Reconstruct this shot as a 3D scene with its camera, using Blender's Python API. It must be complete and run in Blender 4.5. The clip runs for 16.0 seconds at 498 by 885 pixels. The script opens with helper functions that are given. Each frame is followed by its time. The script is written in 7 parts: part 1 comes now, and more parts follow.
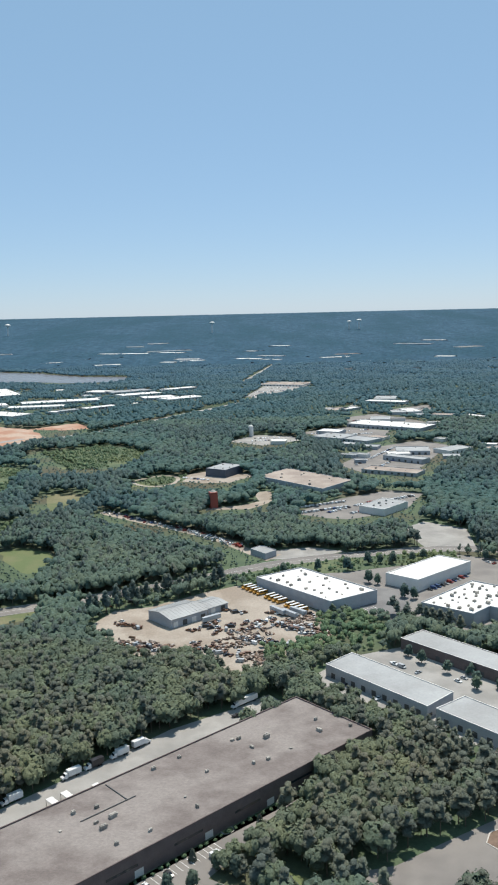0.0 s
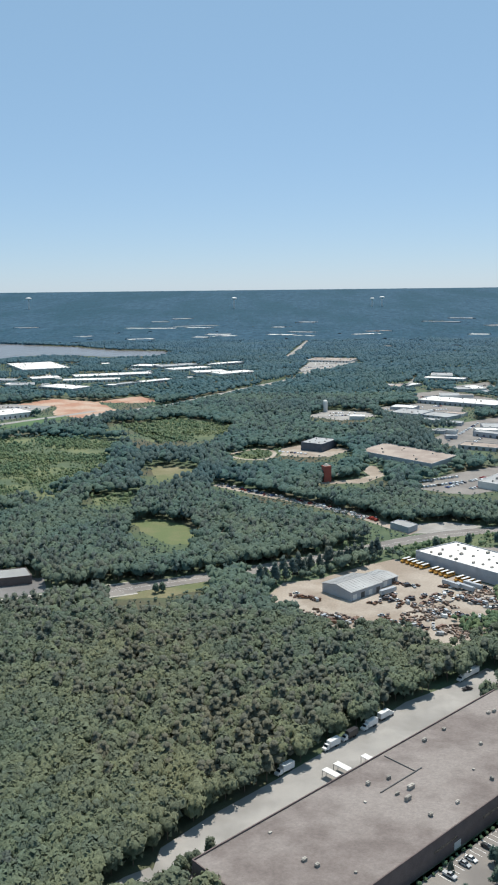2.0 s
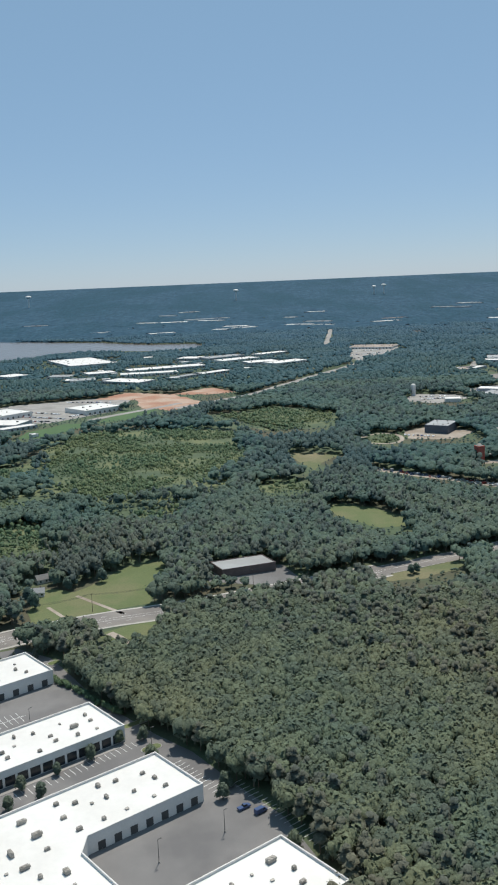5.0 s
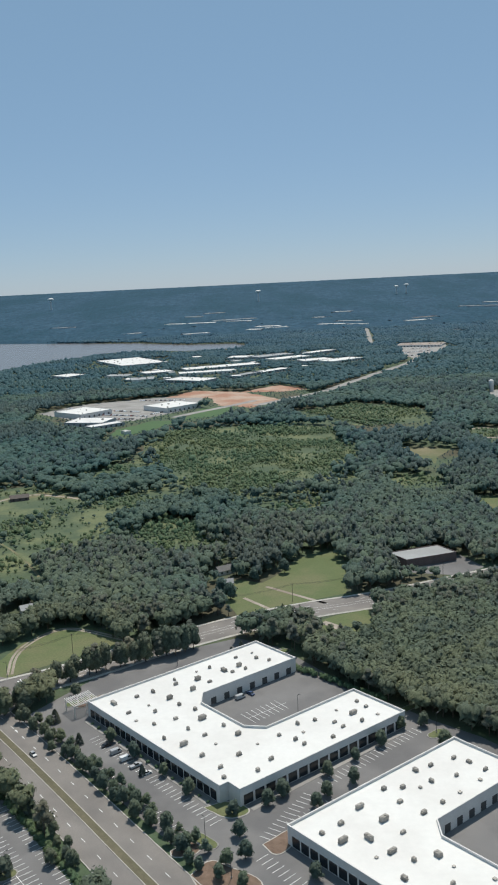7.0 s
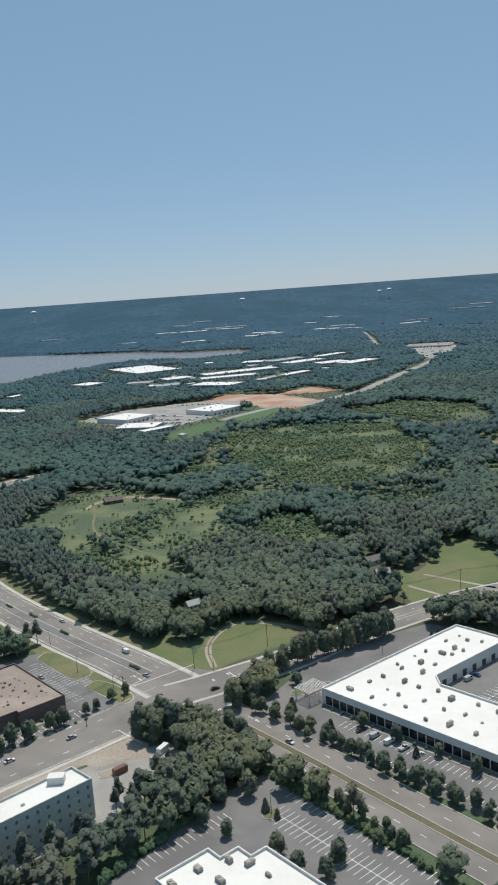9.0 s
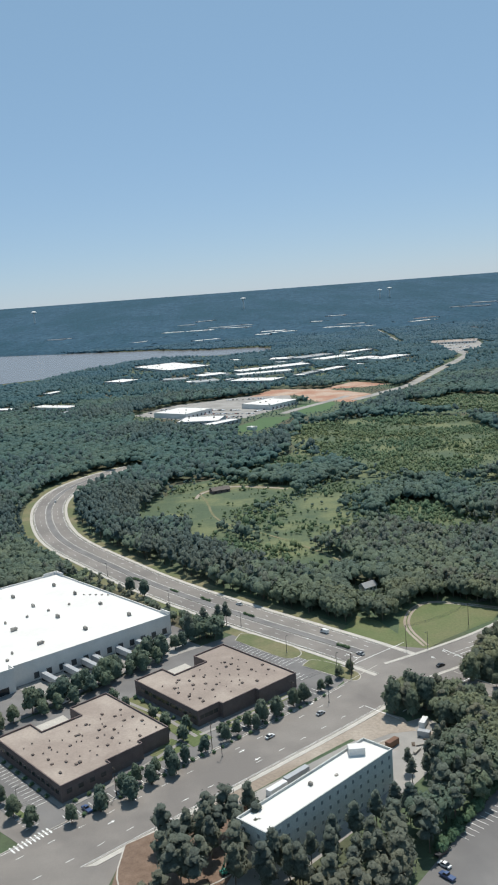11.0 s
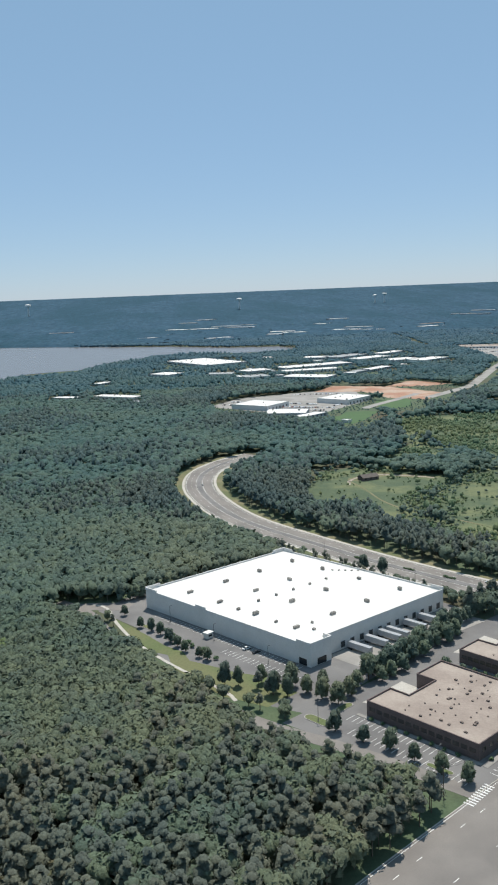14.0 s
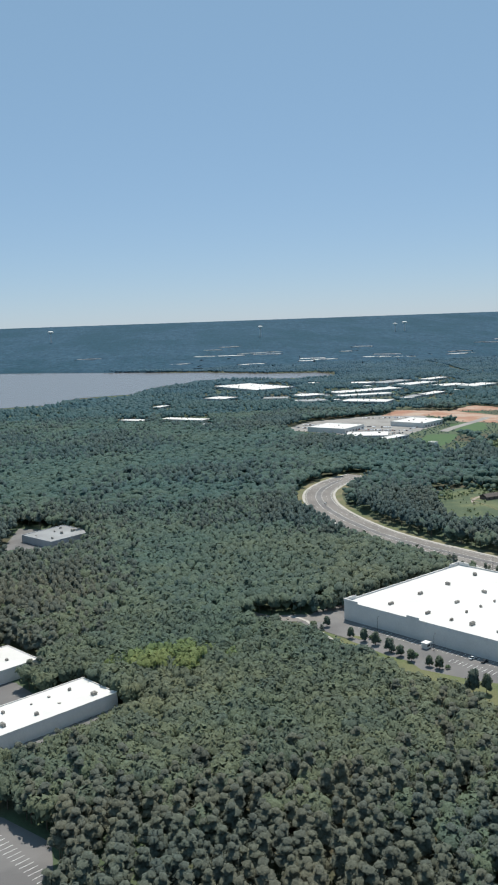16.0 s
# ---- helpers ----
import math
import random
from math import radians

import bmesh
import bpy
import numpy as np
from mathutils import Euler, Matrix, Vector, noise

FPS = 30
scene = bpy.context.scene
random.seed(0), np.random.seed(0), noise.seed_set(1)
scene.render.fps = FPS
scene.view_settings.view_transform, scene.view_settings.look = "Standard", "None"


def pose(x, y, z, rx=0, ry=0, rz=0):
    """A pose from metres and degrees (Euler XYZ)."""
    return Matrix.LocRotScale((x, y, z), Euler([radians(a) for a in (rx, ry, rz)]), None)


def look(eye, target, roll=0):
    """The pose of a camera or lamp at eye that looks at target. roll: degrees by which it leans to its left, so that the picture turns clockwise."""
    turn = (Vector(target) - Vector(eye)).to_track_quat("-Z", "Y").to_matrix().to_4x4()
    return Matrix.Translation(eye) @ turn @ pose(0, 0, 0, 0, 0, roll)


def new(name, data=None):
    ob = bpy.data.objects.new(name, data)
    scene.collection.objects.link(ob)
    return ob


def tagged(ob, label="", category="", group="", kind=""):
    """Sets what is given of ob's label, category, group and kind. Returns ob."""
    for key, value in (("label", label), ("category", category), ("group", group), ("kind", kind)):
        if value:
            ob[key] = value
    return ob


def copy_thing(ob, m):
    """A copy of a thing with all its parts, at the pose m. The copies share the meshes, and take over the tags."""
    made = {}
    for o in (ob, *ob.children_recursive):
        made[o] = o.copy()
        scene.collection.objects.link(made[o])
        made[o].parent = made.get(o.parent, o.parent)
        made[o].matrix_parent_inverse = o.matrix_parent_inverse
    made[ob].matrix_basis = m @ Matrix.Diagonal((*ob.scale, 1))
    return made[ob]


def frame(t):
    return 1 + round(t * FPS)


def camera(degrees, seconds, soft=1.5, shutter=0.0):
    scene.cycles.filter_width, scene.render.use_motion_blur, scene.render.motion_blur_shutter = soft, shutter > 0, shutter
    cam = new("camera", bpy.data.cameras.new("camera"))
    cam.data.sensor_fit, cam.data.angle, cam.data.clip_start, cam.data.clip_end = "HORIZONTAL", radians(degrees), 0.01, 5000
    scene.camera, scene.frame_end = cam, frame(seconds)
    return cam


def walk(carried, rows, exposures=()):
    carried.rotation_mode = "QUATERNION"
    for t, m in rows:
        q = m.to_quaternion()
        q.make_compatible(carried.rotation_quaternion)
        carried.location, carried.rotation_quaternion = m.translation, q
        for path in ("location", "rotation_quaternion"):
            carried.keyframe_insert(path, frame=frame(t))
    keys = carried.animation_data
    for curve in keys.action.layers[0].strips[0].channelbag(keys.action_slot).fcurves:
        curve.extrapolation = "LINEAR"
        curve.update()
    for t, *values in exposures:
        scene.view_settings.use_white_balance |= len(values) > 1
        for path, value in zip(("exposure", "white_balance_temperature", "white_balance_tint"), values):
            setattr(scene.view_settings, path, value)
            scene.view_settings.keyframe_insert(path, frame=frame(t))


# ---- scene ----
# The camera: seconds, x, y, z, and the turn in degrees.
cam = camera(31.64, 16.0, soft=2.0)
ROWS = [
    (0.0, 0.08, 0.00, 204.37, 81.452, 1.292, 2.290),
    (0.5, -28.93, 0.84, 203.53, 80.122, 1.142, 2.036),
    (1.0, -57.98, 1.74, 202.50, 79.630, 0.987, 2.273),
    (1.5, -87.06, 2.22, 201.34, 79.959, 0.948, 2.408),
    (2.0, -116.71, 2.80, 200.67, 79.973, 0.635, 2.542),
    (2.5, -147.01, 3.27, 200.24, 80.538, 1.478, 4.154),
    (3.0, -177.28, 3.60, 199.39, 80.844, 1.110, 4.245),
    (3.5, -207.36, 3.70, 198.36, 80.631, 1.673, 3.612),
    (6.0, -357.05, 4.03, 194.35, 79.143, 2.156, -0.051),
    (6.5, -386.87, 4.07, 193.53, 79.236, 2.597, 1.003),
    (7.0, -416.54, 4.22, 192.23, 79.646, 2.754, 0.997),
    (7.5, -446.10, 4.56, 190.54, 79.835, 3.045, 0.603),
    (8.0, -475.30, 4.88, 188.70, 80.043, 3.270, -0.278),
    (8.5, -504.95, 5.45, 187.39, 80.204, 3.752, -0.316),
    (9.0, -534.07, 5.78, 186.19, 80.148, 4.091, -1.233),
    (9.5, -562.88, 6.20, 185.13, 80.215, 4.363, -1.682),
    (10.0, -591.65, 6.77, 184.20, 80.375, 4.510, -1.670),
    (12.5, -735.84, 10.68, 180.83, 79.776, 3.216, -3.883),
    (13.0, -764.94, 11.21, 179.85, 79.917, 2.921, -4.134),
    (13.5, -794.02, 11.64, 178.82, 80.073, 2.581, -4.528),
    (14.0, -822.91, 12.01, 177.97, 80.238, 2.240, -4.364),
    (14.5, -851.65, 12.50, 177.24, 80.507, 2.096, -4.939),
    (15.0, -880.23, 12.88, 176.23, 81.123, 1.883, -4.626),
    (15.5, -908.65, 13.18, 174.91, 81.755, 1.938, -4.593),
    (16.0, -937.12, 13.67, 173.80, 82.101, 1.987, -4.164),
]
# The plan is drawn in units of which this many metres make one.
UNIT = 0.65
EXPOSURES = [(0.0, 0.33, 6550, 9), (3.5, 0.30, 6550, 9), (6.0, -0.08, 6550, 9), (8.0, -0.08, 6550, 9), (10.0, 0.02, 6550, 9), (12.5, 0.22, 6550, 9), (16.0, 0.12, 6550, 9)]
walk(cam, [(t, pose(x * UNIT, y * UNIT, z * UNIT, rx, ry, rz)) for t, x, y, z, rx, ry, rz in ROWS], EXPOSURES)

# ---- daylight ----
SUN_TURN, SUN_RISE = radians(14), radians(62)   # clockwise from +y, above the ground
to_sun = Vector((math.sin(SUN_TURN) * math.cos(SUN_RISE), math.cos(SUN_TURN) * math.cos(SUN_RISE), math.sin(SUN_RISE)))
world = bpy.data.worlds.new("sky")
scene.world = world
world.use_nodes = True
sky = world.node_tree.nodes.new("ShaderNodeTexSky")
sky.sky_type, sky.sun_disc = "NISHITA", False
sky.sun_elevation, sky.sun_rotation = SUN_RISE, SUN_TURN
sky.air_density, sky.dust_density, sky.ozone_density, sky.altitude = 0.75, 0.12, 3.0, 100
warm = world.node_tree.nodes.new("ShaderNodeMix")     # dust takes some green out of the sky
warm.data_type, warm.blend_type = "RGBA", "MULTIPLY"
warm.inputs[0].default_value, warm.inputs[7].default_value = 1.0, (1.06, 0.94, 1.0, 1)
world.node_tree.links.new(sky.outputs[0], warm.inputs[6])
world.node_tree.links.new(warm.outputs[2], world.node_tree.nodes["Background"].inputs[0])
world.node_tree.nodes["Background"].inputs[1].default_value = 0.036
haze = world.node_tree.nodes.new("ShaderNodeBackground")     # the even blue of summer haze
haze.inputs[0].default_value, haze.inputs[1].default_value = (0.365, 0.640, 0.87, 1), 0.42
both = world.node_tree.nodes.new("ShaderNodeAddShader")
world.node_tree.links.new(world.node_tree.nodes["Background"].outputs[0], both.inputs[0])
world.node_tree.links.new(haze.outputs[0], both.inputs[1])
world.node_tree.links.new(both.outputs[0], world.node_tree.nodes["World Output"].inputs[0])
sun = new("sun", bpy.data.lights.new("sun", "SUN"))
sun.data.energy, sun.data.angle, sun.data.color = 4.0, radians(0.53), (1.0, 0.95, 0.87)
sun.matrix_world = look((0, 0, 900), (-to_sun.x, -to_sun.y, 900 - to_sun.z))


# ---- materials ----
def ramp_between(nt, fac, a, b, lo=0.3, hi=0.7):
    r = nt.nodes.new("ShaderNodeValToRGB")
    r.color_ramp.elements[0].position, r.color_ramp.elements[1].position = lo, hi
    r.color_ramp.elements[0].color, r.color_ramp.elements[1].color = (*a, 1), (*b, 1)
    nt.links.new(fac, r.inputs[0])
    return r.outputs[0]


def noise_at(nt, where, scale, detail=4.0, rough=0.55):
    n = nt.nodes.new("ShaderNodeTexNoise")
    n.inputs["Scale"].default_value, n.inputs["Detail"].default_value, n.inputs["Roughness"].default_value = scale / UNIT, detail, rough
    nt.links.new(where, n.inputs["Vector"])
    return n.outputs[0]


def blend(nt, fac, a, b, kind="MIX"):
    m = nt.nodes.new("ShaderNodeMix")
    m.data_type, m.blend_type = "RGBA", kind
    for value, socket in ((fac, m.inputs[0]), (a, m.inputs[6]), (b, m.inputs[7])):
        if isinstance(value, bpy.types.NodeSocket):
            nt.links.new(value, socket)
        else:
            socket.default_value = value if isinstance(value, float) else (*value, 1)
    return m.outputs[2]


def surface(name, a, b, coarse=0.05, fine=1.5, rough=0.85, metal=0.0, bump=0.0, c=None, patch=0.012, spec=0.5, each=0.0, stretch=None, grit=0.55):
    """A matt surface: two colours mixed by coarse noise, a third in large patches, fine grain, and a little relief."""
    m = bpy.data.materials.new(name)
    m.use_nodes = True
    nt = m.node_tree
    p = nt.nodes["Principled BSDF"]
    where = nt.nodes.new("ShaderNodeNewGeometry").outputs["Position"]
    if stretch:
        mp = nt.nodes.new("ShaderNodeMapping")
        mp.inputs["Rotation"].default_value, mp.inputs["Scale"].default_value = (0, 0, radians(-stretch[0])), stretch[1]
        nt.links.new(where, mp.inputs[0])
        where = mp.outputs[0]
    col = ramp_between(nt, noise_at(nt, where, coarse), a, b)
    if c:
        col = blend(nt, ramp_between(nt, noise_at(nt, where, patch, 3), (0, 0, 0), (1, 1, 1), 0.45, 0.62), col, c)
    grain = noise_at(nt, where, fine, 3, 0.7)
    col = blend(nt, grit, col, ramp_between(nt, grain, (0.55,) * 3, (1.25,) * 3, 0.25, 0.75), "MULTIPLY")
    if each:
        info = nt.nodes.new("ShaderNodeObjectInfo")
        col = blend(nt, 1.0, col, ramp_between(nt, info.outputs["Random"], (1 - each,) * 3, (1 + each,) * 3, 0, 1), "MULTIPLY")
    nt.links.new(col, p.inputs["Base Color"])
    p.inputs["Roughness"].default_value, p.inputs["Metallic"].default_value = rough, metal
    p.inputs["Specular IOR Level"].default_value = spec
    if bump:
        bn = nt.nodes.new("ShaderNodeBump")
        bn.inputs["Strength"].default_value, bn.inputs["Distance"].default_value = bump, 0.2
        nt.links.new(grain, bn.inputs["Height"])
        nt.links.new(bn.outputs[0], p.inputs["Normal"])
    return m


def plain(name, colour, rough=0.6, metal=0.0):
    return surface(name, [v * 0.92 for v in colour], [min(1, v * 1.05) for v in colour], 0.4, 6.0, rough, metal)


def leafy(name, dark, light, sheen=0.25, hazed=None, reach=(380, 900)):
    """Foliage: each plant its own tint, each clump a little lighter or darker."""
    m = bpy.data.materials.new(name)
    m.use_nodes = True
    nt = m.node_tree
    p = nt.nodes["Principled BSDF"]
    tint = nt.nodes.new("ShaderNodeAttribute")
    tint.attribute_name = "tint"
    geo = nt.nodes.new("ShaderNodeNewGeometry")
    info = nt.nodes.new("ShaderNodeObjectInfo")
    add = nt.nodes.new("ShaderNodeMath")
    add.operation = "ADD"
    nt.links.new(tint.outputs["Fac"], add.inputs[0])
    half = nt.nodes.new("ShaderNodeMath")
    half.operation, half.inputs[1].default_value = "MULTIPLY", 0.35
    nt.links.new(info.outputs["Random"], half.inputs[0])
    nt.links.new(half.outputs[0], add.inputs[1])
    col = ramp_between(nt, add.outputs[0], dark, light, 0.05, 1.0)
    if hazed:
        # the colour goes bluer with distance: aerial haze put into the leaves
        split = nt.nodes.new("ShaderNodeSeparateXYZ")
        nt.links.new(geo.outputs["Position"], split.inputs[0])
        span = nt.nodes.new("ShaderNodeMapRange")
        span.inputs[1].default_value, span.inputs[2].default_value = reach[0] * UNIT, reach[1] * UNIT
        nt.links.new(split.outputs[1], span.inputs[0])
        col = blend(nt, span.outputs[0], col, ramp_between(nt, add.outputs[0], hazed[0], hazed[1], 0.05, 1.0))
    stand = noise_at(nt, geo.outputs["Position"], 0.008, 3)
    col = blend(nt, 0.8, col, ramp_between(nt, stand, (0.78, 0.90, 0.98), (1.28, 1.06, 0.94), 0.35, 0.65), "MULTIPLY")
    col = blend(nt, 0.6, col, ramp_between(nt, geo.outputs["Random Per Island"], (0.8,) * 3, (1.25,) * 3, 0, 1), "MULTIPLY")
    grain = noise_at(nt, geo.outputs["Position"], 1.1, 3, 0.7)
    col = blend(nt, 0.8, col, ramp_between(nt, grain, (0.6,) * 3, (1.4,) * 3, 0.3, 0.7), "MULTIPLY")
    bn = nt.nodes.new("ShaderNodeBump")
    bn.inputs["Strength"].default_value, bn.inputs["Distance"].default_value = 0.5, 0.6
    nt.links.new(grain, bn.inputs["Height"])
    nt.links.new(bn.outputs[0], p.inputs["Normal"])
    nt.links.new(col, p.inputs["Base Color"])
    p.inputs["Roughness"].default_value = 0.6
    p.inputs["Specular IOR Level"].default_value = 0.08
    p.inputs["Sheen Weight"].default_value = sheen
    p.inputs["Sheen Roughness"].default_value = 0.5
    p.inputs["Sheen Tint"].default_value = (0.85, 1.0, 0.85, 1)
    through_light = nt.nodes.new("ShaderNodeBsdfTranslucent")
    nt.links.new(col, through_light.inputs[0])
    mix = nt.nodes.new("ShaderNodeMixShader")
    mix.inputs[0].default_value = 0.12
    nt.links.new(p.outputs[0], mix.inputs[1])
    nt.links.new(through_light.outputs[0], mix.inputs[2])
    nt.links.new(mix.outputs[0], nt.nodes["Material Output"].inputs[0])
    return m


M_WOODFLOOR = surface("woodland_floor", (0.060, 0.095, 0.050), (0.095, 0.130, 0.066), 0.06, 0.6, 0.95, bump=0.4, c=(0.085, 0.078, 0.045))
M_GRASS = surface("mown_grass", (0.105, 0.138, 0.052), (0.138, 0.162, 0.066), 0.03, 0.8, 0.95, bump=0.3, c=(0.155, 0.160, 0.074), patch=0.03)
M_MEADOW = surface("rough_meadow", (0.060, 0.094, 0.050), (0.088, 0.118, 0.060), 0.035, 0.35, 0.95, bump=0.5, c=(0.148, 0.168, 0.078), patch=0.022)
M_DRYGRASS = surface("dry_grass", (0.15, 0.145, 0.07), (0.23, 0.20, 0.115), 0.05, 0.6, 0.95, bump=0.3, c=(0.12, 0.14, 0.06), patch=0.03)
M_SPORT = surface("sports_turf", (0.06, 0.12, 0.045), (0.075, 0.14, 0.05), 0.05, 1.0, 0.95)
M_ASPHALT = surface("faded_asphalt", (0.205, 0.185, 0.168), (0.255, 0.232, 0.210), 0.05, 4.0, 0.9, bump=0.1, c=(0.180, 0.163, 0.150), patch=0.03, grit=0.4)
M_LOT = surface("parking_asphalt", (0.165, 0.158, 0.154), (0.212, 0.203, 0.196), 0.05, 4.0, 0.9, bump=0.1, c=(0.145, 0.139, 0.137), patch=0.035, grit=0.3)
M_CONCRETE = surface("concrete", (0.28, 0.265, 0.245), (0.355, 0.335, 0.31), 0.06, 4.0, 0.9, bump=0.1, c=(0.25, 0.236, 0.218), patch=0.04, grit=0.3)
M_MEDIAN = surface("worn_median_turf", (0.115, 0.105, 0.062), (0.155, 0.135, 0.085), 0.06, 0.7, 0.95, bump=0.3)
M_SHINGLE = surface("grey_roof_shingles", (0.15, 0.145, 0.14), (0.21, 0.20, 0.19), 0.3, 2.0, 0.9)
M_MULCH = surface("brown_mulch", (0.15, 0.10, 0.07), (0.22, 0.15, 0.11), 0.3, 2.0, 0.95, bump=0.3)
M_KERB = surface("pale_kerb_concrete", (0.44, 0.41, 0.365), (0.54, 0.505, 0.455), 0.15, 1.5, 0.9)
M_GRAVEL = surface("pale_gravel", (0.32, 0.268, 0.218), (0.415, 0.355, 0.295), 0.05, 0.7, 0.95, bump=0.4, c=(0.29, 0.235, 0.185), patch=0.03)
M_CLAY = surface("red_clay", (0.36, 0.18, 0.115), (0.44, 0.26, 0.175), 0.02, 0.3, 0.95, bump=0.4, c=(0.46, 0.34, 0.26), patch=0.02)
M_PAINT = surface("road_paint", (0.72, 0.72, 0.70), (0.85, 0.85, 0.82), 0.5, 3.0, 0.7)
M_WHITEROOF = surface("white_roof_membrane", (0.71, 0.69, 0.65), (0.75, 0.73, 0.69), 0.10, 0.3, 0.6, c=(0.68, 0.655, 0.615), patch=0.05, grit=0.12)
M_BROWNROOF = surface("ballast_roof", (0.158, 0.130, 0.118), (0.218, 0.184, 0.168), 0.12, 0.9, 0.95, bump=0.2, c=(0.262, 0.228, 0.208), patch=0.03, stretch=(45, (0.9, 1.25, 1)))
M_TANROOF = surface("tan_gravel_roof", (0.265, 0.212, 0.180), (0.335, 0.272, 0.230), 0.06, 0.9, 0.95, bump=0.2, c=(0.39, 0.325, 0.275), patch=0.04, grit=0.35)
M_GREYROOF = surface("grey_metal_roof", (0.285, 0.292, 0.292), (0.345, 0.352, 0.352), 0.05, 0.8, 0.6, 0.1, c=(0.26, 0.262, 0.26), patch=0.03, grit=0.3)
M_WHITEWALL = surface("painted_panel_wall", (0.64, 0.615, 0.58), (0.70, 0.675, 0.64), 0.15, 1.2, 0.7, grit=0.15)
M_GREYWALL = surface("grey_panel_wall", (0.33, 0.34, 0.36), (0.40, 0.41, 0.43), 0.15, 1.2, 0.7, grit=0.2)
M_DARKWALL = surface("dark_brick_wall", (0.125, 0.092, 0.086), (0.165, 0.124, 0.114), 0.3, 2.5, 0.9)
M_BLUEWALL = surface("dark_blue_panel_wall", (0.06, 0.075, 0.10), (0.085, 0.10, 0.13), 0.2, 1.5, 0.6)
M_TEALWALL = surface("sheathed_wall", (0.46, 0.47, 0.445), (0.53, 0.54, 0.51), 0.2, 1.5, 0.7)
M_GLASS = surface("dark_window_glass", (0.02, 0.025, 0.03), (0.03, 0.035, 0.04), 0.3, 1.0, 0.12)
M_UNIT = surface("weathered_sheet_metal", (0.27, 0.25, 0.22), (0.37, 0.345, 0.31), 0.4, 2.0, 0.6, 0.2, each=0.25)
M_UNITBROWN = surface("brown_sheet_metal", (0.07, 0.05, 0.042), (0.12, 0.09, 0.075), 0.4, 2.0, 0.7, each=0.4)
M_UNITDARK = plain("dark_grille", (0.07, 0.07, 0.07))
M_BARK = surface("bark", (0.10, 0.075, 0.055), (0.17, 0.13, 0.10), 0.8, 6.0, 0.95)
# each second pair of colours paints haze onto the farther trees
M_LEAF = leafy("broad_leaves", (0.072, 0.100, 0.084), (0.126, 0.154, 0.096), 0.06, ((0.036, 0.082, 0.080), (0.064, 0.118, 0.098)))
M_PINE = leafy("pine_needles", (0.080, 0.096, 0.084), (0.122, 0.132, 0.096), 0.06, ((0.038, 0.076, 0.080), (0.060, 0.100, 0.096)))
M_LIME = leafy("light_green_leaves", (0.125, 0.170, 0.064), (0.180, 0.218, 0.080), 0.06)
# leaves of the distant woods, blued to imitate the haze before them
M_LEAF_DISTANT = leafy("distant_leaves_haze_tint", (0.032, 0.084, 0.092), (0.054, 0.116, 0.116), 0.04, ((0.032, 0.094, 0.138), (0.050, 0.120, 0.166)), (1500, 3000))
M_BUSH = leafy("young_leaves", (0.066, 0.122, 0.070), (0.125, 0.172, 0.086), 0.06)
# far treetops, haze painted in as a bluer base colour
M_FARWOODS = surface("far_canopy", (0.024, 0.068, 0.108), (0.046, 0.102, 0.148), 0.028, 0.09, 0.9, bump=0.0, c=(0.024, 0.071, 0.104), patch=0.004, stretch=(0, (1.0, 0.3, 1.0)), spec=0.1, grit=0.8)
M_WATER = bpy.data.materials.new("lake_water")
M_WATER.use_nodes = True
_w = M_WATER.node_tree.nodes["Principled BSDF"]
_w.inputs["Base Color"].default_value, _w.inputs["Roughness"].default_value = (0.155, 0.135, 0.118, 1), 0.25
_b = M_WATER.node_tree.nodes.new("ShaderNodeBump")
_b.inputs["Strength"].default_value = 0.3
M_WATER.node_tree.links.new(noise_at(M_WATER.node_tree, M_WATER.node_tree.nodes.new("ShaderNodeNewGeometry").outputs["Position"], 0.2), _b.inputs["Height"])
M_WATER.node_tree.links.new(_b.outputs[0], _w.inputs["Normal"])


# ---- mesh helpers ----
def mesh_of(name, verts, faces, material):
    me = bpy.data.meshes.new(name)
    me.from_pydata([tuple(map(float, v)) for v in verts], [], faces)
    for m in (material if isinstance(material, (list, tuple)) else [material]):
        me.materials.append(m)
    return me


def quick_mesh(name, verts, loops, size, material, tint=None, normals=None):
    """A mesh of faces that all have the same number of corners, from arrays."""
    me = bpy.data.meshes.new(name)
    n = len(loops) // size
    me.vertices.add(len(verts))
    me.vertices.foreach_set("co", np.asarray(verts, np.float32).ravel())
    me.loops.add(len(loops))
    me.loops.foreach_set("vertex_index", np.asarray(loops, np.int32))
    me.polygons.add(n)
    me.polygons.foreach_set("loop_start", np.arange(0, n * size, size, dtype=np.int32))
    me.update(calc_edges=True)
    me.materials.append(material)
    if tint is not None:
        me.attributes.new("tint", "FLOAT", "POINT").data.foreach_set("value", np.asarray(tint, np.float32))
    if normals is not None:
        me.normals_split_custom_set_from_vertices(normals)
    return me


def part(name, data, material, parent=None, label=""):
    """Links a bmesh or a mesh as one object, under a thing or a part."""
    if isinstance(data, bmesh.types.BMesh):
        me = bpy.data.meshes.new(name)
        bmesh.ops.recalc_face_normals(data, faces=data.faces)
        data.to_mesh(me)
        data.free()
        me.materials.append(material)
        data = me
    ob = new(name, data)
    ob.parent = parent
    return tagged(ob, label)


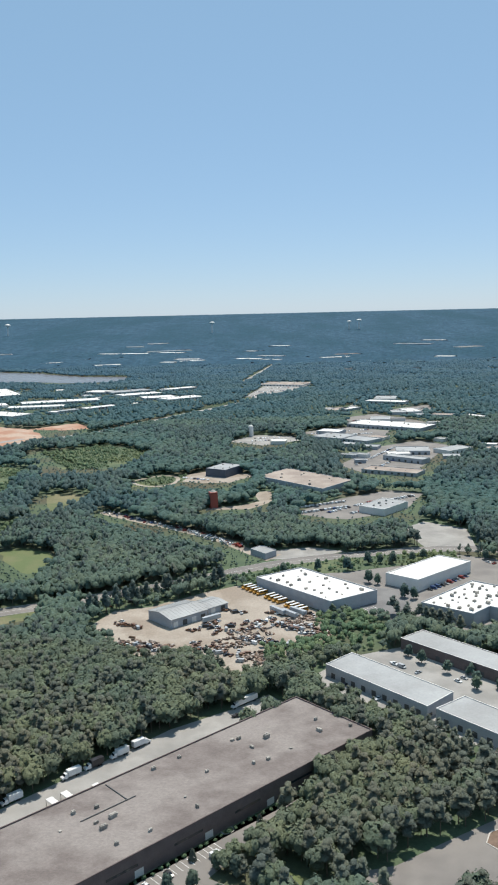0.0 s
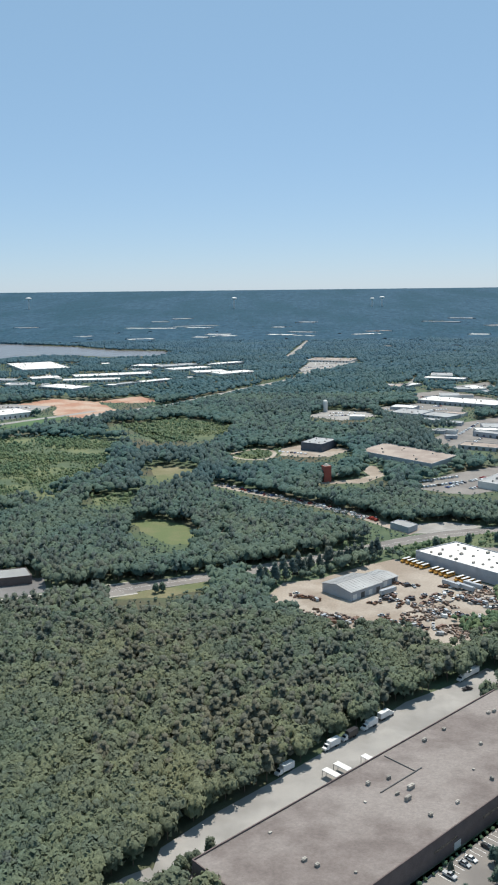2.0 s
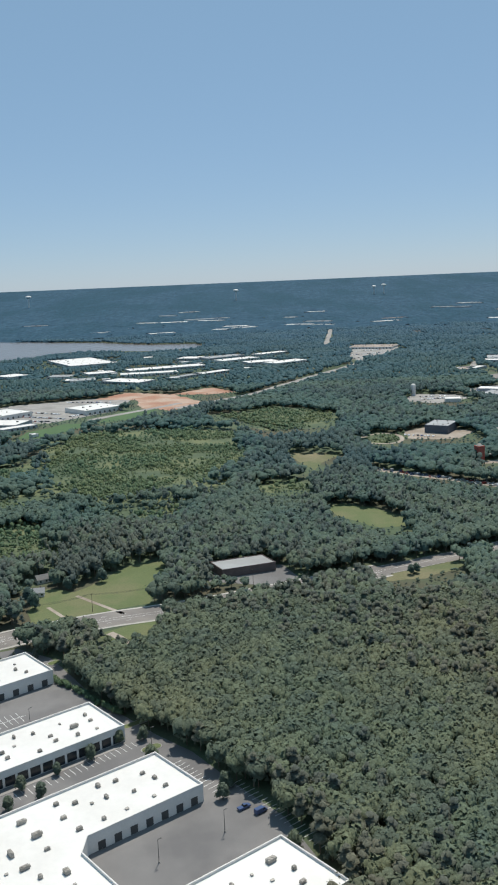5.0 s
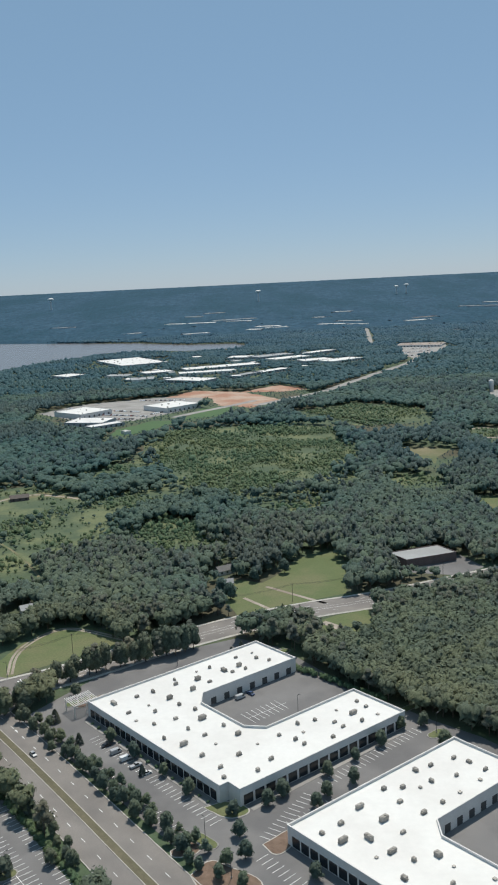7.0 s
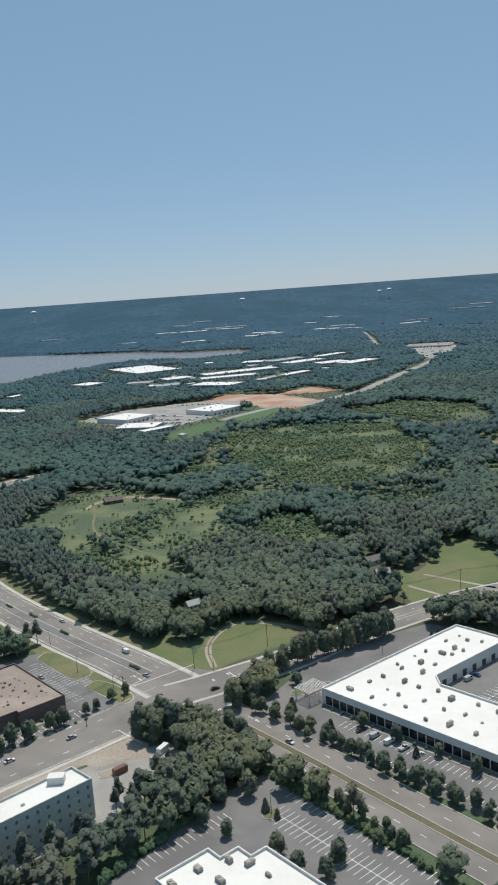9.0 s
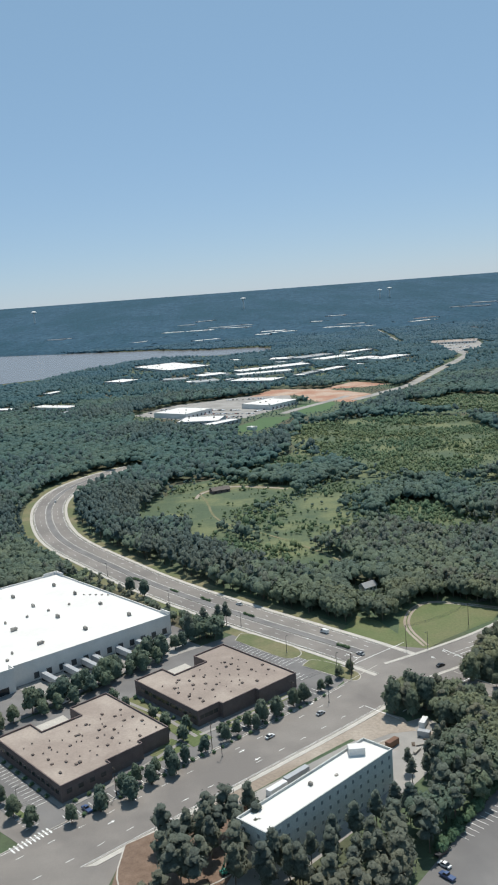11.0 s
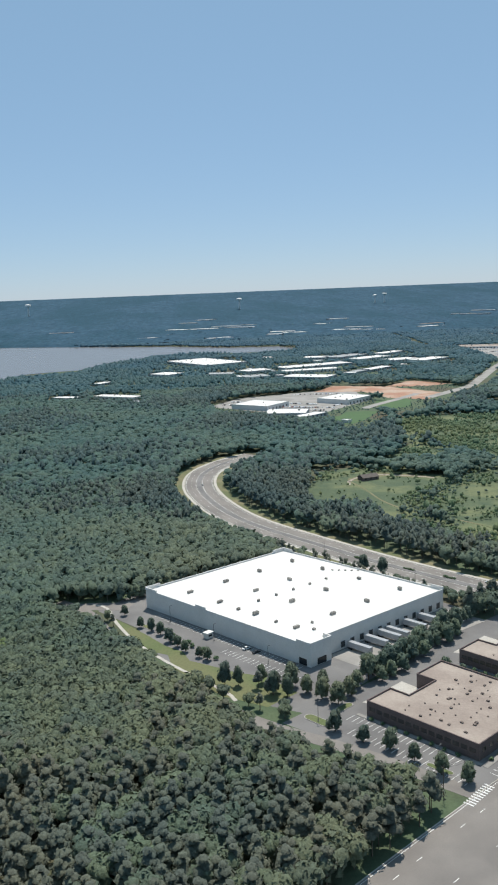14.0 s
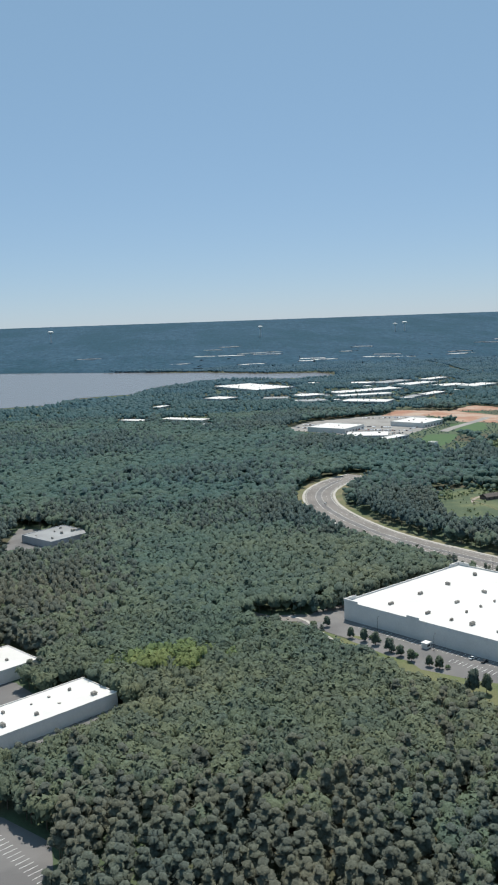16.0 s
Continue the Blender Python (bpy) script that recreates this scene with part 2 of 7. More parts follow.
def add_box(bm, x0, x1, y0, y1, z0, z1, bevel=0.0):
    vs = [bm.verts.new((x, y, z)) for z in (z0, z1) for x, y in ((x0, y0), (x1, y0), (x1, y1), (x0, y1))]
    for f in ((0, 3, 2, 1), (4, 5, 6, 7), (0, 1, 5, 4), (1, 2, 6, 5), (2, 3, 7, 6), (3, 0, 4, 7)):
        bm.faces.new([vs[i] for i in f])
    if bevel:
        es = {e for v in vs for e in v.link_edges}
        bmesh.ops.bevel(bm, geom=list(es), offset=bevel, segments=1, affect="EDGES")
    return bm


def box(*a, **k):
    return add_box(bmesh.new(), *a, **k)


def prism(bm, outline, z0, z1):
    """A closed block over an outline."""
    lo = [bm.verts.new((x, y, z0)) for x, y in outline]
    hi = [bm.verts.new((x, y, z1)) for x, y in outline]
    n = len(lo)
    for i in range(n):
        bm.faces.new((lo[i], lo[(i + 1) % n], hi[(i + 1) % n], hi[i]))
    bm.faces.new(hi)
    bm.faces.new(lo[::-1])
    return bm


def tube(bm, x, y, z0, z1, r0, r1=None, n=8):
    r1 = r0 if r1 is None else r1
    ring = lambda z, r: [bm.verts.new((x + r * math.cos(2 * math.pi * i / n), y + r * math.sin(2 * math.pi * i / n), z)) for i in range(n)]
    a, b = ring(z0, r0), ring(z1, r1)
    for i in range(n):
        bm.faces.new((a[i], a[(i + 1) % n], b[(i + 1) % n], b[i]))
    bm.faces.new(b)
    bm.faces.new(a[::-1])
    return bm


def smooth_line(pts, rounds=2):
    pts = [Vector(p) for p in pts]
    for _ in range(rounds):
        out = [pts[0]]
        for a, b in zip(pts, pts[1:]):
            out += [a * 0.75 + b * 0.25, a * 0.25 + b * 0.75]
        pts = out + [pts[-1]]
    return pts


def offset_line(pts, d):
    """A line moved d metres to its left."""
    out = []
    for i, p in enumerate(pts):
        t = (pts[min(i + 1, len(pts) - 1)] - pts[max(i - 1, 0)]).normalized()
        out.append(p + Vector((-t.y, t.x)) * d)
    return out


def ribbon(bm, pts, d0, d1, z0, z1=None):
    """A strip between the offsets d0 and d1 of a line; with z1 it is a solid bar from z0 up to z1."""
    a, b = offset_line(pts, d0), offset_line(pts, d1)
    if z1 is None:
        va, vb = [[bm.verts.new((p.x, p.y, z0)) for p in s] for s in (a, b)]
        for i in range(len(pts) - 1):
            bm.faces.new((va[i], va[i + 1], vb[i + 1], vb[i]))
        return bm
    rows = [[bm.verts.new((p.x, p.y, z)) for p in s] for s, z in ((a, z0), (a, z1), (b, z1), (b, z0))]
    for r, q in ((0, 1), (1, 2), (2, 3)):
        for i in range(len(pts) - 1):
            bm.faces.new((rows[r][i], rows[r][i + 1], rows[q][i + 1], rows[q][i]))
    for i in (0, -1):
        bm.faces.new([rows[r][i] for r in range(4)])
    return bm


def inside(px, py, poly):
    """Which of the points lie in the outline."""
    hit = np.zeros(px.shape, bool)
    for (x0, y0), (x1, y1) in zip(poly, [*poly[1:], poly[0]]):
        if y0 != y1:
            hit ^= ((y0 > py) != (y1 > py)) & (px < (x1 - x0) * (py - y0) / (y1 - y0) + x0)
    return hit


def near_line(px, py, pts, d):
    hit = np.zeros(px.shape, bool)
    for a, b in zip(pts, pts[1:]):
        ab = b - a
        t = np.clip(((px - a.x) * ab.x + (py - a.y) * ab.y) / max(ab.length_squared, 1e-6), 0, 1)
        hit |= np.hypot(px - a.x - t * ab.x, py - a.y - t * ab.y) < d
    return hit


VIEWS = []     # clearings with low growth on the near side
CLEAR_AREAS, CLEAR_LINES = [], []     # where no wood grows


def rise(x, y):
    """The height of the ground: flat, with a wooded ridge at the horizon."""
    far = np.hypot(np.asarray(x) + 450.0, y)
    s = np.clip((far - 4100.0) / 3300.0, 0, 1)
    return 170.0 * s ** 1.25


def wobble(outline, amount=3.0, step=12.0, seed=1):
    """An outline with soft, uneven edges."""
    pts = [Vector(p) for p in outline]
    out = []
    for a, b in zip(pts, [*pts[1:], pts[0]]):
        n = max(1, int((b - a).length / step))
        for i in range(n):
            p = a.lerp(b, i / n)
            out.append((p.x + amount * noise.noise((p.x * 0.05, p.y * 0.05, seed)), p.y + amount * noise.noise((p.x * 0.05, p.y * 0.05, seed + 9.3))))
    return out


def sheet(name, outline, material, z, label, category, clear=True, soft=0.0, step=12.0, thick=0.0):
    pts = wobble(outline, soft, step, len(bpy.data.objects)) if soft else outline
    bm = bmesh.new()
    if thick:
        prism(bm, pts, z - thick, z)
    else:
        bm.faces.new([bm.verts.new((x, y, z)) for x, y in pts])
    if clear:
        CLEAR_AREAS.append(pts)
    if name in ("yard_strip", "yard_blue", "yard_small", "field_small", "field_far", "lot_far_trucks", "lot_depot", "field_loop", "verge_back_road_west", "field_strip_b", "clay_site", "clay_site_far", "sports_field_near", "sports_field_far", "yard_silo", "track_meadow", "field_house", "clearing_small", "lot_right_a", "lot_right_b", "lot_right_c", "lot_right_d", "lot_hidden_offices"):
        VIEWS.append(pts)
    ob = part(name, bm, material)
    if not thick and ob.data.polygons[0].normal.z < 0:
        ob.data.flip_normals()
    return tagged(ob, label, category, kind="structure")


# ---- ground, water, roads ----
def make_ground():
    xs = np.unique(np.concatenate([np.arange(-7000, 6500, 180.0)]))
    ys = np.unique(np.concatenate([np.arange(-1200, 4000, 180.0), np.arange(4000, 7550, 90.0)]))
    gx, gy = np.meshgrid(xs, ys)
    z = rise(gx, gy)
    verts = np.stack([gx, gy, z], -1).reshape(-1, 3)
    w = len(xs)
    i = (np.arange(len(ys) - 1)[:, None] * w + np.arange(w - 1)[None]).ravel()
    loops = np.stack([i, i + 1, i + w + 1, i + w], -1).ravel()
    return tagged(new("ground", quick_mesh("ground", verts, loops, 4, M_WOODFLOOR)), "dark green and brown woodland floor reaching the horizon", "ground", kind="structure")


make_ground()

LAKE = [(-1420, 1960), (-1239, 2015), (-1222, 2066), (-1212, 2165), (-1165, 2198), (-1075, 2225), (-1050, 2362), (-1018, 2450), (-946, 2540), (-915, 2660), (-816, 2690), (-638, 2600), (-530, 2632), (-478, 2710),
        (-520, 2830), (-686, 2890), (-873, 3080), (-1076, 3200), (-1294, 3330), (-1527, 3466), (-2300, 3800), (-3200, 3700), (-2900, 2300), (-2000, 1900)]
sheet("water", LAKE, M_WATER, 0.5, "calm grey-brown lake with a wooded shore", "lake", soft=14.0, step=40.0)


def road(name, pts, half, label, material=M_ASPHALT, lanes=(), dashes=(), edge=True, z=0.10, clear=4.0):
    """A carriageway with kerbs at both sides, unbroken lines and dashes as painted strips of its own."""
    line = smooth_line([Vector(p) for p in pts])
    ob = part(name, ribbon(bmesh.new(), line, -half, half, z), material)
    tagged(ob, label, "road", kind="structure")
    CLEAR_LINES.append((line, half + clear))
    if edge:
        for s in (-1, 1):
            part("kerb", ribbon(bmesh.new(), line, s * half, s * (half + 0.35), 0.0, z + 0.15), M_KERB, ob)
    for d in lanes:
        part("lane_line", ribbon(bmesh.new(), line, d - 0.09, d + 0.09, z + 0.02), M_PAINT, ob)
    for d in dashes:
        bm, run = bmesh.new(), 0.0
        off = offset_line(line, d)
        for a, b in zip(off, off[1:]):
            length = (b - a).length
            s = -run
            while s < length:
                if s >= 0 and s + 3 < length:
                    ribbon(bm, [a.lerp(b, s / length), a.lerp(b, (s + 3) / length)], -0.11, 0.11, z + 0.02)
                s += 12
            run = length - (s - 12)
        if bm.faces:
            part("lane_dashes", bm, M_PAINT, ob)
    return ob, line


HIGHWAY = [(-575, 405), (-597, 432), (-648, 488), (-700, 552), (-737, 608), (-780, 674), (-802, 735), (-815, 800), (-815, 845), (-809, 880), (-795, 912), (-775, 940), (-752, 962)]
CROSS = [(-860, 172), (-790, 222), (-740, 263), (-665, 322), (-608, 366), (-575, 396)]
NORTH_EAST = [(-575, 396), (-556, 405), (-519, 425), (-486, 452), (-416, 493), (-350, 512), (-290, 540), (-223, 570)]
BACK_ROAD = [(-223, 570), (-164, 598), (-120, 622), (-74, 648), (-32, 680), (14, 705), (61, 718), (133, 735), (200, 722), (300, 690)]
BOULEVARD = [(-560, 384), (-526, 342), (-500, 309), (-470, 270), (-440, 232), (-410, 195)]

hw, hw_line = road("road_highway", HIGHWAY, 13.0, "wide divided highway of pale worn asphalt with a curve", dashes=(-7.6, 7.6), lanes=(-12.2, 12.2, 3.0, -3.0))
cr, cr_line = road("road_cross", CROSS, 13.5, "wide multi-lane avenue of pale worn asphalt", dashes=(-7.0, 7.0), lanes=(12.8, -12.8), z=0.11, clear=2.5)
ne, ne_line = road("road_north_east", NORTH_EAST, 11.0, "four-lane road of pale worn asphalt", dashes=(-5.4, 5.4), lanes=(-1.6, 1.6), z=0.12)
br, br_line = road("road_back", BACK_ROAD, 8.0, "pale asphalt road between trees", dashes=(), lanes=(0.0,), z=0.13, clear=1.5)
bl, bl_line = road("road_boulevard", BOULEVARD, 12.0, "divided boulevard with a narrow grass median", dashes=(-6.6, 6.6), lanes=(), z=0.14)
# medians, pavements and verges
part("median", ribbon(bmesh.new(), bl_line[3:], -1.5, 1.5, 0.0, 0.28), M_MEDIAN, bl, "narrow median of dry grass")
for s in (-1, 1):
    part("median_kerb", ribbon(bmesh.new(), bl_line[3:], s * 1.5, s * 1.8, 0.0, 0.30), M_KERB, bl)
part("median", ribbon(bmesh.new(), hw_line[4:-6], -2.0, 2.0, 0.0, 0.26), M_LOT, hw, "dark paved median")
for s in (-1, 1):
    part("median_kerb", ribbon(bmesh.new(), hw_line[4:-6], s * 2.0, s * 2.25, 0.0, 0.29), M_CONCRETE, hw)


def along(line, d0, d1, z, name, material, label, category, z1=None):
    return tagged(part(name, ribbon(bmesh.new(), line, d0, d1, z, z1), material), label, category, kind="structure")


along(hw_line, -16.4, -13.8, 0.0, "pavement_highway", M_KERB, "pale concrete footpath beside the highway", "pavement", 0.17)
along(hw_line, 13.8, 16.2, 0.0, "pavement_highway_far", M_KERB, "pale concrete footpath beside the highway", "pavement", 0.17)
along(hw_line, -23.0, -16.4, 0.06, "verge_highway", M_DRYGRASS, "dry grass verge beside the highway", "verge")
along(hw_line, 16.2, 23.0, 0.06, "verge_highway_far", M_DRYGRASS, "dry grass verge beside the highway", "verge")
CLEAR_LINES.append((hw_line[:-6], 24.0))
along(cr_line, -16.2, -14.0, 0.0, "pavement_cross", M_KERB, "pale concrete footpath beside the avenue", "pavement", 0.18)
along(ne_line, 11.6, 13.2, 0.0, "pavement_north_east", M_KERB, "pale concrete footpath beside the road", "pavement", 0.18)
along(ne_line, -12.8, -11.4, 0.0, "pavement_north_east_near", M_KERB, "pale concrete footpath beside the road", "pavement", 0.18)
# the crossing
sheet("road_crossing", [(-600, 418), (-578, 430), (-556, 420), (-538, 398), (-545, 382), (-566, 368), (-588, 362), (-603, 385)], M_ASPHALT, 0.16, "worn asphalt crossing of two wide roads", "road")

# ---- yards, lots, fields ----
LOTS = [
    ("yard_truck", [(-166, 262), (-164, 290), (-147, 311), (-122, 337), (-83, 380), (-60, 407), (-28, 431), (-12, 447), (2, 430), (-150, 272)], M_CONCRETE, "pale concrete truck yard behind the warehouse"),
    ("lot_front", [(-128, 222), (40, 386), (44, 384), (30, 377), (2, 344), (-10, 329), (-13, 316), (-21, 307), (-31, 292), (-11, 281), (-5, 268), (-30, 240), (-90, 200)], M_ASPHALT, "pale worn parking lot along the warehouse front"),
    ("yard_salvage", [(-133, 550), (-121, 582), (-97, 590), (-60, 622), (-39, 636), (-28, 630), (24, 574), (28, 527), (10, 508), (-14, 484), (-32, 468), (-46, 498), (-68, 506), (-88, 496), (-110, 524)], M_GRAVEL, "pale dirt salvage yard"),
    ("lot_white_sheds", [(-22, 668), (14, 692), (61, 700), (133, 716), (190, 690), (190, 560), (112, 540), (86, 562), (66, 575), (40, 570), (58, 596), (20, 655)], M_ASPHALT, "grey asphalt lot round white warehouses"),
    ("lot_flex", [(6, 462), (20, 480), (40, 500), (66, 512), (82, 528), (190, 430), (170, 330), (98, 378), (66, 414), (44, 432), (30, 446)], M_CONCRETE, "pale lot between grey roofed units"),
    ("lot_offices_u", [(-540, 372), (-500, 432), (-440, 460), (-418, 446), (-400, 420), (-384, 396), (-352, 362), (-334, 346), (-316, 322), (-296, 298), (-280, 262), (-300, 220), (-420, 220), (-442, 262), (-470, 296), (-505, 338)], M_LOT, "dark asphalt parking lot with painted bays"),
    ("lot_offices_zig", [(-566, 290), (-548, 312), (-534, 322), (-518, 300), (-486, 258), (-460, 222), (-520, 190), (-640, 190), (-610, 238)], M_LOT, "dark asphalt parking lot with painted bays"),
    ("lot_hotel", [(-668, 256), (-674, 288), (-636, 316), (-600, 342), (-574, 352), (-562, 332), (-590, 302), (-650, 246)], M_CONCRETE, "bare building site round a new block"),
    ("lot_offices_tan", [(-790, 352), (-728, 292), (-708, 300), (-618, 372), (-598, 398), (-650, 462), (-700, 428), (-735, 392), (-772, 366)], M_LOT, "asphalt parking lot round brick offices"),
    ("lot_big_box", [(-880, 500), (-864, 520), (-760, 574), (-700, 500), (-672, 462), (-690, 440), (-735, 396), (-778, 358), (-800, 372), (-846, 432), (-856, 470)], M_LOT, "asphalt lot round the white warehouse"),
    ("lot_access", [(13, 290), (16, 294), (38, 300), (52, 310), (59, 315), (71, 323), (83, 331), (130, 362), (170, 310), (110, 290), (75, 280), (49, 280), (27, 285)], M_ASPHALT, "wide pale asphalt access road"),
    ("lot_stripes", [(33, 605), (60, 630), (86, 623), (92, 610), (70, 558), (42, 583)], M_LOT, "dark asphalt lot with painted bays beside a white shed"),
    ("lot_mouth", [(-790, 215), (-745, 252), (-712, 282), (-692, 284), (-697, 262), (-688, 246), (-700, 215), (-740, 190)], M_ASPHALT, "worn asphalt mouth of a side road"),
    ("lawn_grove", [(-694, 283), (-664, 300), (-646, 286), (-660, 256), (-688, 248), (-696, 262)], M_MULCH, "kerbed brown bed under tall pines"),
    ("lot_hut", [(-340, 560), (-300, 548), (-280, 562), (-290, 590), (-336, 592)], M_LOT, "asphalt yard round a low building"),
    ("lot_far_trucks", [(5, 872), (52, 934), (115, 979), (150, 960), (120, 880), (60, 842), (38, 848)], M_ASPHALT, "grey lot with parked vans"),
    ("lot_right_a", [(67, 1145), (141, 1299), (204, 1356), (240, 1300), (150, 1060), (100, 1080)], M_ASPHALT, "pale lot between far warehouses"),
    ("lot_right_b", [(20, 1461), (104, 1520), (175, 1465), (150, 1389), (70, 1400)], M_ASPHALT, "pale lot between far warehouses"),
    ("lot_right_c", [(103, 1650), (175, 1710), (250, 1570), (222, 1489), (115, 1580)], M_ASPHALT, "pale lot between far warehouses"),
    ("lot_right_d", [(205, 1680), (213, 1780), (300, 1855), (290, 1720)], M_ASPHALT, "pale lot between far warehouses"),
    ("yard_silo", [(-90, 1370), (-52, 1440), (10, 1420), (20, 1370), (-36, 1325)], M_CONCRETE, "pale yard round silos"),
    ("clearing_small", [(-277, 986), (-213, 970), (-240, 925), (-250, 889), (-266, 940)], M_DRYGRASS, "sandy clearing among trees"),
    ("yard_shed", [(-22, 705), (-8, 735), (20, 742), (48, 728), (14, 706)], M_CONCRETE, "pale concrete yard beside a small shed"),
    ("lot_junction", [(105, 800), (130, 830), (165, 800), (160, 730), (119, 728)], M_CONCRETE, "pale lot behind trees"),
    ("yard_blue", [(-135, 1050), (-127, 1095), (-80, 1130), (-40, 1080), (-70, 1035), (-100, 1035)], M_GRAVEL, "pale yard round a blue-grey shed"),
    ("yard_strip", [(-192, 892), (-147, 858), (-114, 822), (-84, 800), (-51, 768), (-30, 735), (-6, 720), (-18, 700), (-44, 735), (-66, 768), (-100, 800), (-150, 842), (-196, 882)], M_GRAVEL, "narrow pale yard full of vehicles"),
    ("yard_small", [(-30, 930), (-50, 910), (-84, 900), (-86, 890), (-40, 892), (-14, 930), (-20, 985), (-40, 975)], M_GRAVEL, "pale sandy yard among trees"),
    ("lot_depot", [(-790, 1395), (-735, 1486), (-607, 1539), (-530, 1550), (-533, 1382), (-617, 1275), (-697, 1290)], M_CONCRETE, "pale concrete depot yard"),
    ("lot_hidden_offices", [(-1090, 690), (-1050, 680), (-1020, 715), (-1040, 760), (-1090, 780)], M_LOT, "asphalt lot among trees"),
    ("lot_west_office", [(-1110, 440), (-1050, 452), (-1028, 436), (-1010, 412), (-1040, 372), (-1090, 320), (-1130, 420)], M_LOT, "asphalt lot beside a white-roofed unit"),
    ("lot_west_front", [(-1092, 307), (-975, 401), (-962, 386), (-1079, 292)], M_LOT, "asphalt strip before a long white-roofed unit"),
    ("lot_west_corner", [(-1040, 330), (-1010, 314), (-990, 296), (-984, 262), (-1040, 220), (-1100, 300)], M_LOT, "asphalt lot with painted bays"),
    ("lot_car_dealer", [(-100, 2090), (-60, 2380), (-30, 2440), (70, 2420), (40, 2260), (-20, 2090)], M_CONCRETE, "far pale car lot"),
]
for i, (name, outline, material, label) in enumerate(LOTS):
    sheet(name, outline, material, 0.035 + 0.001 * i, label, "yard" if name.startswith("yard") else "parking lot", soft=1.2 if material in (M_GRAVEL,) else 0.0)

sheet("road_mouth", [(-788, 208), (-760, 230), (-732, 253), (-708, 272), (-699, 272), (-697, 262), (-690, 246), (-700, 215), (-740, 190)], M_ASPHALT, 0.31, "worn asphalt mouth of a side road", "road")
FIELDS = [
    ("field_plantation", [(-545, 950), (-555, 1150), (-440, 1180), (-335, 1125), (-338, 960), (-362, 840), (-440, 785), (-500, 830)], M_MEADOW, "young plantation with grass and saplings"),
    ("field_house", [(-725, 753), (-689, 818), (-655, 832), (-620, 828), (-588, 808), (-592, 777), (-640, 740), (-665, 688), (-700, 722), (-724, 707)], M_MEADOW, "meadow round a lone house"),
    ("field_open", [(-683, 700), (-664, 683), (-643, 634), (-613, 609), (-579, 572), (-591, 552), (-616, 567), (-642, 595), (-683, 670)], M_MEADOW, "open grassy clearing among trees"),
    ("field_open_b", [(-524, 695), (-509, 719), (-479, 694), (-475, 645), (-505, 636), (-523, 662)], M_MEADOW, "open grassy clearing among trees"),
    ("field_far", [(-370, 1290), (-278, 1350), (-200, 1275), (-215, 1165), (-286, 1130)], M_MEADOW, "far rough field with scattered trees"),
    ("field_small", [(-254, 733), (-237, 751), (-208, 732), (-186, 697), (-190, 673), (-210, 670), (-235, 698)], M_GRASS, "bright grass clearing"),
    ("field_strip_b", [(-314, 834), (-268, 842), (-255, 808), (-299, 798)], M_MEADOW, "thin grassy clearing"),
    ("meadow_scrub", [(-720, 705), (-700, 850), (-610, 890), (-565, 1000), (-585, 1165), (-440, 1195), (-325, 1135), (-325, 960), (-340, 800), (-375, 692), (-400, 612), (-480, 592), (-560, 562), (-640, 602)], M_MEADOW, "overgrown meadow between young trees"),
    ("lawn_corner", [(-597, 452), (-583, 470), (-574, 462), (-566, 440), (-562, 462), (-554, 478), (-540, 489), (-522, 482), (-500, 468), (-512, 450), (-530, 440), (-556, 418), (-572, 424)], M_GRASS, "mown lawn inside a curved drive"),
    ("lawn_roadside", [(-454, 558), (-440, 556), (-424, 545), (-412, 570), (-398, 600), (-374, 606), (-370, 560), (-372, 524), (-394, 513), (-425, 495), (-441, 490)], M_GRASS, "mown lawns with pale drives beside the road"),
    ("lawn_lot_end", [(-7, 296), (2, 295), (13, 291), (8, 276), (-5, 282)], M_GRASS, "mown grass at the end of the drive"),
    ("lawn_box", [(-870, 487), (-853, 466), (-826, 424), (-808, 408), (-790, 394), (-780, 380), (-796, 370), (-814, 382), (-834, 418), (-856, 450)], M_GRASS, "mown lawn along the lot"),
    ("verge_back_road", [(-150, 585), (-112, 640), (-30, 690), (60, 712), (140, 726), (140, 700), (20, 660), (-26, 640), (-40, 648), (-78, 640), (-104, 610), (-120, 588)], M_MEADOW, "grass verge with pale gravel beside the road"),
    ("verge_back_road_west", [(-236, 548), (-226, 558), (-172, 584), (-168, 574), (-200, 552)], M_DRYGRASS, "grass verge beside the road"),
    ("verge_north_east", [(-400, 478), (-382, 488), (-366, 494), (-364, 476), (-379, 462), (-392, 466)], M_GRASS, "grass verge beside the road"),
    ("field_loop", [(-186, 1020), (-170, 1080), (-127, 1090), (-128, 1050), (-160, 1020)], M_MEADOW, "dry grass inside a loop track"),
    ("sports_field_near", [(-630, 1200), (-586, 1265), (-545, 1252), (-600, 1150), (-633, 1149)], M_SPORT, "flat green sports field"),
    ("sports_field_far", [(-524, 1379), (-469, 1382), (-489, 1290), (-543, 1265)], M_SPORT, "flat green sports field"),
    ("clay_site", [(-600, 1530), (-555, 1610), (-460, 1560), (-400, 1435), (-446, 1360), (-500, 1400), (-520, 1500)], M_CLAY, "bare red clay building site"),
    ("clay_site_far", [(-470, 1560), (-400, 1640), (-345, 1560), (-400, 1540)], M_CLAY, "bare red clay building site"),
]
FIELDS[:] = FIELDS + [("track_meadow", [(-679, 806), (-673, 816), (-643, 838), (-623, 826), (-596, 806), (-592, 798), (-612, 806), (-640, 820), (-660, 800)], M_DRYGRASS, "dry sandy clearing beside a house")]
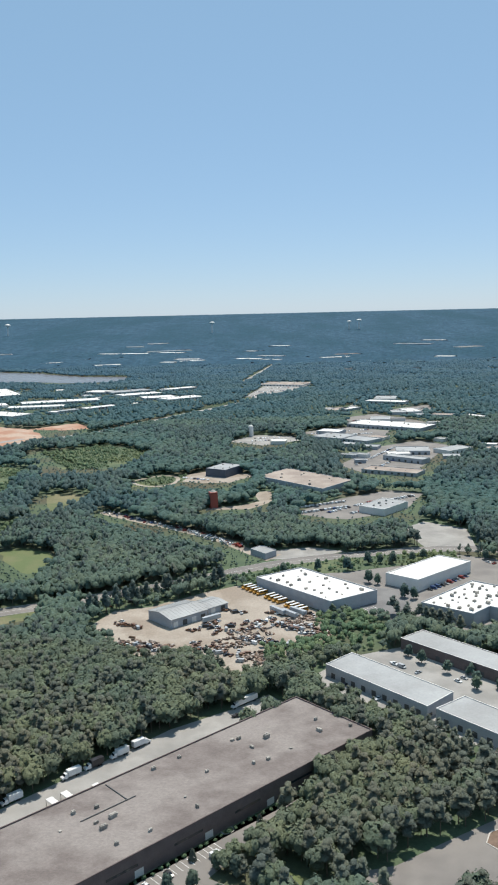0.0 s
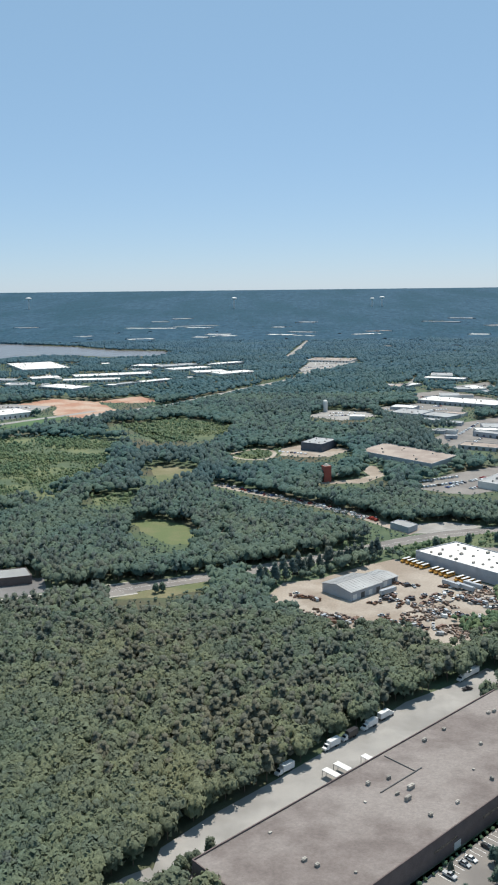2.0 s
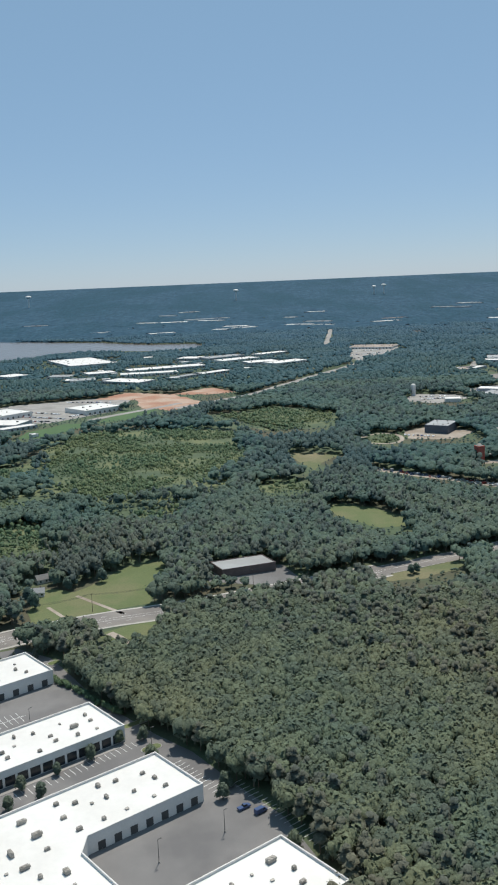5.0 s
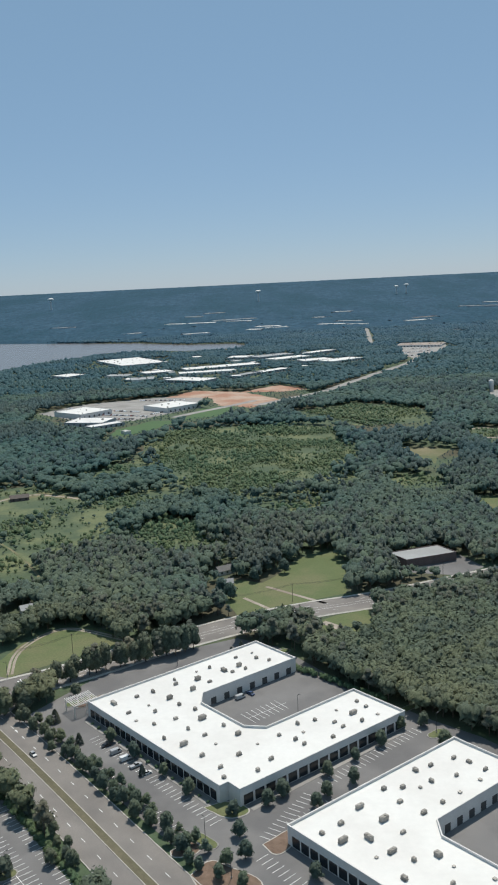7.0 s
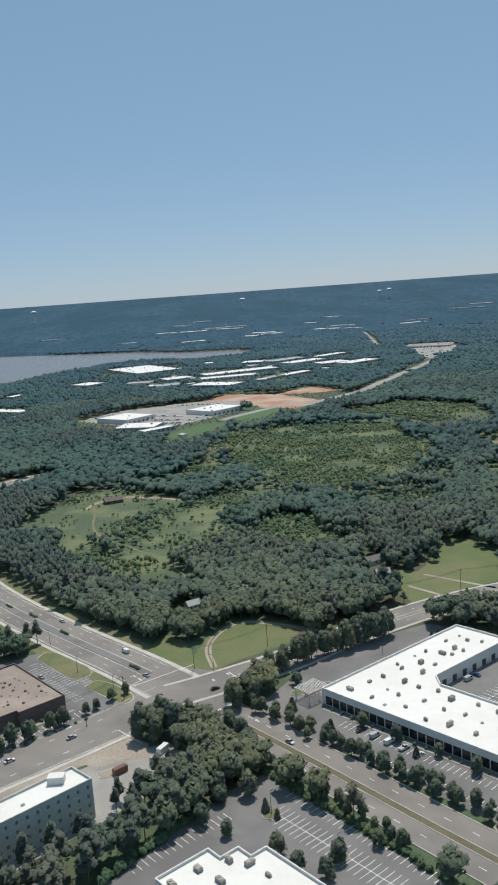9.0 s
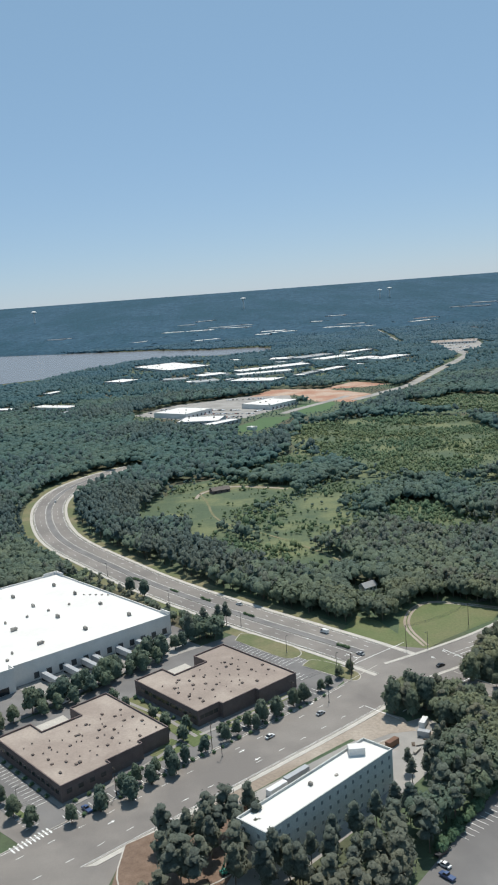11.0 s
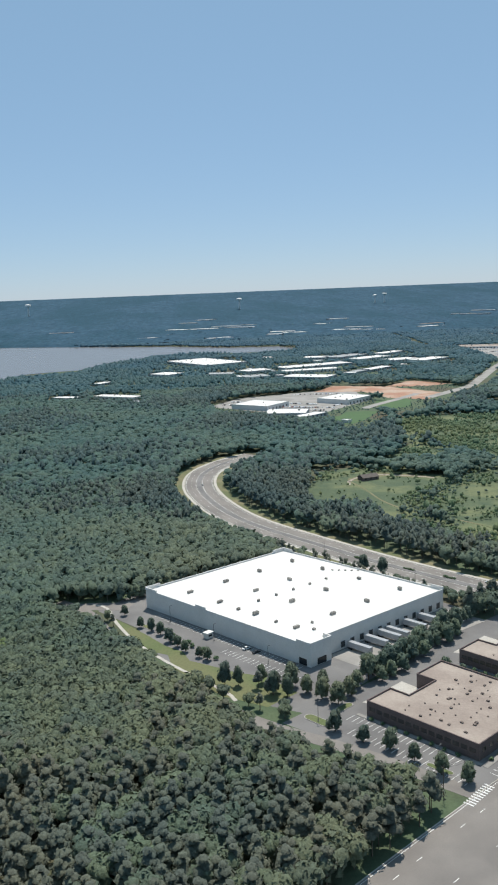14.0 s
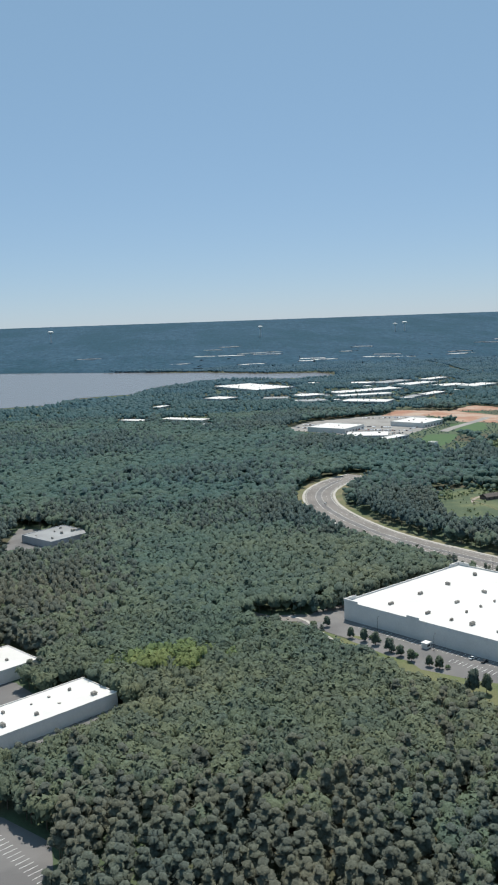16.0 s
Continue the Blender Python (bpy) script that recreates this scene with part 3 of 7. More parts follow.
for i, (name, outline, material, label) in enumerate(FIELDS):
    sheet(name, outline, material, 0.02 if "scrub" in name else 0.062 + 0.0015 * i, label, "field", clear="scrub" not in name, soft=26.0 if name == "field_far" else 6.0)


# ---- buildings ----
class Frame:
    """A building's own axes: u and v metres from one corner, each axis with a bearing of its own."""

    def __init__(self, x, y, ua, va):
        self.o = Vector((x, y))
        self.u = Vector((math.cos(radians(ua)), math.sin(radians(ua))))
        self.v = Vector((math.cos(radians(va)), math.sin(radians(va))))
        self.angle = ua

    def at(self, u, v):
        return self.o + self.u * u + self.v * v


UNIT_MESHES = {}


def roof_unit_mesh(kind, material):
    """Rooftop machines: 0 a boxy air handler with a fan and a grille, 1 a tall one, 2 a low curb with a cap, 3 a round vent."""
    if (kind, material) in UNIT_MESHES:
        return UNIT_MESHES[kind, material]
    bm = bmesh.new()
    if kind == 0:
        add_box(bm, -1.1, 1.1, -0.8, 0.8, 0.25, 1.45, 0.06)
        add_box(bm, -1.25, 1.25, -0.95, 0.95, 0, 0.25)
        tube(bm, 0.35, 0, 1.45, 1.65, 0.55, n=10)
        add_box(bm, -1.45, -1.1, -0.6, 0.6, 0.4, 1.1, 0.04)
    elif kind == 1:
        add_box(bm, -1.9, 1.9, -1.1, 1.1, 0.3, 2.0, 0.08)
        add_box(bm, -2.0, 2.0, -1.2, 1.2, 0, 0.3)
        tube(bm, -0.9, 0, 2.0, 2.25, 0.7, n=10)
        tube(bm, 0.9, 0, 2.0, 2.25, 0.7, n=10)
        add_box(bm, 1.9, 2.5, -0.7, 0.7, 0.5, 1.6, 0.05)
    elif kind == 2:
        add_box(bm, -0.7, 0.7, -0.7, 0.7, 0, 0.5)
        add_box(bm, -0.85, 0.85, -0.85, 0.85, 0.5, 0.62, 0.04)
    else:
        tube(bm, 0, 0, 0, 0.4, 0.32, n=8)
        tube(bm, 0, 0, 0.4, 0.62, 0.55, 0.2, n=8)
    me = bpy.data.meshes.new("roof_unit")
    bm.to_mesh(me)
    bm.free()
    me.materials.append(material)
    UNIT_MESHES[kind, material] = me
    return me


def building(name, fr, outline, h, wall, roof, label, category="building", parapet=0.7, units=(), clear=2.0, cap=None, unit_mat=None):
    """Walls over an outline in the frame's metres, a sunken roof, a parapet with a coping, machines on the roof."""
    base = new(name)
    pts = [fr.at(*p) for p in outline]
    centre = sum(pts, Vector((0, 0))) / len(pts)
    base.location = (centre.x, centre.y, float(rise(centre.x, centre.y)))
    tagged(base, label, category)
    loc = [p - centre for p in pts]
    area = sum(a.x * b.y - b.x * a.y for a, b in zip(loc, loc[1:] + loc[:1]))
    if area < 0:
        loc.reverse()
    n = len(loc)
    thick = 0.35
    inner = []
    for i, p in enumerate(loc):
        a, b = (p - loc[i - 1]).normalized(), (loc[(i + 1) % n] - p).normalized()
        na, nb = Vector((-a.y, a.x)), Vector((-b.y, b.x))
        k = max(0.3, 1 + na.dot(nb))
        inner.append(p + (na + nb) * (thick / k))
    bm = bmesh.new()
    rows = [[bm.verts.new((p.x, p.y, z)) for p in s] for s, z in ((loc, 0), (loc, h), (inner, h), (inner, h - parapet))]
    for r in range(3):
        for i in range(n):
            j = (i + 1) % n
            bm.faces.new((rows[r][i], rows[r][j], rows[r + 1][j], rows[r + 1][i]))
    part("wall", bm, wall, base)
    bm = bmesh.new()
    bm.faces.new([bm.verts.new((p.x, p.y, h - parapet + 0.02)) for p in inner])
    part("roof", bm, roof, base)
    bm = bmesh.new()
    outer = [p - (q - p) * 0.3 for p, q in zip(loc, inner)]
    rows = [[bm.verts.new((p.x, p.y, z)) for p in s] for s, z in ((outer, h), (outer, h + 0.12), (inner, h + 0.12), (inner, h))]
    for r in range(4):
        for i in range(n):
            j = (i + 1) % n
            bm.faces.new((rows[r][i], rows[r][j], rows[(r + 1) % 4][j], rows[(r + 1) % 4][i]))
    part("coping", bm, cap or wall, base)
    for kind, u, v in units:
        p = fr.at(u, v) - centre
        ob = part("roof_unit", roof_unit_mesh(kind, unit_mat or M_UNIT), M_UNIT, base)
        ob.location = (p.x, p.y, h - parapet + 0.02)
        ob.rotation_euler.z = radians(fr.angle + (90 if (int(u * 7 + v * 3) % 3) == 0 else 0))
        ob.scale = (0.72 + 0.15 * math.sin(u), 0.72 + 0.15 * math.sin(v * 1.3), 0.8 + 0.12 * math.sin(u + v))
    CLEAR_AREAS.append([tuple(fr.at(u + (clear if u > sum(q[0] for q in outline) / n else -clear), v + (clear if v > sum(q[1] for q in outline) / n else -clear))) for u, v in outline])
    base["h"] = h
    return base, centre


def openings(base, centre, fr, u0, v0, u1, v1, count, w, z0, z1, material=M_GLASS, name="window", proud=0.06, frame=None):
    """Windows or doors in a row on a wall that runs from (u0, v0) to (u1, v1)."""
    a, b = fr.at(u0, v0) - centre, fr.at(u1, v1) - centre
    d = (b - a).normalized()
    yaw = math.atan2(d.y, d.x)
    bm = box(-w / 2, w / 2, -proud, proud, z0, z1)
    me = bpy.data.meshes.new(name)
    bmesh.ops.recalc_face_normals(bm, faces=bm.faces)
    bm.to_mesh(me)
    bm.free()
    me.materials.append(material)
    fm = None
    if frame:
        bm = box(-w / 2 - 0.12, w / 2 + 0.12, -proud * 2.2, proud * 2.2, z1, z1 + 0.18)
        fm = bpy.data.meshes.new("lintel")
        bm.to_mesh(fm)
        bm.free()
        fm.materials.append(frame)
    for i in range(count):
        p = a.lerp(b, (i + 0.5) / count)
        ob = part(name, me, material, base)
        ob.location, ob.rotation_euler.z = (p.x, p.y, 0), yaw
        if fm:
            part("lintel", fm, frame, ob)


def scatter(u0, u1, v0, v1, nu, nv, seed, jitter=0.3, kinds=(0, 0, 0, 1, 2)):
    rng = random.Random(seed)
    out = []
    for i in range(nu):
        for j in range(nv):
            u = u0 + (u1 - u0) * (i + 0.5 + rng.uniform(-jitter, jitter)) / nu
            v = v0 + (v1 - v0) * (j + 0.5 + rng.uniform(-jitter, jitter)) / nv
            out.append((rng.choice(kinds), u, v))
    return out


RECT = lambda l, d: [(0, 0), (l, 0), (l, d), (0, d)]

# the long brown warehouse with its truck yard
F_LONG = Frame(-150, 270, 45, -45.5)
LONG_UNITS = [(2, 30, 7), (0, 79, 11), (0, 82, 23), (1, 82, 28), (0, 94, 42), (0, 117, 42), (2, 118, 33), (0, 163, 11), (0, 166, 12), (1, 176, 20), (0, 163, 35), (0, 156, 33), (2, 177, 35), (0, 205, 24), (0, 212, 40), (1, 198, 33), (0, 28, 26), (0, 29, 31), (2, 36, 42), (0, 165, 22), (0, 88, 14), (1, 89, 24), (0, 122, 6), (0, 136, 6), (2, 69, 18), (0, 80, 40), (0, 137, 24)]
LONG, LONG_C = building("warehouse", F_LONG, RECT(216, 50), 10, M_DARKWALL, M_BROWNROOF, "long brown warehouse with a stained gravel roof", "warehouse", 0.5, LONG_UNITS)

# white sheds by the back road
F_S1 = Frame(-24, 629, 35, -47.5)
building("warehouse", F_S1, RECT(41, 77), 9, M_GREYWALL, M_WHITEROOF, "white-roofed grey warehouse with roof machines", "warehouse", 0.6, scatter(2, 38, 3, 74, 3, 8, 1))
F_S2 = Frame(72, 636, 44.4, -39.6)
building("warehouse", F_S2, RECT(66, 28), 9, M_WHITEWALL, M_WHITEROOF, "white-roofed shed with a row of cars beside it", "warehouse", 0.5, [(3, 5, 4)])
F_S3 = Frame(88, 569, 47, -38)
building("warehouse", F_S3, [(0, 0), (64, 0), (64, 80), (20, 80), (20, 38), (0, 38)], 9, M_GREYWALL, M_WHITEROOF, "white-roofed warehouse with many roof machines", "warehouse", 0.6, scatter(2, 62, 3, 36, 7, 5, 3))
# grey roofed units
for x, y, ua, va, l, d, seed in ((20, 471, 46, -48, 23, 72, 4), (72, 415, 40, -48, 22, 80, 5), (67, 510, 41, -47, 20, 95, 6)):
    f = Frame(x, y, ua, va)
    b, c = building("industrial_unit", f, RECT(l, d), 7, M_GREYWALL if seed != 6 else M_DARKWALL, M_GREYROOF, "long low unit with a pale grey metal roof", "industrial unit", 0.25, cap=M_WHITEWALL)
    openings(b, c, f, 0, 2, 0, d - 2, 9, 3.0, 0.1, 3.2, M_UNITDARK, "roller_door")
    openings(b, c, f, 0, d, l, d, 4, 2.6, 0.8, 2.6)

# the two U-shaped offices with white roofs
def u_office(x, y, ua, va, l, d, base, arm, cut, seed, label):
    f = Frame(x, y, ua, va)
    outline = [(0, 0), (l, 0), (l, arm), (base + 6, arm), (base, arm + 7), (base, d - arm - 7), (base + 6, d - arm), (l - cut, d - arm), (l - cut, d), (4, d), (4, d - 7), (0, d - 7)]
    units = scatter(3, base - 2, 4, d - 4, 3, 9, seed) + scatter(base, l - 5, 4, arm - 4, 5, 3, seed + 1) + scatter(base + 2, l - cut - 4, d - arm + 4, d - 4, 5, 3, seed + 2)
    b, c = building("office_block", f, outline, 7.5, M_WHITEWALL, M_WHITEROOF, label, "office building", 0.9, units)
    openings(b, c, f, 0, 2, 0, d - 9, 22, 3.7, 0.3, 4.4, M_GLASS, frame=M_WHITEWALL)
    openings(b, c, f, 5, d, l - cut - 1, d, 16, 4.4, 0.3, 4.4, M_GLASS, frame=M_WHITEWALL)
    openings(b, c, f, base + 8, arm, l - 1, arm, 7, 3.0, 0.1, 3.4, M_UNITDARK, "roller_door")
    return f, b, c


F_U1, U1, U1_C = u_office(-506, 377, 38.5, -48.5, 98, 104, 36, 30, 5, 11, "white-roofed U-shaped office block round a courtyard")
F_U2, U2, U2_C = u_office(-417, 279, 38.5, -48.5, 88, 108, 33, 32, 0, 21, "white-roofed U-shaped office block with a stepped corner")

F_ZIG = Frame(-571, 254, 39, -51)
building("office_block", F_ZIG, [(0, 0), (21, 0), (21, 6.5), (28.5, 6.5), (28.5, 13), (35, 13), (35, 60), (-6, 60), (-6, 8), (0, 8)], 7.5, M_WHITEWALL, M_WHITEROOF,
         "white-roofed office block with a stepped corner", "office building", 0.9, scatter(0, 30, 4, 55, 3, 6, 31))

# new four-storey block
M_PANE = surface("pale_window_glass", (0.16, 0.18, 0.19), (0.22, 0.24, 0.25), 0.3, 1.0, 0.15)
F_HOT = Frame(-655, 268, 41.5, -46.5)
HOTEL, HOT_C = building("apartment_block", F_HOT, RECT(65, 13), 15.5, M_TEALWALL, M_WHITEROOF, "unfinished four-storey block with a white flat roof", "apartment building", 0.8, [(0, 30, 5), (2, 40, 8)])
for k in range(4):
    openings(HOTEL, HOT_C, F_HOT, 0, 13, 65, 13, 16, 1.0, 1.4 + 3.6 * k, 2.8 + 3.6 * k, M_PANE, frame=M_TEALWALL)
    openings(HOTEL, HOT_C, F_HOT, 0, 0, 65, 0, 16, 1.0, 1.4 + 3.6 * k, 2.8 + 3.6 * k, M_PANE, frame=M_TEALWALL)
    openings(HOTEL, HOT_C, F_HOT, 0, 0, 0, 13, 2, 1.0, 1.4 + 3.6 * k, 2.8 + 3.6 * k, M_PANE, frame=M_TEALWALL)

CLEAR_AREAS.append([(-664, 262), (-590, 306), (-574, 300), (-640, 236), (-684, 238)])

# two tan-roofed brick offices
def tan_office(x, y, flip, seed):
    f = Frame(x, y, 39, -51)
    steps = [(54, 48), (39, 48), (39, 51), (22, 51), (22, 54), (0, 54)] if flip else [(54, 53), (31, 53), (31, 50.5), (12, 50.5), (12, 48), (0, 48)]
    outline = [(0, 0), (16, 0), (16, 10), (35, 10), (35, 0), (54, 0)] + steps
    b, c = building("office_block", f, outline, 7, M_DARKWALL, M_TANROOF, "low dark brick office with a tan gravel roof", "office building", 0.6,
                    scatter(3, 51, 14, 45, 9, 6, seed, 0.48, (2, 3, 2, 3)), cap=M_DARKWALL, unit_mat=M_UNITBROWN)
    d = outline[-1][1]
    openings(b, c, f, 0, 1, 0, d - 1, 14, 2.8, 2.8, 4.6)
    openings(b, c, f, 1, d, outline[-2][0] - 1, d, 4, 2.2, 2.8, 4.6)
    return f, b, c


F_OA, OA, OA_C = tan_office(-700, 398, False, 41)
F_OB, OB, OB_C = tan_office(-754, 353, True, 51)

# the big white warehouse
F_BOX = Frame(-852, 501, 35.5, -50)
BOX_UNITS = [(1, u, v) for u in (14, 40, 66, 93) for v in (22, 47, 75, 104)] + [(0, 29 + 13 * i, 61) for i in range(5)] + [(0, 13, 63), (0, 13, 91), (0, 18, 112), (0, 24, 105)] + [(2, 96 + 2.2 * i, 52 + 3 * i) for i in range(6)]
BOX, BOX_C = building("warehouse", F_BOX, [(0, 0), (107, 0), (107, 122), (14, 122), (14, 127), (0, 127)], 11, M_WHITEWALL, M_WHITEROOF, "very large white flat-roofed warehouse", "warehouse", 0.8, BOX_UNITS)

# sheds and small buildings
for name, x, y, ua, va, l, d, h, wall, roof, label, category in (
    ("shed", -32, 722, 50, -52, 14, 21, 5, M_GREYWALL, M_GREYROOF, "small grey shed beside the road", "shed"),
    ("warehouse", -35, 1031, 53, -48, 61, 110, 9, M_GREYWALL, M_TANROOF, "far warehouse with a tan roof", "warehouse"),
    ("workshop", -102, 1082, 62, -30, 42, 30, 10, M_BLUEWALL, M_GREYROOF, "blue-grey shed with tall doors", "workshop"),
    ("garage", 72, 872, 52, -40, 46, 30, 7, M_WHITEWALL, M_GREYROOF, "pale garage beside parked vans", "garage"),
    ("hall", -340, 583, 20, -62, 38, 20, 6, M_DARKWALL, M_GREYROOF, "low brown building with a pale grey roof", "hall"),
    ("office_block", -1078, 730, 45, -46, 42, 40, 6, M_GREYWALL, M_GREYROOF, "low office with a grey roof among trees", "office building"),
    ("industrial_unit", -1110, 327, 39, -48, 150, 27, 7, M_WHITEWALL, M_WHITEROOF, "long white-roofed unit at the wood's edge", "industrial unit"),
    ("industrial_unit", -1100, 420, 40, -48, 80, 30, 7, M_WHITEWALL, M_WHITEROOF, "white-roofed unit half hidden by trees", "industrial unit"),
):
    f = Frame(x, y, ua, va)
    building(name, f, RECT(l, d), h, wall, roof, label, category, 0.3, scatter(3, l - 3, 3, d - 3, max(2, l // 13), 2, l + d) if l * d > 900 else ())

# far roofs towards the lake and the horizon: x, y, length, depth, bearing, height
FAR = [(-572, 1387, 68, 60, 45, 9), (-770, 2262, 118, 215, 28, 8),
       # across the back road, right of the silos
       (180, 1508, 141, 61, -35, 8), (169, 1577, 34, 40, -8, 11), (76, 1384, 53, 50, -34, 7), (116, 1353, 50, 39, -43, 6), (144, 1372, 29, 23, -31, 6), (74, 1450, 40, 31, -27, 6), (178, 1238, 46, 40, -5, 7), (236, 1240, 50, 30, 38, 7),
       (160, 1169, 62, 19, -41, 8), (132, 1084, 73, 29, -29, 6), (223, 1971, 47, 64, -11, 7), (217, 1896, 89, 33, -25, 7), (216, 1699, 31, 38, -7, 7), (242, 1716, 29, 56, 10, 7), (292, 1640, 38, 26, -23, 7), (347, 1620, 47, 19, -56, 6),
       (-12, 1342, 23, 23, -7, 7), (103, 1765, 25, 55, -32, 6), (129, 1778, 20, 50, -41, 6), (290, 1246, 29, 12, 27, 6), (292, 1283, 32, 16, -26, 6), (124, 1279, 23, 21, -20, 6), (100, 1209, 29, 13, -25, 6), (94, 1306, 26, 20, -32, 6),
       # on the near shore of the lake
       (-667, 1962, 65, 51, 25, 7), (-678, 1827, 52, 47, 15, 7), (-574, 1773, 100, 55, -33, 7), (-526, 2026, 180, 54, 22, 7), (-550, 1915, 124, 40, 10, 7), (-485, 2261, 60, 58, -16, 7), (-408, 2263, 114, 54, 36, 7), (-366, 2174, 109, 49, 36, 7),
       (-281, 2316, 98, 36, 42, 7), (-306, 2086, 78, 55, 22, 7), (-247, 2059, 100, 48, 39, 7), (-466, 1831, 87, 24, 51, 6), (-410, 1888, 94, 29, 46, 6), (1, 2410, 123, 90, -20, 6), (-864, 1964, 60, 55, -41, 8), (-993, 1833, 43, 22, 59, 6), (-745, 1927, 55, 40, -15, 6),
       (-706, 1838, 23, 38, 2, 6), (-604, 2333, 25, 38, 14, 6), (-943, 1567, 90, 29, -35, 7), (-1035, 1591, 50, 25, -30, 6), (-907, 1480, 17, 22, -21, 6),
       # the depot
       (-709, 1360, 61, 66, 50, 9), (-679, 1265, 60, 49, -14, 7), (-651, 1227, 54, 20, 42, 6), (-611, 1164, 9, 11, 41, 5),
       # beyond the lake
       (-1401, 4298, 114, 90, 5, 9), (-963, 3598, 90, 52, 40, 9), (-847, 4227, 105, 90, -21, 9), (-720, 4216, 131, 110, -3, 9), (-697, 4840, 113, 90, 24, 9), (-572, 4355, 220, 90, 20, 9), (-686, 3380, 102, 80, 23, 9), (-409, 3680, 105, 100, -14, 9), (-378, 3557, 113, 66, 30, 9),
       (-23, 4529, 99, 90, -24, 9), (-61, 3815, 122, 100, -28, 9), (-57, 3531, 90, 52, -30, 9), (266, 3842, 120, 73, 26, 9), (202, 3614, 121, 78, 20, 9), (633, 3522, 75, 100, -21, 9), (638, 4432, 200, 90, -34, 9), (772, 4624, 126, 90, -28, 9), (856, 4155, 136, 100, 27, 9),
       (-463, 3481, 59, 90, -19, 9), (-549, 4239, 150, 80, -29, 9), (-794, 4657, 88, 100, 17, 9), (-149, 3616, 117, 90, -29, 9), (-164, 4229, 59, 90, -23, 9)]
# small roofs half sunk in the trees round them
far_rng = random.Random(77)
for n, x0, x1, y0, y1, a in ((12, -720, -240, 1780, 2300, 15), (10, 80, 330, 1150, 1800, -20), (26, -900, 100, 3300, 4300, 3), (12, 150, 800, 2700, 3900, 3)):
    for _ in range(n):
        FAR.append((far_rng.uniform(x0, x1), far_rng.uniform(y0, y1), far_rng.uniform(12, 34), far_rng.uniform(10, 24), a + far_rng.uniform(-26, 26), far_rng.uniform(5, 7)))
FRONTS = []     # low growth before the far roofs
for i, (x, y, l, d, a, h) in enumerate(FAR):
    d = d * 0.55 if y > 2500 else d
    f = Frame(x, y, a, a - 90)
    f.o = f.at(-l / 2, -d / 2)
    far_roof = (M_WHITEROOF, M_WHITEROOF, M_GREYROOF, M_WHITEROOF, M_TANROOF if x > 0 else M_WHITEROOF)[i % 5] if y > 1700 or x < 0 else (M_GREYROOF, M_TANROOF, M_WHITEROOF, M_GREYROOF, M_GREYROOF)[i % 5]
    half = (l * abs(math.cos(radians(a))) + d * abs(math.sin(radians(a)))) / 2
    deep = (d * abs(math.cos(radians(a))) + l * abs(math.sin(radians(a)))) / 2
    reach = 6.5 * y / 190
    FRONTS.append([(x - half, y - deep - reach), (x + half, y - deep - reach), (x + half, y + deep), (x - half, y + deep)])
    units = scatter(4, l - 4, 4, d - 4, max(2, int(l / 22)), max(1, int(d / 22)), i, 0.4, (0, 1, 2)) if l * d > 1500 and y < 2500 else ()
    base, centre = building("far_warehouse", f, RECT(l, d), h * 0.8 if y < 2500 else h, M_GREYWALL if i % 3 else M_WHITEWALL, far_roof, "distant low building with a pale flat roof", "warehouse", 0.5, units)
    if l > 40 and 900 < y < 2500:
        openings(base, centre, f, 2, d, l - 2, d, max(3, int(l / 9)), 3.0, 0.3, 3.4, M_UNITDARK, "dock_door")


# ---- woods ----
def ico(level):
    bm = bmesh.new()
    bmesh.ops.create_icosphere(bm, subdivisions=level, radius=1.0)
    v = np.array([tuple(p.co) for p in bm.verts])
    f = np.array([[p.index for p in q.verts] for q in bm.faces])
    bm.free()
    return v, f


ICO = {1: ico(1), 2: ico(2)}


def unit(v):
    return v / (np.linalg.norm(v, axis=-1, keepdims=True) + 1e-9)


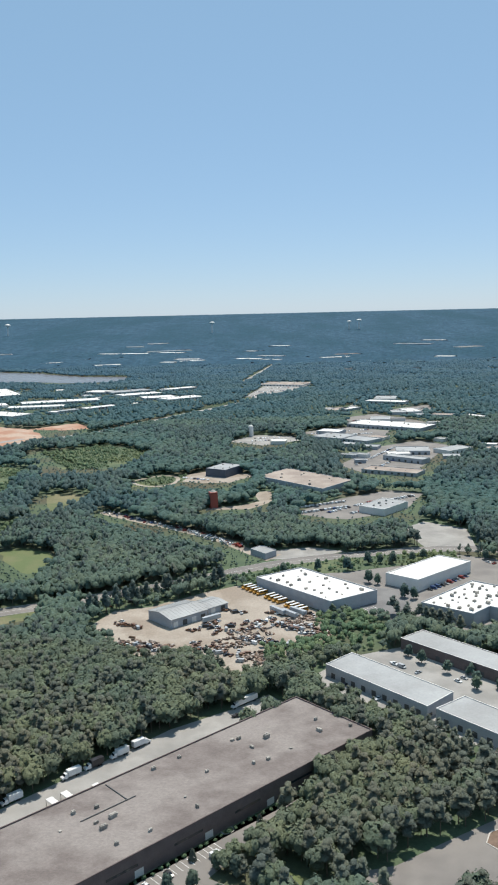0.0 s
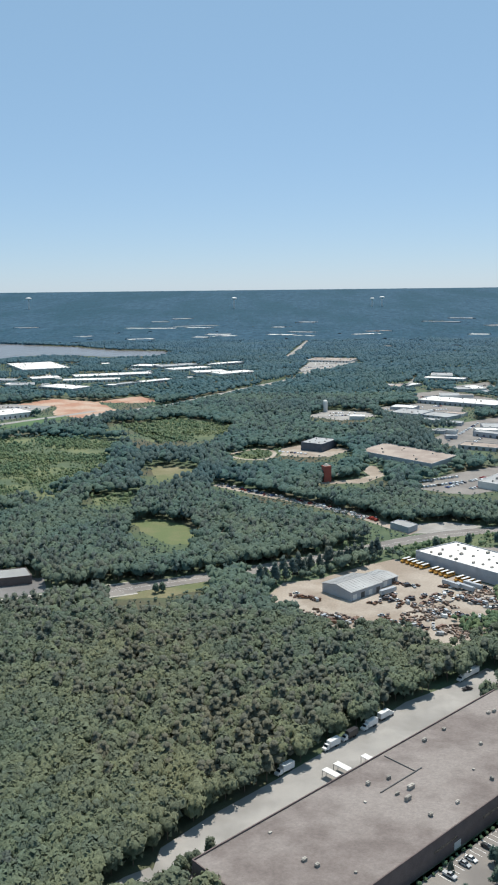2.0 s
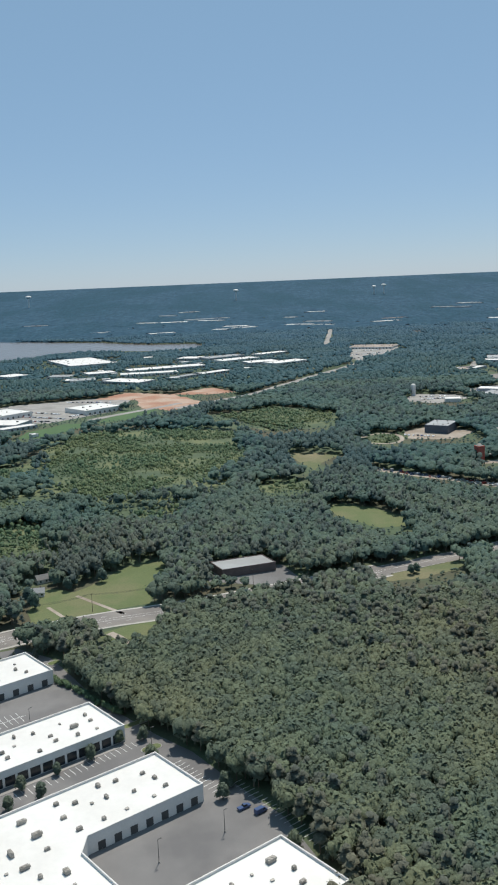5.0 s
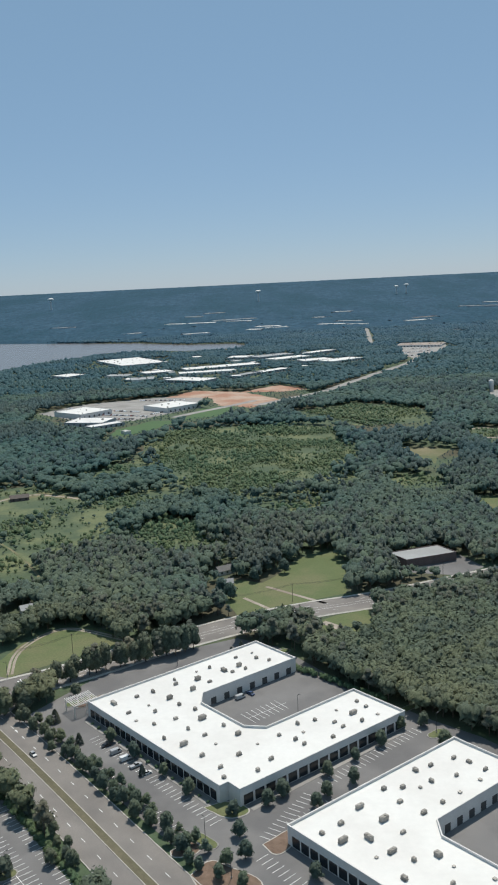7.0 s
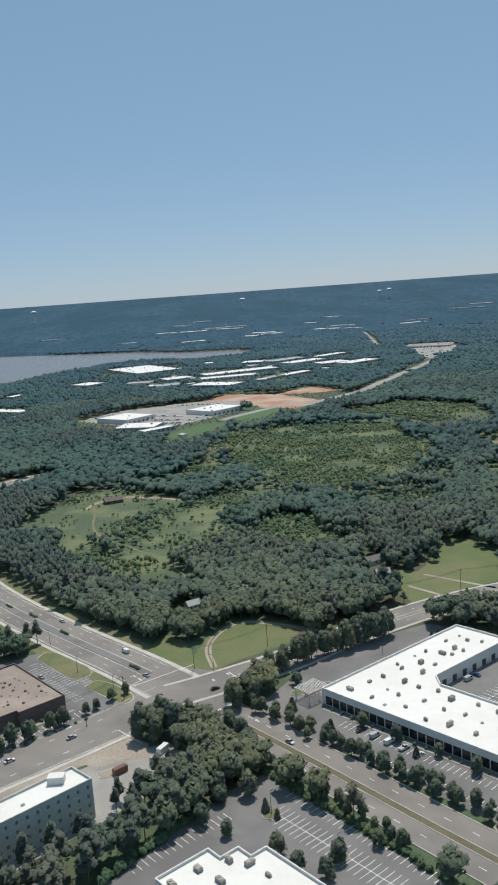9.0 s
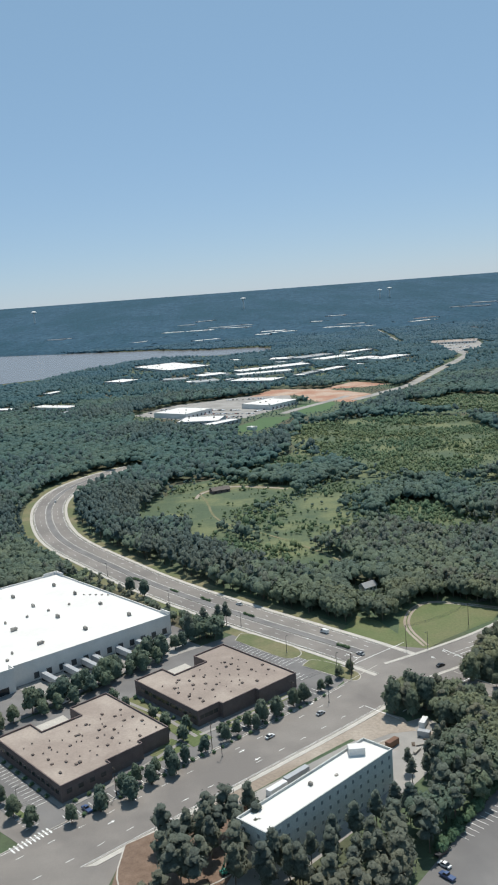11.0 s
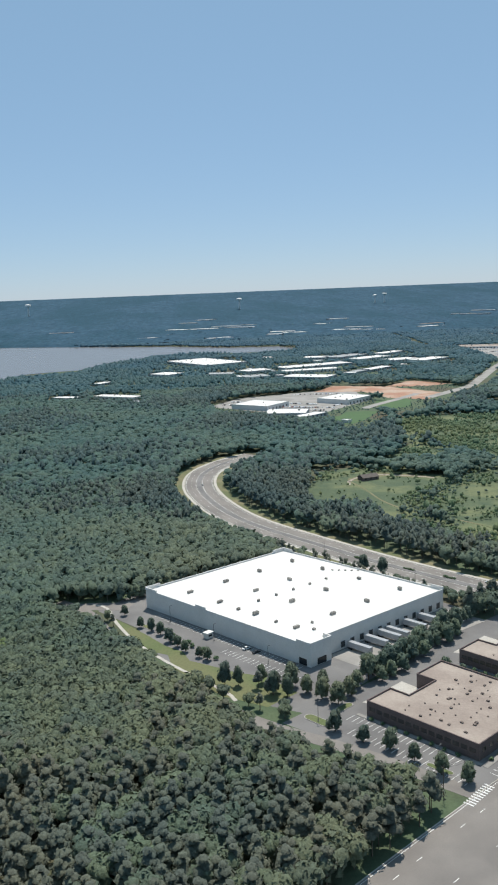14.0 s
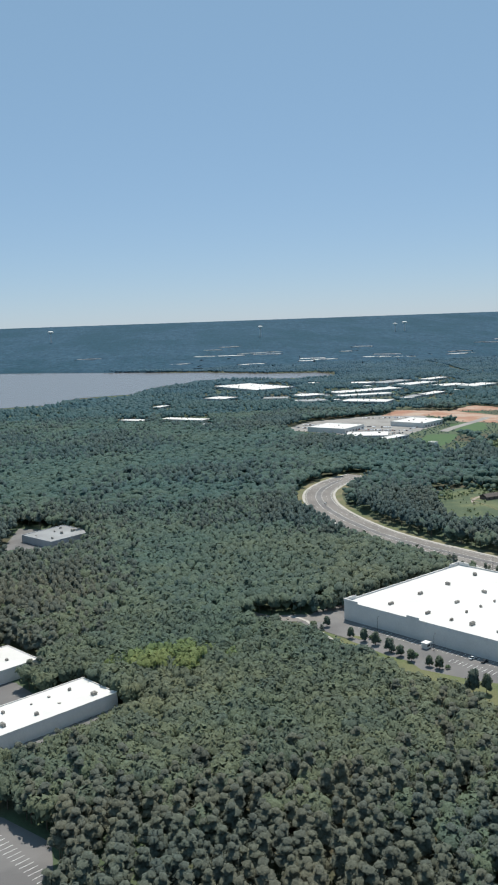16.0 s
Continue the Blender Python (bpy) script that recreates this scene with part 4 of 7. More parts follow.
def tree_template(rng, kind, lobe_count, leaves, level=1):
    """One tree of height about 1: lobes of foliage with an uneven skin, and loose leaf sprays that stand off them.
    Corners (n, 3, 3) and the normals there. kind: 0 broad crown, 1 pine, 2 bush, 4 full street tree."""
    lobes, n = [], lobe_count
    if kind in (0, 4):
        wide, low, high = 0.34, 0.56, 0.82
        lobes.append((0, 0, 0.56, 0.31, 0.34) if kind == 0 else (0, 0, 0.52, 0.22, 0.34))
        for k in range(n - 1):
            a, r = 2.4 * k + rng.uniform(-0.5, 0.5), wide * math.sqrt(rng.uniform(0.25, 1.0))
            q = rng.uniform(0.13, 0.20) * (1.0 if n > 5 else 1.25)
            z = high - (high - low) * (r / wide) ** 2 * rng.uniform(0.4, 1.1) + 0.02
            if kind == 4:
                z = 0.26 + 0.62 * (k + rng.random()) / (n - 1)
                r = rng.uniform(0.12, 0.25) * (1.0 - max(0.0, z - 0.42) * 1.45)
                q = rng.uniform(0.11, 0.16) * (1.15 - 0.6 * max(0.0, z - 0.42))
            lobes.append((r * math.cos(a), r * math.sin(a), z, q, q * rng.uniform(0.85, 1.15)))
    elif kind == 1:
        for k in range(n):
            t = (k + 0.5) / n
            a, r = 2.4 * k + rng.uniform(-0.5, 0.5), 0.09 * (1 - t) + 0.02
            q = (0.17 - 0.09 * t) * rng.uniform(0.85, 1.15)
            lobes.append((r * math.cos(a), r * math.sin(a), 0.42 + 0.5 * t, q, max(q * 0.75, 0.42 / n)))
    else:
        for k in range(n):
            a, r = rng.uniform(0, 6.28), rng.uniform(0, 0.26) if n > 1 else 0.0
            lobes.append((r * math.cos(a), r * math.sin(a), rng.uniform(0.35, 0.55), rng.uniform(0.3, 0.42), rng.uniform(0.32, 0.5)))
    mid = np.array((0, 0, 0.45))
    tris, norms = [], []
    base, faces = ICO[level]
    for x, y, z, rx, rz in lobes:
        turn = np.array(Euler((rng.uniform(0, 6), rng.uniform(0, 6), rng.uniform(0, 6))).to_matrix())
        d = base @ turn.T
        p = np.array((x, y, z)) + d * (rx, rx, rz) * np.array([[rng.uniform(0.74, 1.26)] for _ in d])
        nn = unit(unit(d / (rx, rx, rz)) * 0.55 + unit(p - mid) * 0.25 + (0, 0, 0.45))
        up = d[faces].mean(1)[:, 2] > -0.45
        tris.append(p[faces][up])
        norms.append(nn[faces][up])
    weight = [l[3] * (l[3] + l[4]) for l in lobes]
    for _ in range(leaves):
        x, y, z, rx, rz = rng.choices(lobes, weight)[0]
        zz, a = rng.uniform(-0.45, 1.0), rng.uniform(0, 6.28)
        q = math.sqrt(1 - zz * zz)
        d = np.array((q * math.cos(a), q * math.sin(a), zz))
        p = np.array((x, y, z)) + d * (rx, rx, rz) * rng.uniform(0.94, 1.28)
        face = Vector(d) + Vector((rng.uniform(-1, 1), rng.uniform(-1, 1), rng.uniform(-0.4, 1))) * 0.7
        t = face.orthogonal().normalized()
        t.rotate(Matrix.Rotation(rng.uniform(0, 6.28), 3, face))
        b = face.normalized().cross(t)
        size = (0.34 if leaves > 60 else 0.5) * min(rx, rz) * rng.uniform(0.6, 1.2)
        t, b = np.array(t) * size, np.array(b) * size * rng.uniform(0.6, 1.0)
        tris.append(np.array([[p + t, p + b - t * 0.6, p - b - t * rng.uniform(0.3, 0.8)]]))
        nn = unit(d * 0.4 + unit(p - mid) * 0.25 + np.array(face.normalized()) * 0.3 + (0, 0, 0.4))
        norms.append(np.array([[nn, nn, nn]]))
    return np.concatenate(tris).astype(np.float32), np.concatenate(norms).astype(np.float32)


def plant(name, px, py, heights, wide, templates, material, seed, label, category="woods"):
    """One mesh of many trees, each a turned and scaled copy of a template."""
    rng = np.random.default_rng(seed)
    pick = rng.integers(0, len(templates), len(px))
    turn = rng.uniform(0, 6.283, len(px))
    spread = heights * wide * rng.uniform(0.85, 1.15, len(px))
    ground = rise(px, py)
    tint = rng.beta(1.5, 2.0, len(px))
    verts, tints, outs = [], [], []
    for k, (t, nn) in enumerate(templates):
        sel = np.nonzero(pick == k)[0]
        if not len(sel):
            continue
        c, s = np.cos(turn[sel])[:, None, None], np.sin(turn[sel])[:, None, None]
        h, w = heights[sel][:, None, None], spread[sel][:, None, None]
        x, y, z = t[None, :, :, 0], t[None, :, :, 1], t[None, :, :, 2]
        v = np.stack([(x * c - y * s) * w + px[sel][:, None, None], (x * s + y * c) * w + py[sel][:, None, None], z * h + ground[sel][:, None, None]], -1)
        verts.append(v.reshape(-1, 3))
        tints.append(np.repeat(tint[sel], t.shape[0] * 3))
        x, y, z = nn[None, :, :, 0], nn[None, :, :, 1], nn[None, :, :, 2]
        outs.append(np.stack([x * c - y * s, x * s + y * c, np.broadcast_to(z, (len(sel), *z.shape[1:]))], -1).reshape(-1, 3))
    v = np.concatenate(verts)
    me = quick_mesh(name, v, np.arange(len(v)), 3, material, np.concatenate(tints), np.concatenate(outs))
    return tagged(new(name, me), label, category, kind="stuff")


def scatter_points(x0, x1, y0, y1, step, seed):
    rng = np.random.default_rng(seed)
    gx, gy = np.meshgrid(np.arange(x0, x1, step), np.arange(y0, y1, step))
    px = (gx + rng.uniform(-0.48, 0.48, gx.shape) * step).ravel()
    py = (gy + rng.uniform(-0.48, 0.48, gy.shape) * step).ravel()
    keep = (px > -970 - 0.375 * py) & (px < 60 + 0.30 * py)
    return px[keep], py[keep]


def in_clear(px, py, margin=0.0, edge=0.0):
    bad = np.zeros(px.shape, bool)
    for poly in CLEAR_AREAS:
        xs, ys = [p[0] for p in poly], [p[1] for p in poly]
        e = edge
        near = (px > min(xs) - e) & (px < max(xs) + e) & (py > min(ys) - e) & (py < max(ys) + e) & ~bad
        for dx, dy in ((0, 0), (e, 0), (-e, 0), (0, e), (0, -e)) if e else ((0, 0),):
            i = np.nonzero(near & ~bad)[0]
            if len(i):
                bad[i[inside(px[i] + dx, py[i] + dy, poly)]] = True
    for line, d in CLEAR_LINES:
        bad |= near_line(px, py, line, d + margin)
    return bad


trng = random.Random(5)
BROAD = {k: [tree_template(trng, 0, n, m) for _ in range(8)] for k, n, m in (("near", 7, 185), ("middle", 4, 20), ("far", 2, 4), ("distant", 1, 1))}
PINES = {k: [tree_template(trng, 1, n, m) for _ in range(8)] for k, n, m in (("near", 6, 120), ("middle", 3, 22), ("far", 2, 4), ("distant", 1, 1))}
BUSHES = [tree_template(trng, 2, 1, 5) for _ in range(6)]


# ---- single trees, hedges ----
def template_to_mesh(name, template, material, tint):
    v, nn = template[0].reshape(-1, 3), template[1].reshape(-1, 3)
    return quick_mesh(name, v, np.arange(len(v)), 3, material, np.full(len(v), tint), nn)


def make_tree(kind, seed, label):
    """A tree about one unit high: 0 broad, 1 pine, 2 round shrub, 3 cone."""
    rng = random.Random(seed)
    root = new("tree" if kind != 2 else "shrub")
    tagged(root, label, "tree" if kind != 2 else "shrub")
    if kind == 3:
        quads = []
        for i in range(240):
            z = 0.06 + 0.92 * (i + rng.random()) / 240
            r = 0.30 * (1 - z) ** 0.7 + 0.03
            a = rng.uniform(0, 6.28)
            p = Vector((r * math.cos(a), r * math.sin(a), z))
            nrm = Vector((math.cos(a), math.sin(a), 0.5)) + Vector((rng.uniform(-0.4, 0.4), rng.uniform(-0.4, 0.4), rng.uniform(-0.3, 0.4)))
            t = nrm.orthogonal().normalized()
            b = nrm.normalized().cross(t)
            s = rng.uniform(0.05, 0.085)
            quads.append([tuple(p + t * s * 1.5), tuple(p + b * s - t * s), tuple(p - b * s - t * s)])
        shape = np.array(quads, np.float32)
        shape = (shape, unit(unit(shape * (1, 1, 0)) + (0, 0, 0.5)).astype(np.float32))
    else:
        shape = tree_template(rng, 4 if kind == 0 else kind, (15, 9, 3)[kind], (560, 330, 90)[kind])
    mat = (M_LEAF, M_PINE, M_BUSH, M_PINE)[kind]
    part("crown", template_to_mesh("crown", shape, mat, rng.uniform(0.1, 0.6)), mat, root)
    if kind in (0, 1, 3):
        bm = bmesh.new()
        top = (0.6, 0.92, 0.5)[min(kind, 2)] if kind != 3 else 0.8
        tube(bm, 0, 0, -0.01, top, 0.024 if kind != 1 else 0.017, 0.008, 7)
        for i in range(3 if kind != 3 else 0):
            turn = Euler((radians(48), 0, radians(120 * i + rng.uniform(-25, 25)))).to_matrix().to_4x4()
            made = tube(bmesh.new(), 0, 0, 0, 0.26 if kind == 0 else 0.14, 0.011, 0.004, 5)
            made.transform(Matrix.Translation((0, 0, (0.3 + 0.08 * i) if kind == 0 else (0.5 + 0.13 * i))) @ turn)
            me = bpy.data.meshes.new("limb")
            made.to_mesh(me)
            made.free()
            bm.from_mesh(me)
            bpy.data.meshes.remove(me)
        part("trunk", bm, M_BARK, root)
    return root


TREES = {
    "broad": [make_tree(0, 71 + i, l) for i, l in enumerate(("round-crowned green street tree", "spreading green tree with a full crown", "tall green tree with an uneven crown", "leafy green tree with a rounded crown"))],
    "pine": [make_tree(1, 81 + i, l) for i, l in enumerate(("tall pine with a bare trunk", "slender dark pine with a ragged crown", "dark green pine with a high crown"))],
    "shrub": [make_tree(2, 91 + i, "low rounded green shrub") for i in range(2)],
    "cone": [make_tree(3, 95 + i, "dark cone-shaped evergreen tree") for i in range(2)],
}
USED = set()
prng = random.Random(17)


LOOSE = {"broad": [], "pine": [], "shrub": [], "cone": []}     # the trees past counting


def put_tree(kind, x, y, h, group="", wide=1.0, loose=False):
    if loose:
        LOOSE[kind].append((x, y, h))
        return None
    src = prng.choice(TREES[kind])
    m = pose(x, y, 0, 0, 0, prng.uniform(0, 360))
    if src not in USED:
        USED.add(src)
        ob = src
        ob.matrix_basis = m
    else:
        ob = copy_thing(src, m)
    w = wide * h * {"broad": 0.98, "cone": 1.1, "pine": 0.84, "shrub": 1.15}[kind]
    ob.scale = (w * prng.uniform(0.9, 1.1), w * prng.uniform(0.9, 1.1), h)
    return tagged(ob, group=group)


def tree_row(kind, a, b, n, h, group, jitter=1.2, wide=1.0, loose=False):
    for i in range(n):
        t = (i + 0.5) / n
        x, y = a[0] + (b[0] - a[0]) * t, a[1] + (b[1] - a[1]) * t
        put_tree(kind, x + prng.uniform(-jitter, jitter), y + prng.uniform(-jitter, jitter), h * prng.uniform(0.8, 1.2), group, wide, loose)


def trees_at(kind, pts, h, group, wide=1.0):
    for x, y in pts:
        put_tree(kind, x, y, h * prng.uniform(0.85, 1.15), group, wide)


# round the big white warehouse
G = "trees round the white warehouse"
tree_row("broad", (-748, 384), (-690, 440), 16, 11.5, G, 1.8)
tree_row("broad", (-744, 380), (-688, 434), 9, 9.5, G, 1.5, loose=True)
tree_row("broad", (-690, 440), (-664, 464), 6, 11, G)
trees_at("pine", [(-668, 462), (-660, 470), (-656, 474), (-676, 456)], 16, G)
trees_at("broad", [(-854, 470), (-848, 464), (-843, 458), (-838, 447), (-834, 440), (-830, 433), (-823, 425), (-819, 421), (-864, 490)], 7.0, G, 1.0)
trees_at("broad", [(-812, 391), (-806, 390), (-795, 391), (-791, 378), (-785, 375)], 11.0, G, 0.75)
trees_at("broad", [(-839, 540), (-825, 552), (-808, 568), (-793, 578), (-786, 589), (-776, 594), (-716, 544), (-706, 533)], 11.0, G)
trees_at("pine", [(-797, 386), (-789, 382), (-793, 378)], 10, G, 1.3)
trees_at("broad", [(-776, 378), (-770, 371), (-764, 365), (-758, 372), (-753, 379), (-782, 386), (-768, 382)], 10.5, G)
tree_row("broad", (-868, 512), (-790, 566), 16, 10, G, 2.5, loose=True)
tree_row("shrub", (-846, 470), (-812, 418), 9, 2.2, G)
# round the brick offices
G = "trees round the brick offices"
for kind, h, pts in (("broad", 9.0, [(-18, 13), (-15, 24), (-16, 36), (-17, 49), (-15, 59), (-4, 68), (7, 70), (19, 72), (-19, -1), (30, 69), (40, 70)]), ("shrub", 1.6, [(-2, 4 + 6 * i) for i in range(8)] + [(4 + 6 * i, 57) for i in range(7)])):
    trees_at(kind, [F_OB.at(*p) for p in pts], h, G)
for kind, h, pts in (("broad", 7.5, [(-12, 53), (2, 62), (14, 64), (30, 66), (44, 66), (58, 65), (-11, 39), (-9, 27), (-12, 10), (-13, 1), (-5, 46)]), ("shrub", 1.6, [(-3, 4 + 6 * i) for i in range(8)] + [(4 + 6 * i, 56) for i in range(8)])):
    trees_at(kind, [F_OA.at(*p) for p in pts], h, G)
tree_row("broad", (-708, 306), (-618, 378), 14, 9.5, G, 2.2, 0.9)
tree_row("shrub", (-712, 300), (-612, 380), 26, 1.5, G, 0.8)
trees_at("broad", [(-604, 396), (-610, 388), (-598, 402)], 6, G)
# pines by the new block and the avenue
G = "pines beside the avenue"
for i in range(34):
    u, v = prng.random(), prng.random()
    put_tree("pine", -688 + 38 * u + 14 * v, 282 - 30 * v + 6 * u - 8 * u * v, prng.uniform(14, 19), G, loose=i > 14)
trees_at("broad", [(-586, 357), (-579, 352), (-572, 357), (-566, 350), (-577, 363), (-569, 361)], 15, G, 0.85)
trees_at("broad", [(-567, 342), (-558, 350), (-548, 358), (-560, 336), (-552, 342), (-543, 350), (-548, 332), (-540, 340), (-536, 326), (-545, 318), (-555, 324), (-562, 316), (-552, 310), (-565, 306), (-541, 308)], 11, G, 1.05)
trees_at("pine", [(-590, 311), (-582, 311), (-576, 322), (-572, 328), (-570, 316), (-584, 306), (-577, 308), (-590, 304), (-574, 300), (-568, 322), (-582, 298)], 12, G)
trees_at("pine", [(-632, 262), (-624, 268), (-616, 272), (-608, 278), (-600, 286), (-626, 258), (-612, 264), (-604, 272), (-596, 280), (-640, 258), (-618, 256), (-646, 250), (-636, 248)], 15, G)
# the boulevard and the U-shaped offices
G = "trees along the boulevard"
tree_row("broad", (-541, 380), (-444, 266), 30, 7.0, G, 2.2)
tree_row("broad", (-530, 374), (-436, 266), 18, 6.0, G, 2.0, loose=True)
tree_row("broad", (-548, 346), (-486, 266), 22, 6.5, G, 2.2)
tree_row("shrub", (-545, 336), (-470, 240), 30, 2.4, G, 0.7)
trees_at("broad", [(-540, 388), (-533, 394), (-546, 380), (-537, 384)], 13, G, 1.1)
trees_at("cone", [(-505, 352), (-520, 372)], 6, G)
G = "trees round the white-roofed offices"
tree_row("broad", (-528, 412), (-462, 448), 18, 15, G, 2.5, 0.85)
tree_row("pine", (-522, 418), (-460, 450), 10, 15, G, 2.0, loose=True)
trees_at("broad", [(-516, 398)], 6, G, 1.3)
trees_at("broad", [F_U1.at(*p) for p in ((-5, 28), (-5, 46), (-4, 66), (-5, 84), (-1, 106), (12, 110), (20, 109), (42, 110), (58, 109), (74, 108), (90, 104), (99, 109), (-14, 129), (24, 123), (32, 120), (45, 121), (-8, 118))], 7.0, G, 1.1)
trees_at("cone", [F_U1.at(*p) for p in ((-10, 60), (88, -8), (96, -10), (106, -6))], 5.0, G)
tree_row("shrub", tuple(F_U1.at(-3, 6)), tuple(F_U1.at(-3, 96)), 16, 1.4, G, 0.4)
tree_row("shrub", tuple(F_U1.at(100, 26)), tuple(F_U1.at(104, 84)), 18, 3.0, G, 0.8)
trees_at("broad", [F_U2.at(*p) for p in ((94, 36), (100, 30), (92, 78), (98, 90), (90, -6), (-6, 20), (-8, 40), (96, 110))], 7.5, G, 1.1)
G = "trees in the parking lot"
trees_at("cone", [(-535, 297), (-531, 292)], 4.5, G)
trees_at("broad", [(-498, 272), (-512, 266), (-560, 300), (-552, 304), (-526, 262), (-532, 272), (-517, 258), (-549, 284), (-558, 292)], 7.5, G, 1.15)
tree_row("shrub", (-525, 312), (-486, 262), 26, 2.2, G, 0.5)
tree_row("shrub", (-592, 262), (-556, 302), 20, 3.5, G, 1.0)
# warehouse front and the salvage yard
G = "trees before the long warehouse"
trees_at("broad", [(-28, 297), (-36, 287), (-45, 285), (-21, 294), (-26, 278), (-13, 288), (-46, 273), (-60, 262), (-52, 254), (-34, 266), (-20, 268)], 8.0, G, 1.1)
trees_at("cone", [F_LONG.at(*p) for p in ((103, 56), (137, 57), (70, 56))], 4.5, G)
tree_row("shrub", tuple(F_LONG.at(40, 52.5)), tuple(F_LONG.at(205, 52.5)), 44, 1.5, G, 0.5)
tree_row("broad", (-158, 262), (-146, 286), 7, 7, G, 2.5)
G = "pines round the salvage yard"
tree_row("pine", (-136, 572), (-100, 604), 12, 16, G, 3.0)
tree_row("pine", (-98, 606), (-48, 640), 14, 16, G, 3.0)
tree_row("broad", (28, 575), (34, 530), 7, 7, G, 4.0, loose=True)
trees_at("shrub", [(prng.uniform(-16, 8), prng.uniform(493, 518)) for _ in range(28)], 3.0, G)
G = "trees between the white sheds"
trees_at("broad", [(23, 672), (46, 672), (64, 690), (66, 636), (60, 640), (82, 606), (88, 602), (74, 690), (84, 690), (100, 695), (110, 700), (160, 700), (-4, 660)], 10, G)
tree_row("pine", (70, 570), (110, 535), 14, 12, G, 3.0, loose=True)
tree_row("broad", (88, 480), (140, 426), 8, 8, G, 4.0, loose=True)
trees_at("broad", [(76, 488), (70, 498), (100, 452), (120, 470)], 9, G)
G = "trees beside the back road"
trees_at("broad", [(-206, 560), (-202, 563), (-150, 590), (-240, 548)], 8, G)
G = "trees in the courtyard lawn"
trees_at("broad", [(-452, 530), (-432, 552), (-446, 520), (-470, 500), (-412, 566), (-430, 560), (-424, 572), (-436, 578), (-444, 566), (-420, 584), (-410, 590)], 12, G, 1.1)

for kind, temps, mat, wide in (("broad", [tree_template(trng, 4, 9, 200) for _ in range(5)], M_LEAF, 1.1), ("pine", PINES["near"], M_PINE, 1.2)):
    if LOOSE[kind]:
        a = np.array(LOOSE[kind])
        plant("tree_belt_" + kind, a[:, 0], a[:, 1], a[:, 2], wide, temps, mat, 33, "belt of " + ("leafy" if kind == "broad" else "pine") + " trees beside yards and roads", "trees")


# ---- painted bays, arrows, islands ----
def bays(lot, fr, a, b, depth, pitch=2.75, spine=False):
    """Painted bay lines on a row from a to b in the frame, each line running depth metres across the row."""
    pa, pb = fr.at(*a), fr.at(*b)
    d = (pb - pa).normalized()
    across = Vector((-d.y, d.x)) * depth
    bm = bmesh.new()
    n = int((pb - pa).length / pitch)
    for i in range(n + 1):
        p = pa + d * (i * pitch)
        q = p + across
        ribbon(bm, [p, q], -0.1, 0.1, 0.085)
        if spine:
            ribbon(bm, [p, p - across], -0.1, 0.1, 0.085)
    if spine:
        ribbon(bm, [pa, pb], -0.1, 0.1, 0.09)
    ob = part("bay_lines", bm, M_PAINT, bpy.data.objects[lot], "worn white painted bay lines")
    return ob


bays("lot_big_box", F_BOX, (-1.5, 16), (-1.5, 124), -5.2)
bays("lot_big_box", F_BOX, (-16, 82), (-16, 132), 5.2)
bays("lot_offices_tan", F_OB, (-3.2, -4), (-3.2, 50), -5.2)
bays("lot_offices_tan", F_OB, (-17.5, 4), (-17.5, 60), 5.2)
bays("lot_offices_tan", F_OB, (-4, 61), (52, 61), -5.2)
bays("lot_offices_tan", F_OB, (6, 72), (52, 72), 5.2)
bays("lot_offices_tan", F_OA, (2, 60), (60, 60), -5.2)
bays("lot_offices_tan", F_OA, (60, 0), (60, 50), 5.2)
bays("lot_offices_tan", F_OA, (73, 2), (73, 40), 5.2)
bays("lot_offices_u", F_U1, (-6, 20), (-6, 106), -5.2)
bays("lot_offices_u", F_U1, (-24, 34), (-24, 114), 5.2)
bays("lot_offices_u", F_U1, (50, 52), (72, 52), 5.2, spine=True)
bays("lot_offices_u", F_U1, (36, 116), (96, 112), 5.2)
bays("lot_offices_u", F_U1, (10, 122), (34, 122), -5.2)
bays("lot_offices_u", F_U2, (108, 30), (104, 96), -5.2)
bays("lot_offices_u", F_U2, (94, 2), (94, 30), 5.2)
bays("lot_offices_u", F_U2, (-4, -10), (26, -20), -5.2)
bays("lot_offices_u", F_U2, (-14, 0), (-14, 70), 5.2)
bays("lot_offices_zig", F_ZIG, (71, -12), (71, 58), -5.2)
bays("lot_offices_zig", F_ZIG, (56.5, -8), (56.5, 52), 5.2, spine=True)
bays("lot_offices_zig", F_ZIG, (2, -21), (44, -21), -5.2)
bays("lot_offices_zig", F_ZIG, (38, 12), (38, 50), -5.2)
bays("lot_front", F_LONG, (66, 53.5), (118, 53.5), -5.2)
bays("lot_west_corner", Frame(-1010, 305, 39, -51), (0, 0), (0, 40), -5.2)
bays("lot_white_sheds", F_S1, (2, 82), (34, 82), -5.2)


def island(x, y, length, width, yaw, top=M_GRASS):
    """A kerbed island with rounded ends."""
    pts = []
    r = width / 2
    for s in (1, -1):
        for k in range(7):
            a = -math.pi / 2 + math.pi * k / 6 + (0 if s == 1 else math.pi)
            pts.append((s * (length / 2 - r) + r * math.cos(a), r * math.sin(a)))
    root = part("kerb_island", prism(bmesh.new(), pts, 0, 0.2), M_CONCRETE)
    root.matrix_basis = pose(x, y, 0, 0, 0, yaw)
    part("bed", prism(bmesh.new(), [(px * (1 - 0.5 / (length / 2)), py * (1 - 0.35 / r)) for px, py in pts], 0.1, 0.24), top, root)
    return tagged(root, "kerbed planting island in a parking lot", "island", kind="structure")


